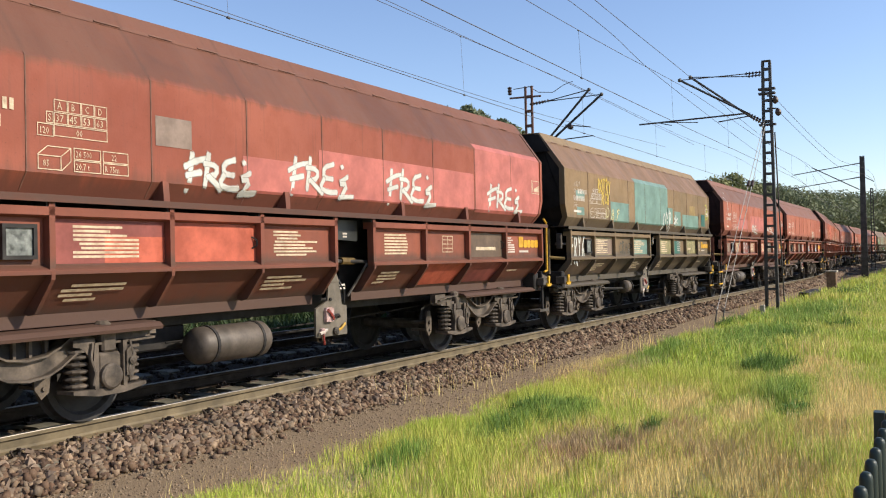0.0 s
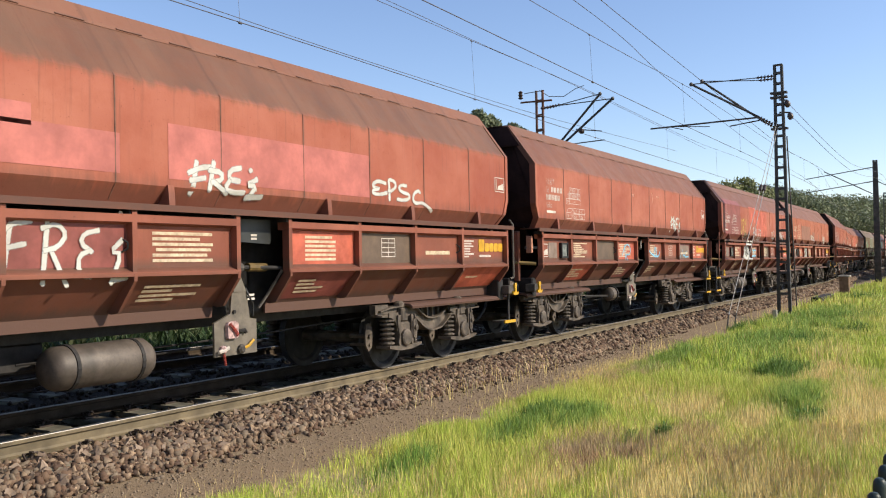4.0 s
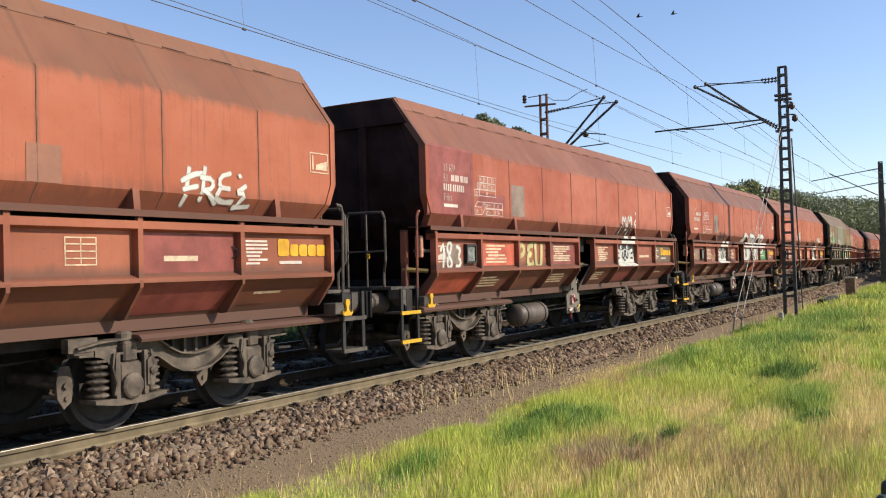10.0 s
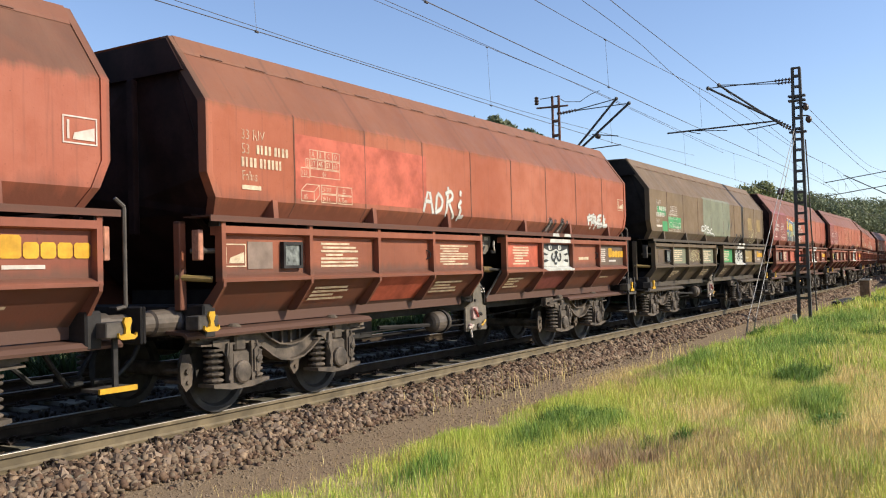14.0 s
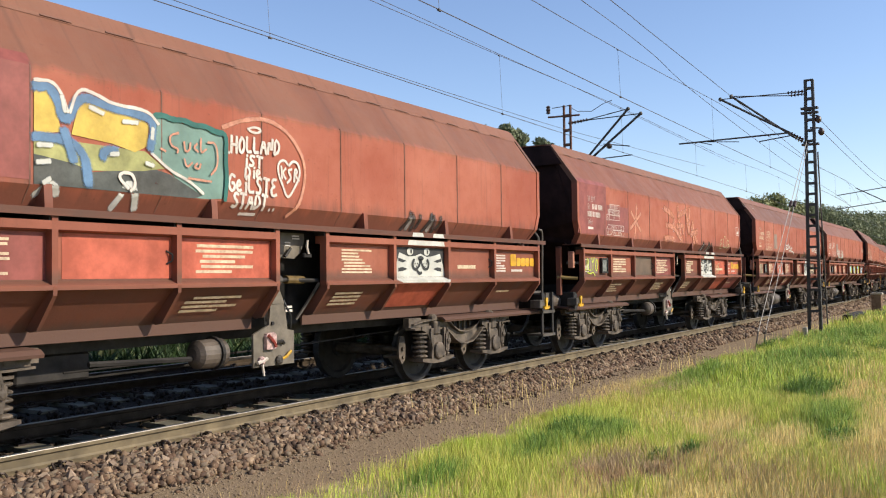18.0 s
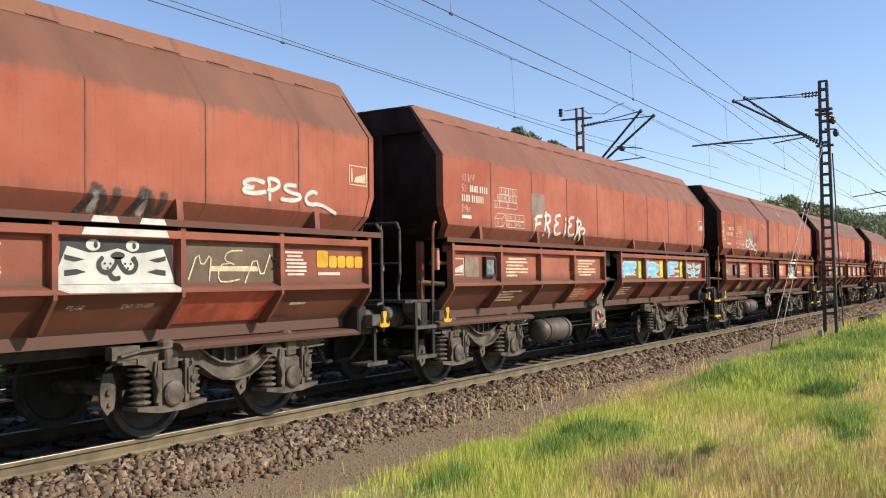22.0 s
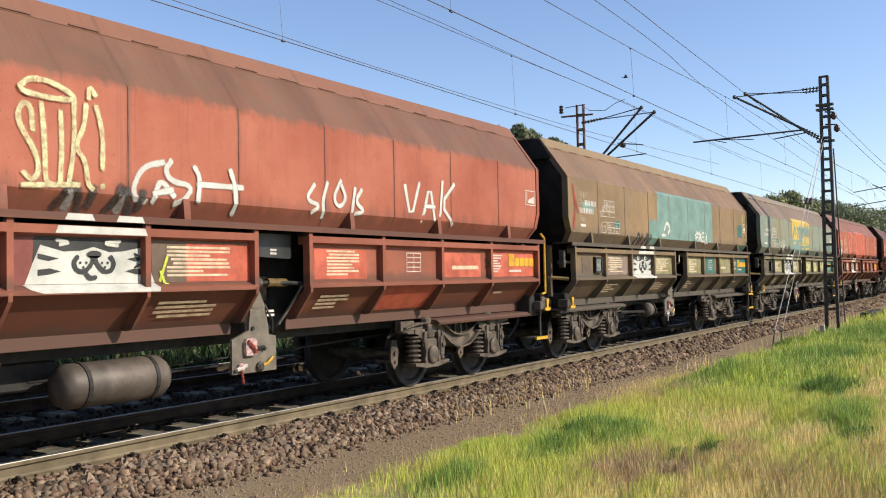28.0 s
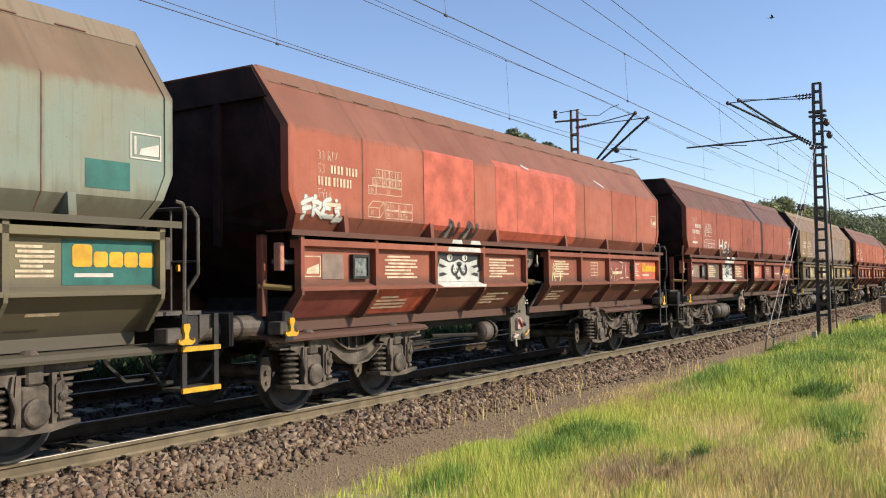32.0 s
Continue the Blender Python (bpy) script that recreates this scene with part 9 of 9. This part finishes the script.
patch(WAGONS[7], 4.72, 5.79, 2.73, 3.08, GOLDP, d=0.001)
patch(WAGONS[7], 4.70, 7.71, 2.28, 2.79, TEALP, d=0.0005)
patch(WAGONS[7], 4.72, 5.55, 2.72, 3.40, GOLDP, d=0.0008)
scribble(WAGONS[7], ['4.84,2.83 5.12,3.24 5.30,2.94'], TEALP, 0.12, label="sprayed graffiti line", seed=188)
patch(WAGONS[7], 5.65, 5.86, 2.98, 3.22, TEALP, d=0.0025)
patch(WAGONS[7], 5.96, 6.21, 2.96, 3.23, TEALP, d=0.0025)
patch(WAGONS[7], 6.29, 6.55, 2.98, 3.25, TEALP, d=0.0025)
patch(WAGONS[7], 6.69, 6.87, 3.01, 3.25, TEALP, d=0.0025)
patch(WAGONS[7], 6.99, 7.31, 3.01, 3.27, TEALP, d=0.0025)
patch(WAGONS[7], 7.41, 7.66, 3.01, 3.30, TEALP, d=0.0025)
patch(WAGONS[7], 5.79, 6.11, 2.58, 2.63, GOLDP, d=0.0025)
patch(WAGONS[7], 6.45, 6.68, 2.60, 2.85, GOLDP, d=0.0025)
patch(WAGONS[7], 6.80, 6.98, 2.58, 2.88, GOLDP, d=0.0025)
patch(WAGONS[7], 7.11, 7.30, 2.59, 2.87, GOLDP, d=0.0025)
patch(WAGONS[7], 7.36, 7.59, 2.56, 2.89, GOLDP, d=0.0025)
patch(WAGONS[7], 4.84, 5.30, 2.56, 2.62, GOLDP, d=0.0025)
patch(WAGONS[7], 5.89, 7.42, 2.53, 2.57, GOLDP, d=0.0025)
patch(WAGONS[7], 6.21, 6.67, 2.39, 2.43, GOLDP, d=0.0025)
patch(WAGONS[7], 6.91, 7.57, 2.40, 2.46, GOLDP, d=0.0025)
tag(WAGONS[7], "flyer", 2.62, 2.26, 0.42, 0.95, WHITE, 0.034, seed=204)
cat_face(WAGONS[7], 3.08, mood=1)
patch(WAGONS[7], 11.57, 12.05, 2.43, 2.69, DKGREEN, d=0.0)
patch(WAGONS[7], 2.18, 2.56, 2.50, 2.68, DKGREEN, d=0.0)
fat_letters(WAGONS[7], "D", 6.76, 7.93, 1.47, 1.94, ((BLACKP, 0.085, 0.10), (CREAMFILL, 0.0, 0.085)), "cream bubble letters with a dark outline sprayed on a flap", 0.9)
fat_letters(WAGONS[7], "B", 8.13, 9.35, 1.45, 1.96, ((BLACKP, 0.085, 0.10), (CREAMFILL, 0.0, 0.085)), "cream bubble letters with a dark outline sprayed on a flap", 0.9)
fat_letters(WAGONS[7], "M", 9.48, 10.72, 1.43, 1.99, ((BLACKP, 0.085, 0.10), (CREAMFILL, 0.0, 0.085)), "cream bubble letters with a dark outline sprayed on a flap", 0.9)
tag(WAGONS[8], "frei", 0.20, 2.29, 0.30, 0.78, WHITE, 0.052, seed=211)
cat_face(WAGONS[8], 3.09, mood=0)
patch(WAGONS[8], 4.86, 7.92, 2.23, 3.49, BRIGHTR, d=0.0)
spray(WAGONS[8], "DEZL", 9.47, 1.56, 0.30, CREAMSP, 0.025, step=1.00, y=PANEL - 0.004, seed=214)
spray(WAGONS[8], "RI", 6.85, 1.54, 0.33, CREAMSP, 0.04, step=0.77, y=PANEL - 0.004, seed=215)
scribble(WAGONS[8], ['5.92,3.51 6.12,3.46', '9.10,3.53 9.39,3.42'], WHITE, 0.04, label="sprayed graffiti line", seed=216)
patch(WAGONS[8], 2.79, 4.20, 2.29, 3.41, BRIGHTR, d=-0.0018)
spray(WAGONS[9], "HEL", 2.93, 2.31, 0.29, WHITE, 0.05, step=1.53, seed=218)
cat_face(WAGONS[9], 3.09, mood=0)
patch(WAGONS[10], 2.64, 10.97, 2.08, 3.29, GREYP, d=0.0)


def motions():
    times = [i * 0.5 for i in range(65)]
    for bird, flight in BIRDS:
        fly(bird, flight)
    for k, w in WAGONS.items():
        rows = []
        for t in times:
            rows.append((t, track_pose(SLACK.get(k, 0.0) + FIRST + (LONG if k in TANKS else SHORT) + HALF + LEN * k - run(t))))
        walk(w, rows)
        spin = [(t / 15.0, -run(t / 15.0) / 0.46) for t in range(0, 481)]
        for ws in [c for c in w.children if c.name.startswith("wheelset")]:
            at = ws.matrix_basis.translation.copy()
            walk(ws, [(t, Matrix.Translation(at) @ Matrix.Rotation(a, 4, "Y")) for t, a in spin])


motions()
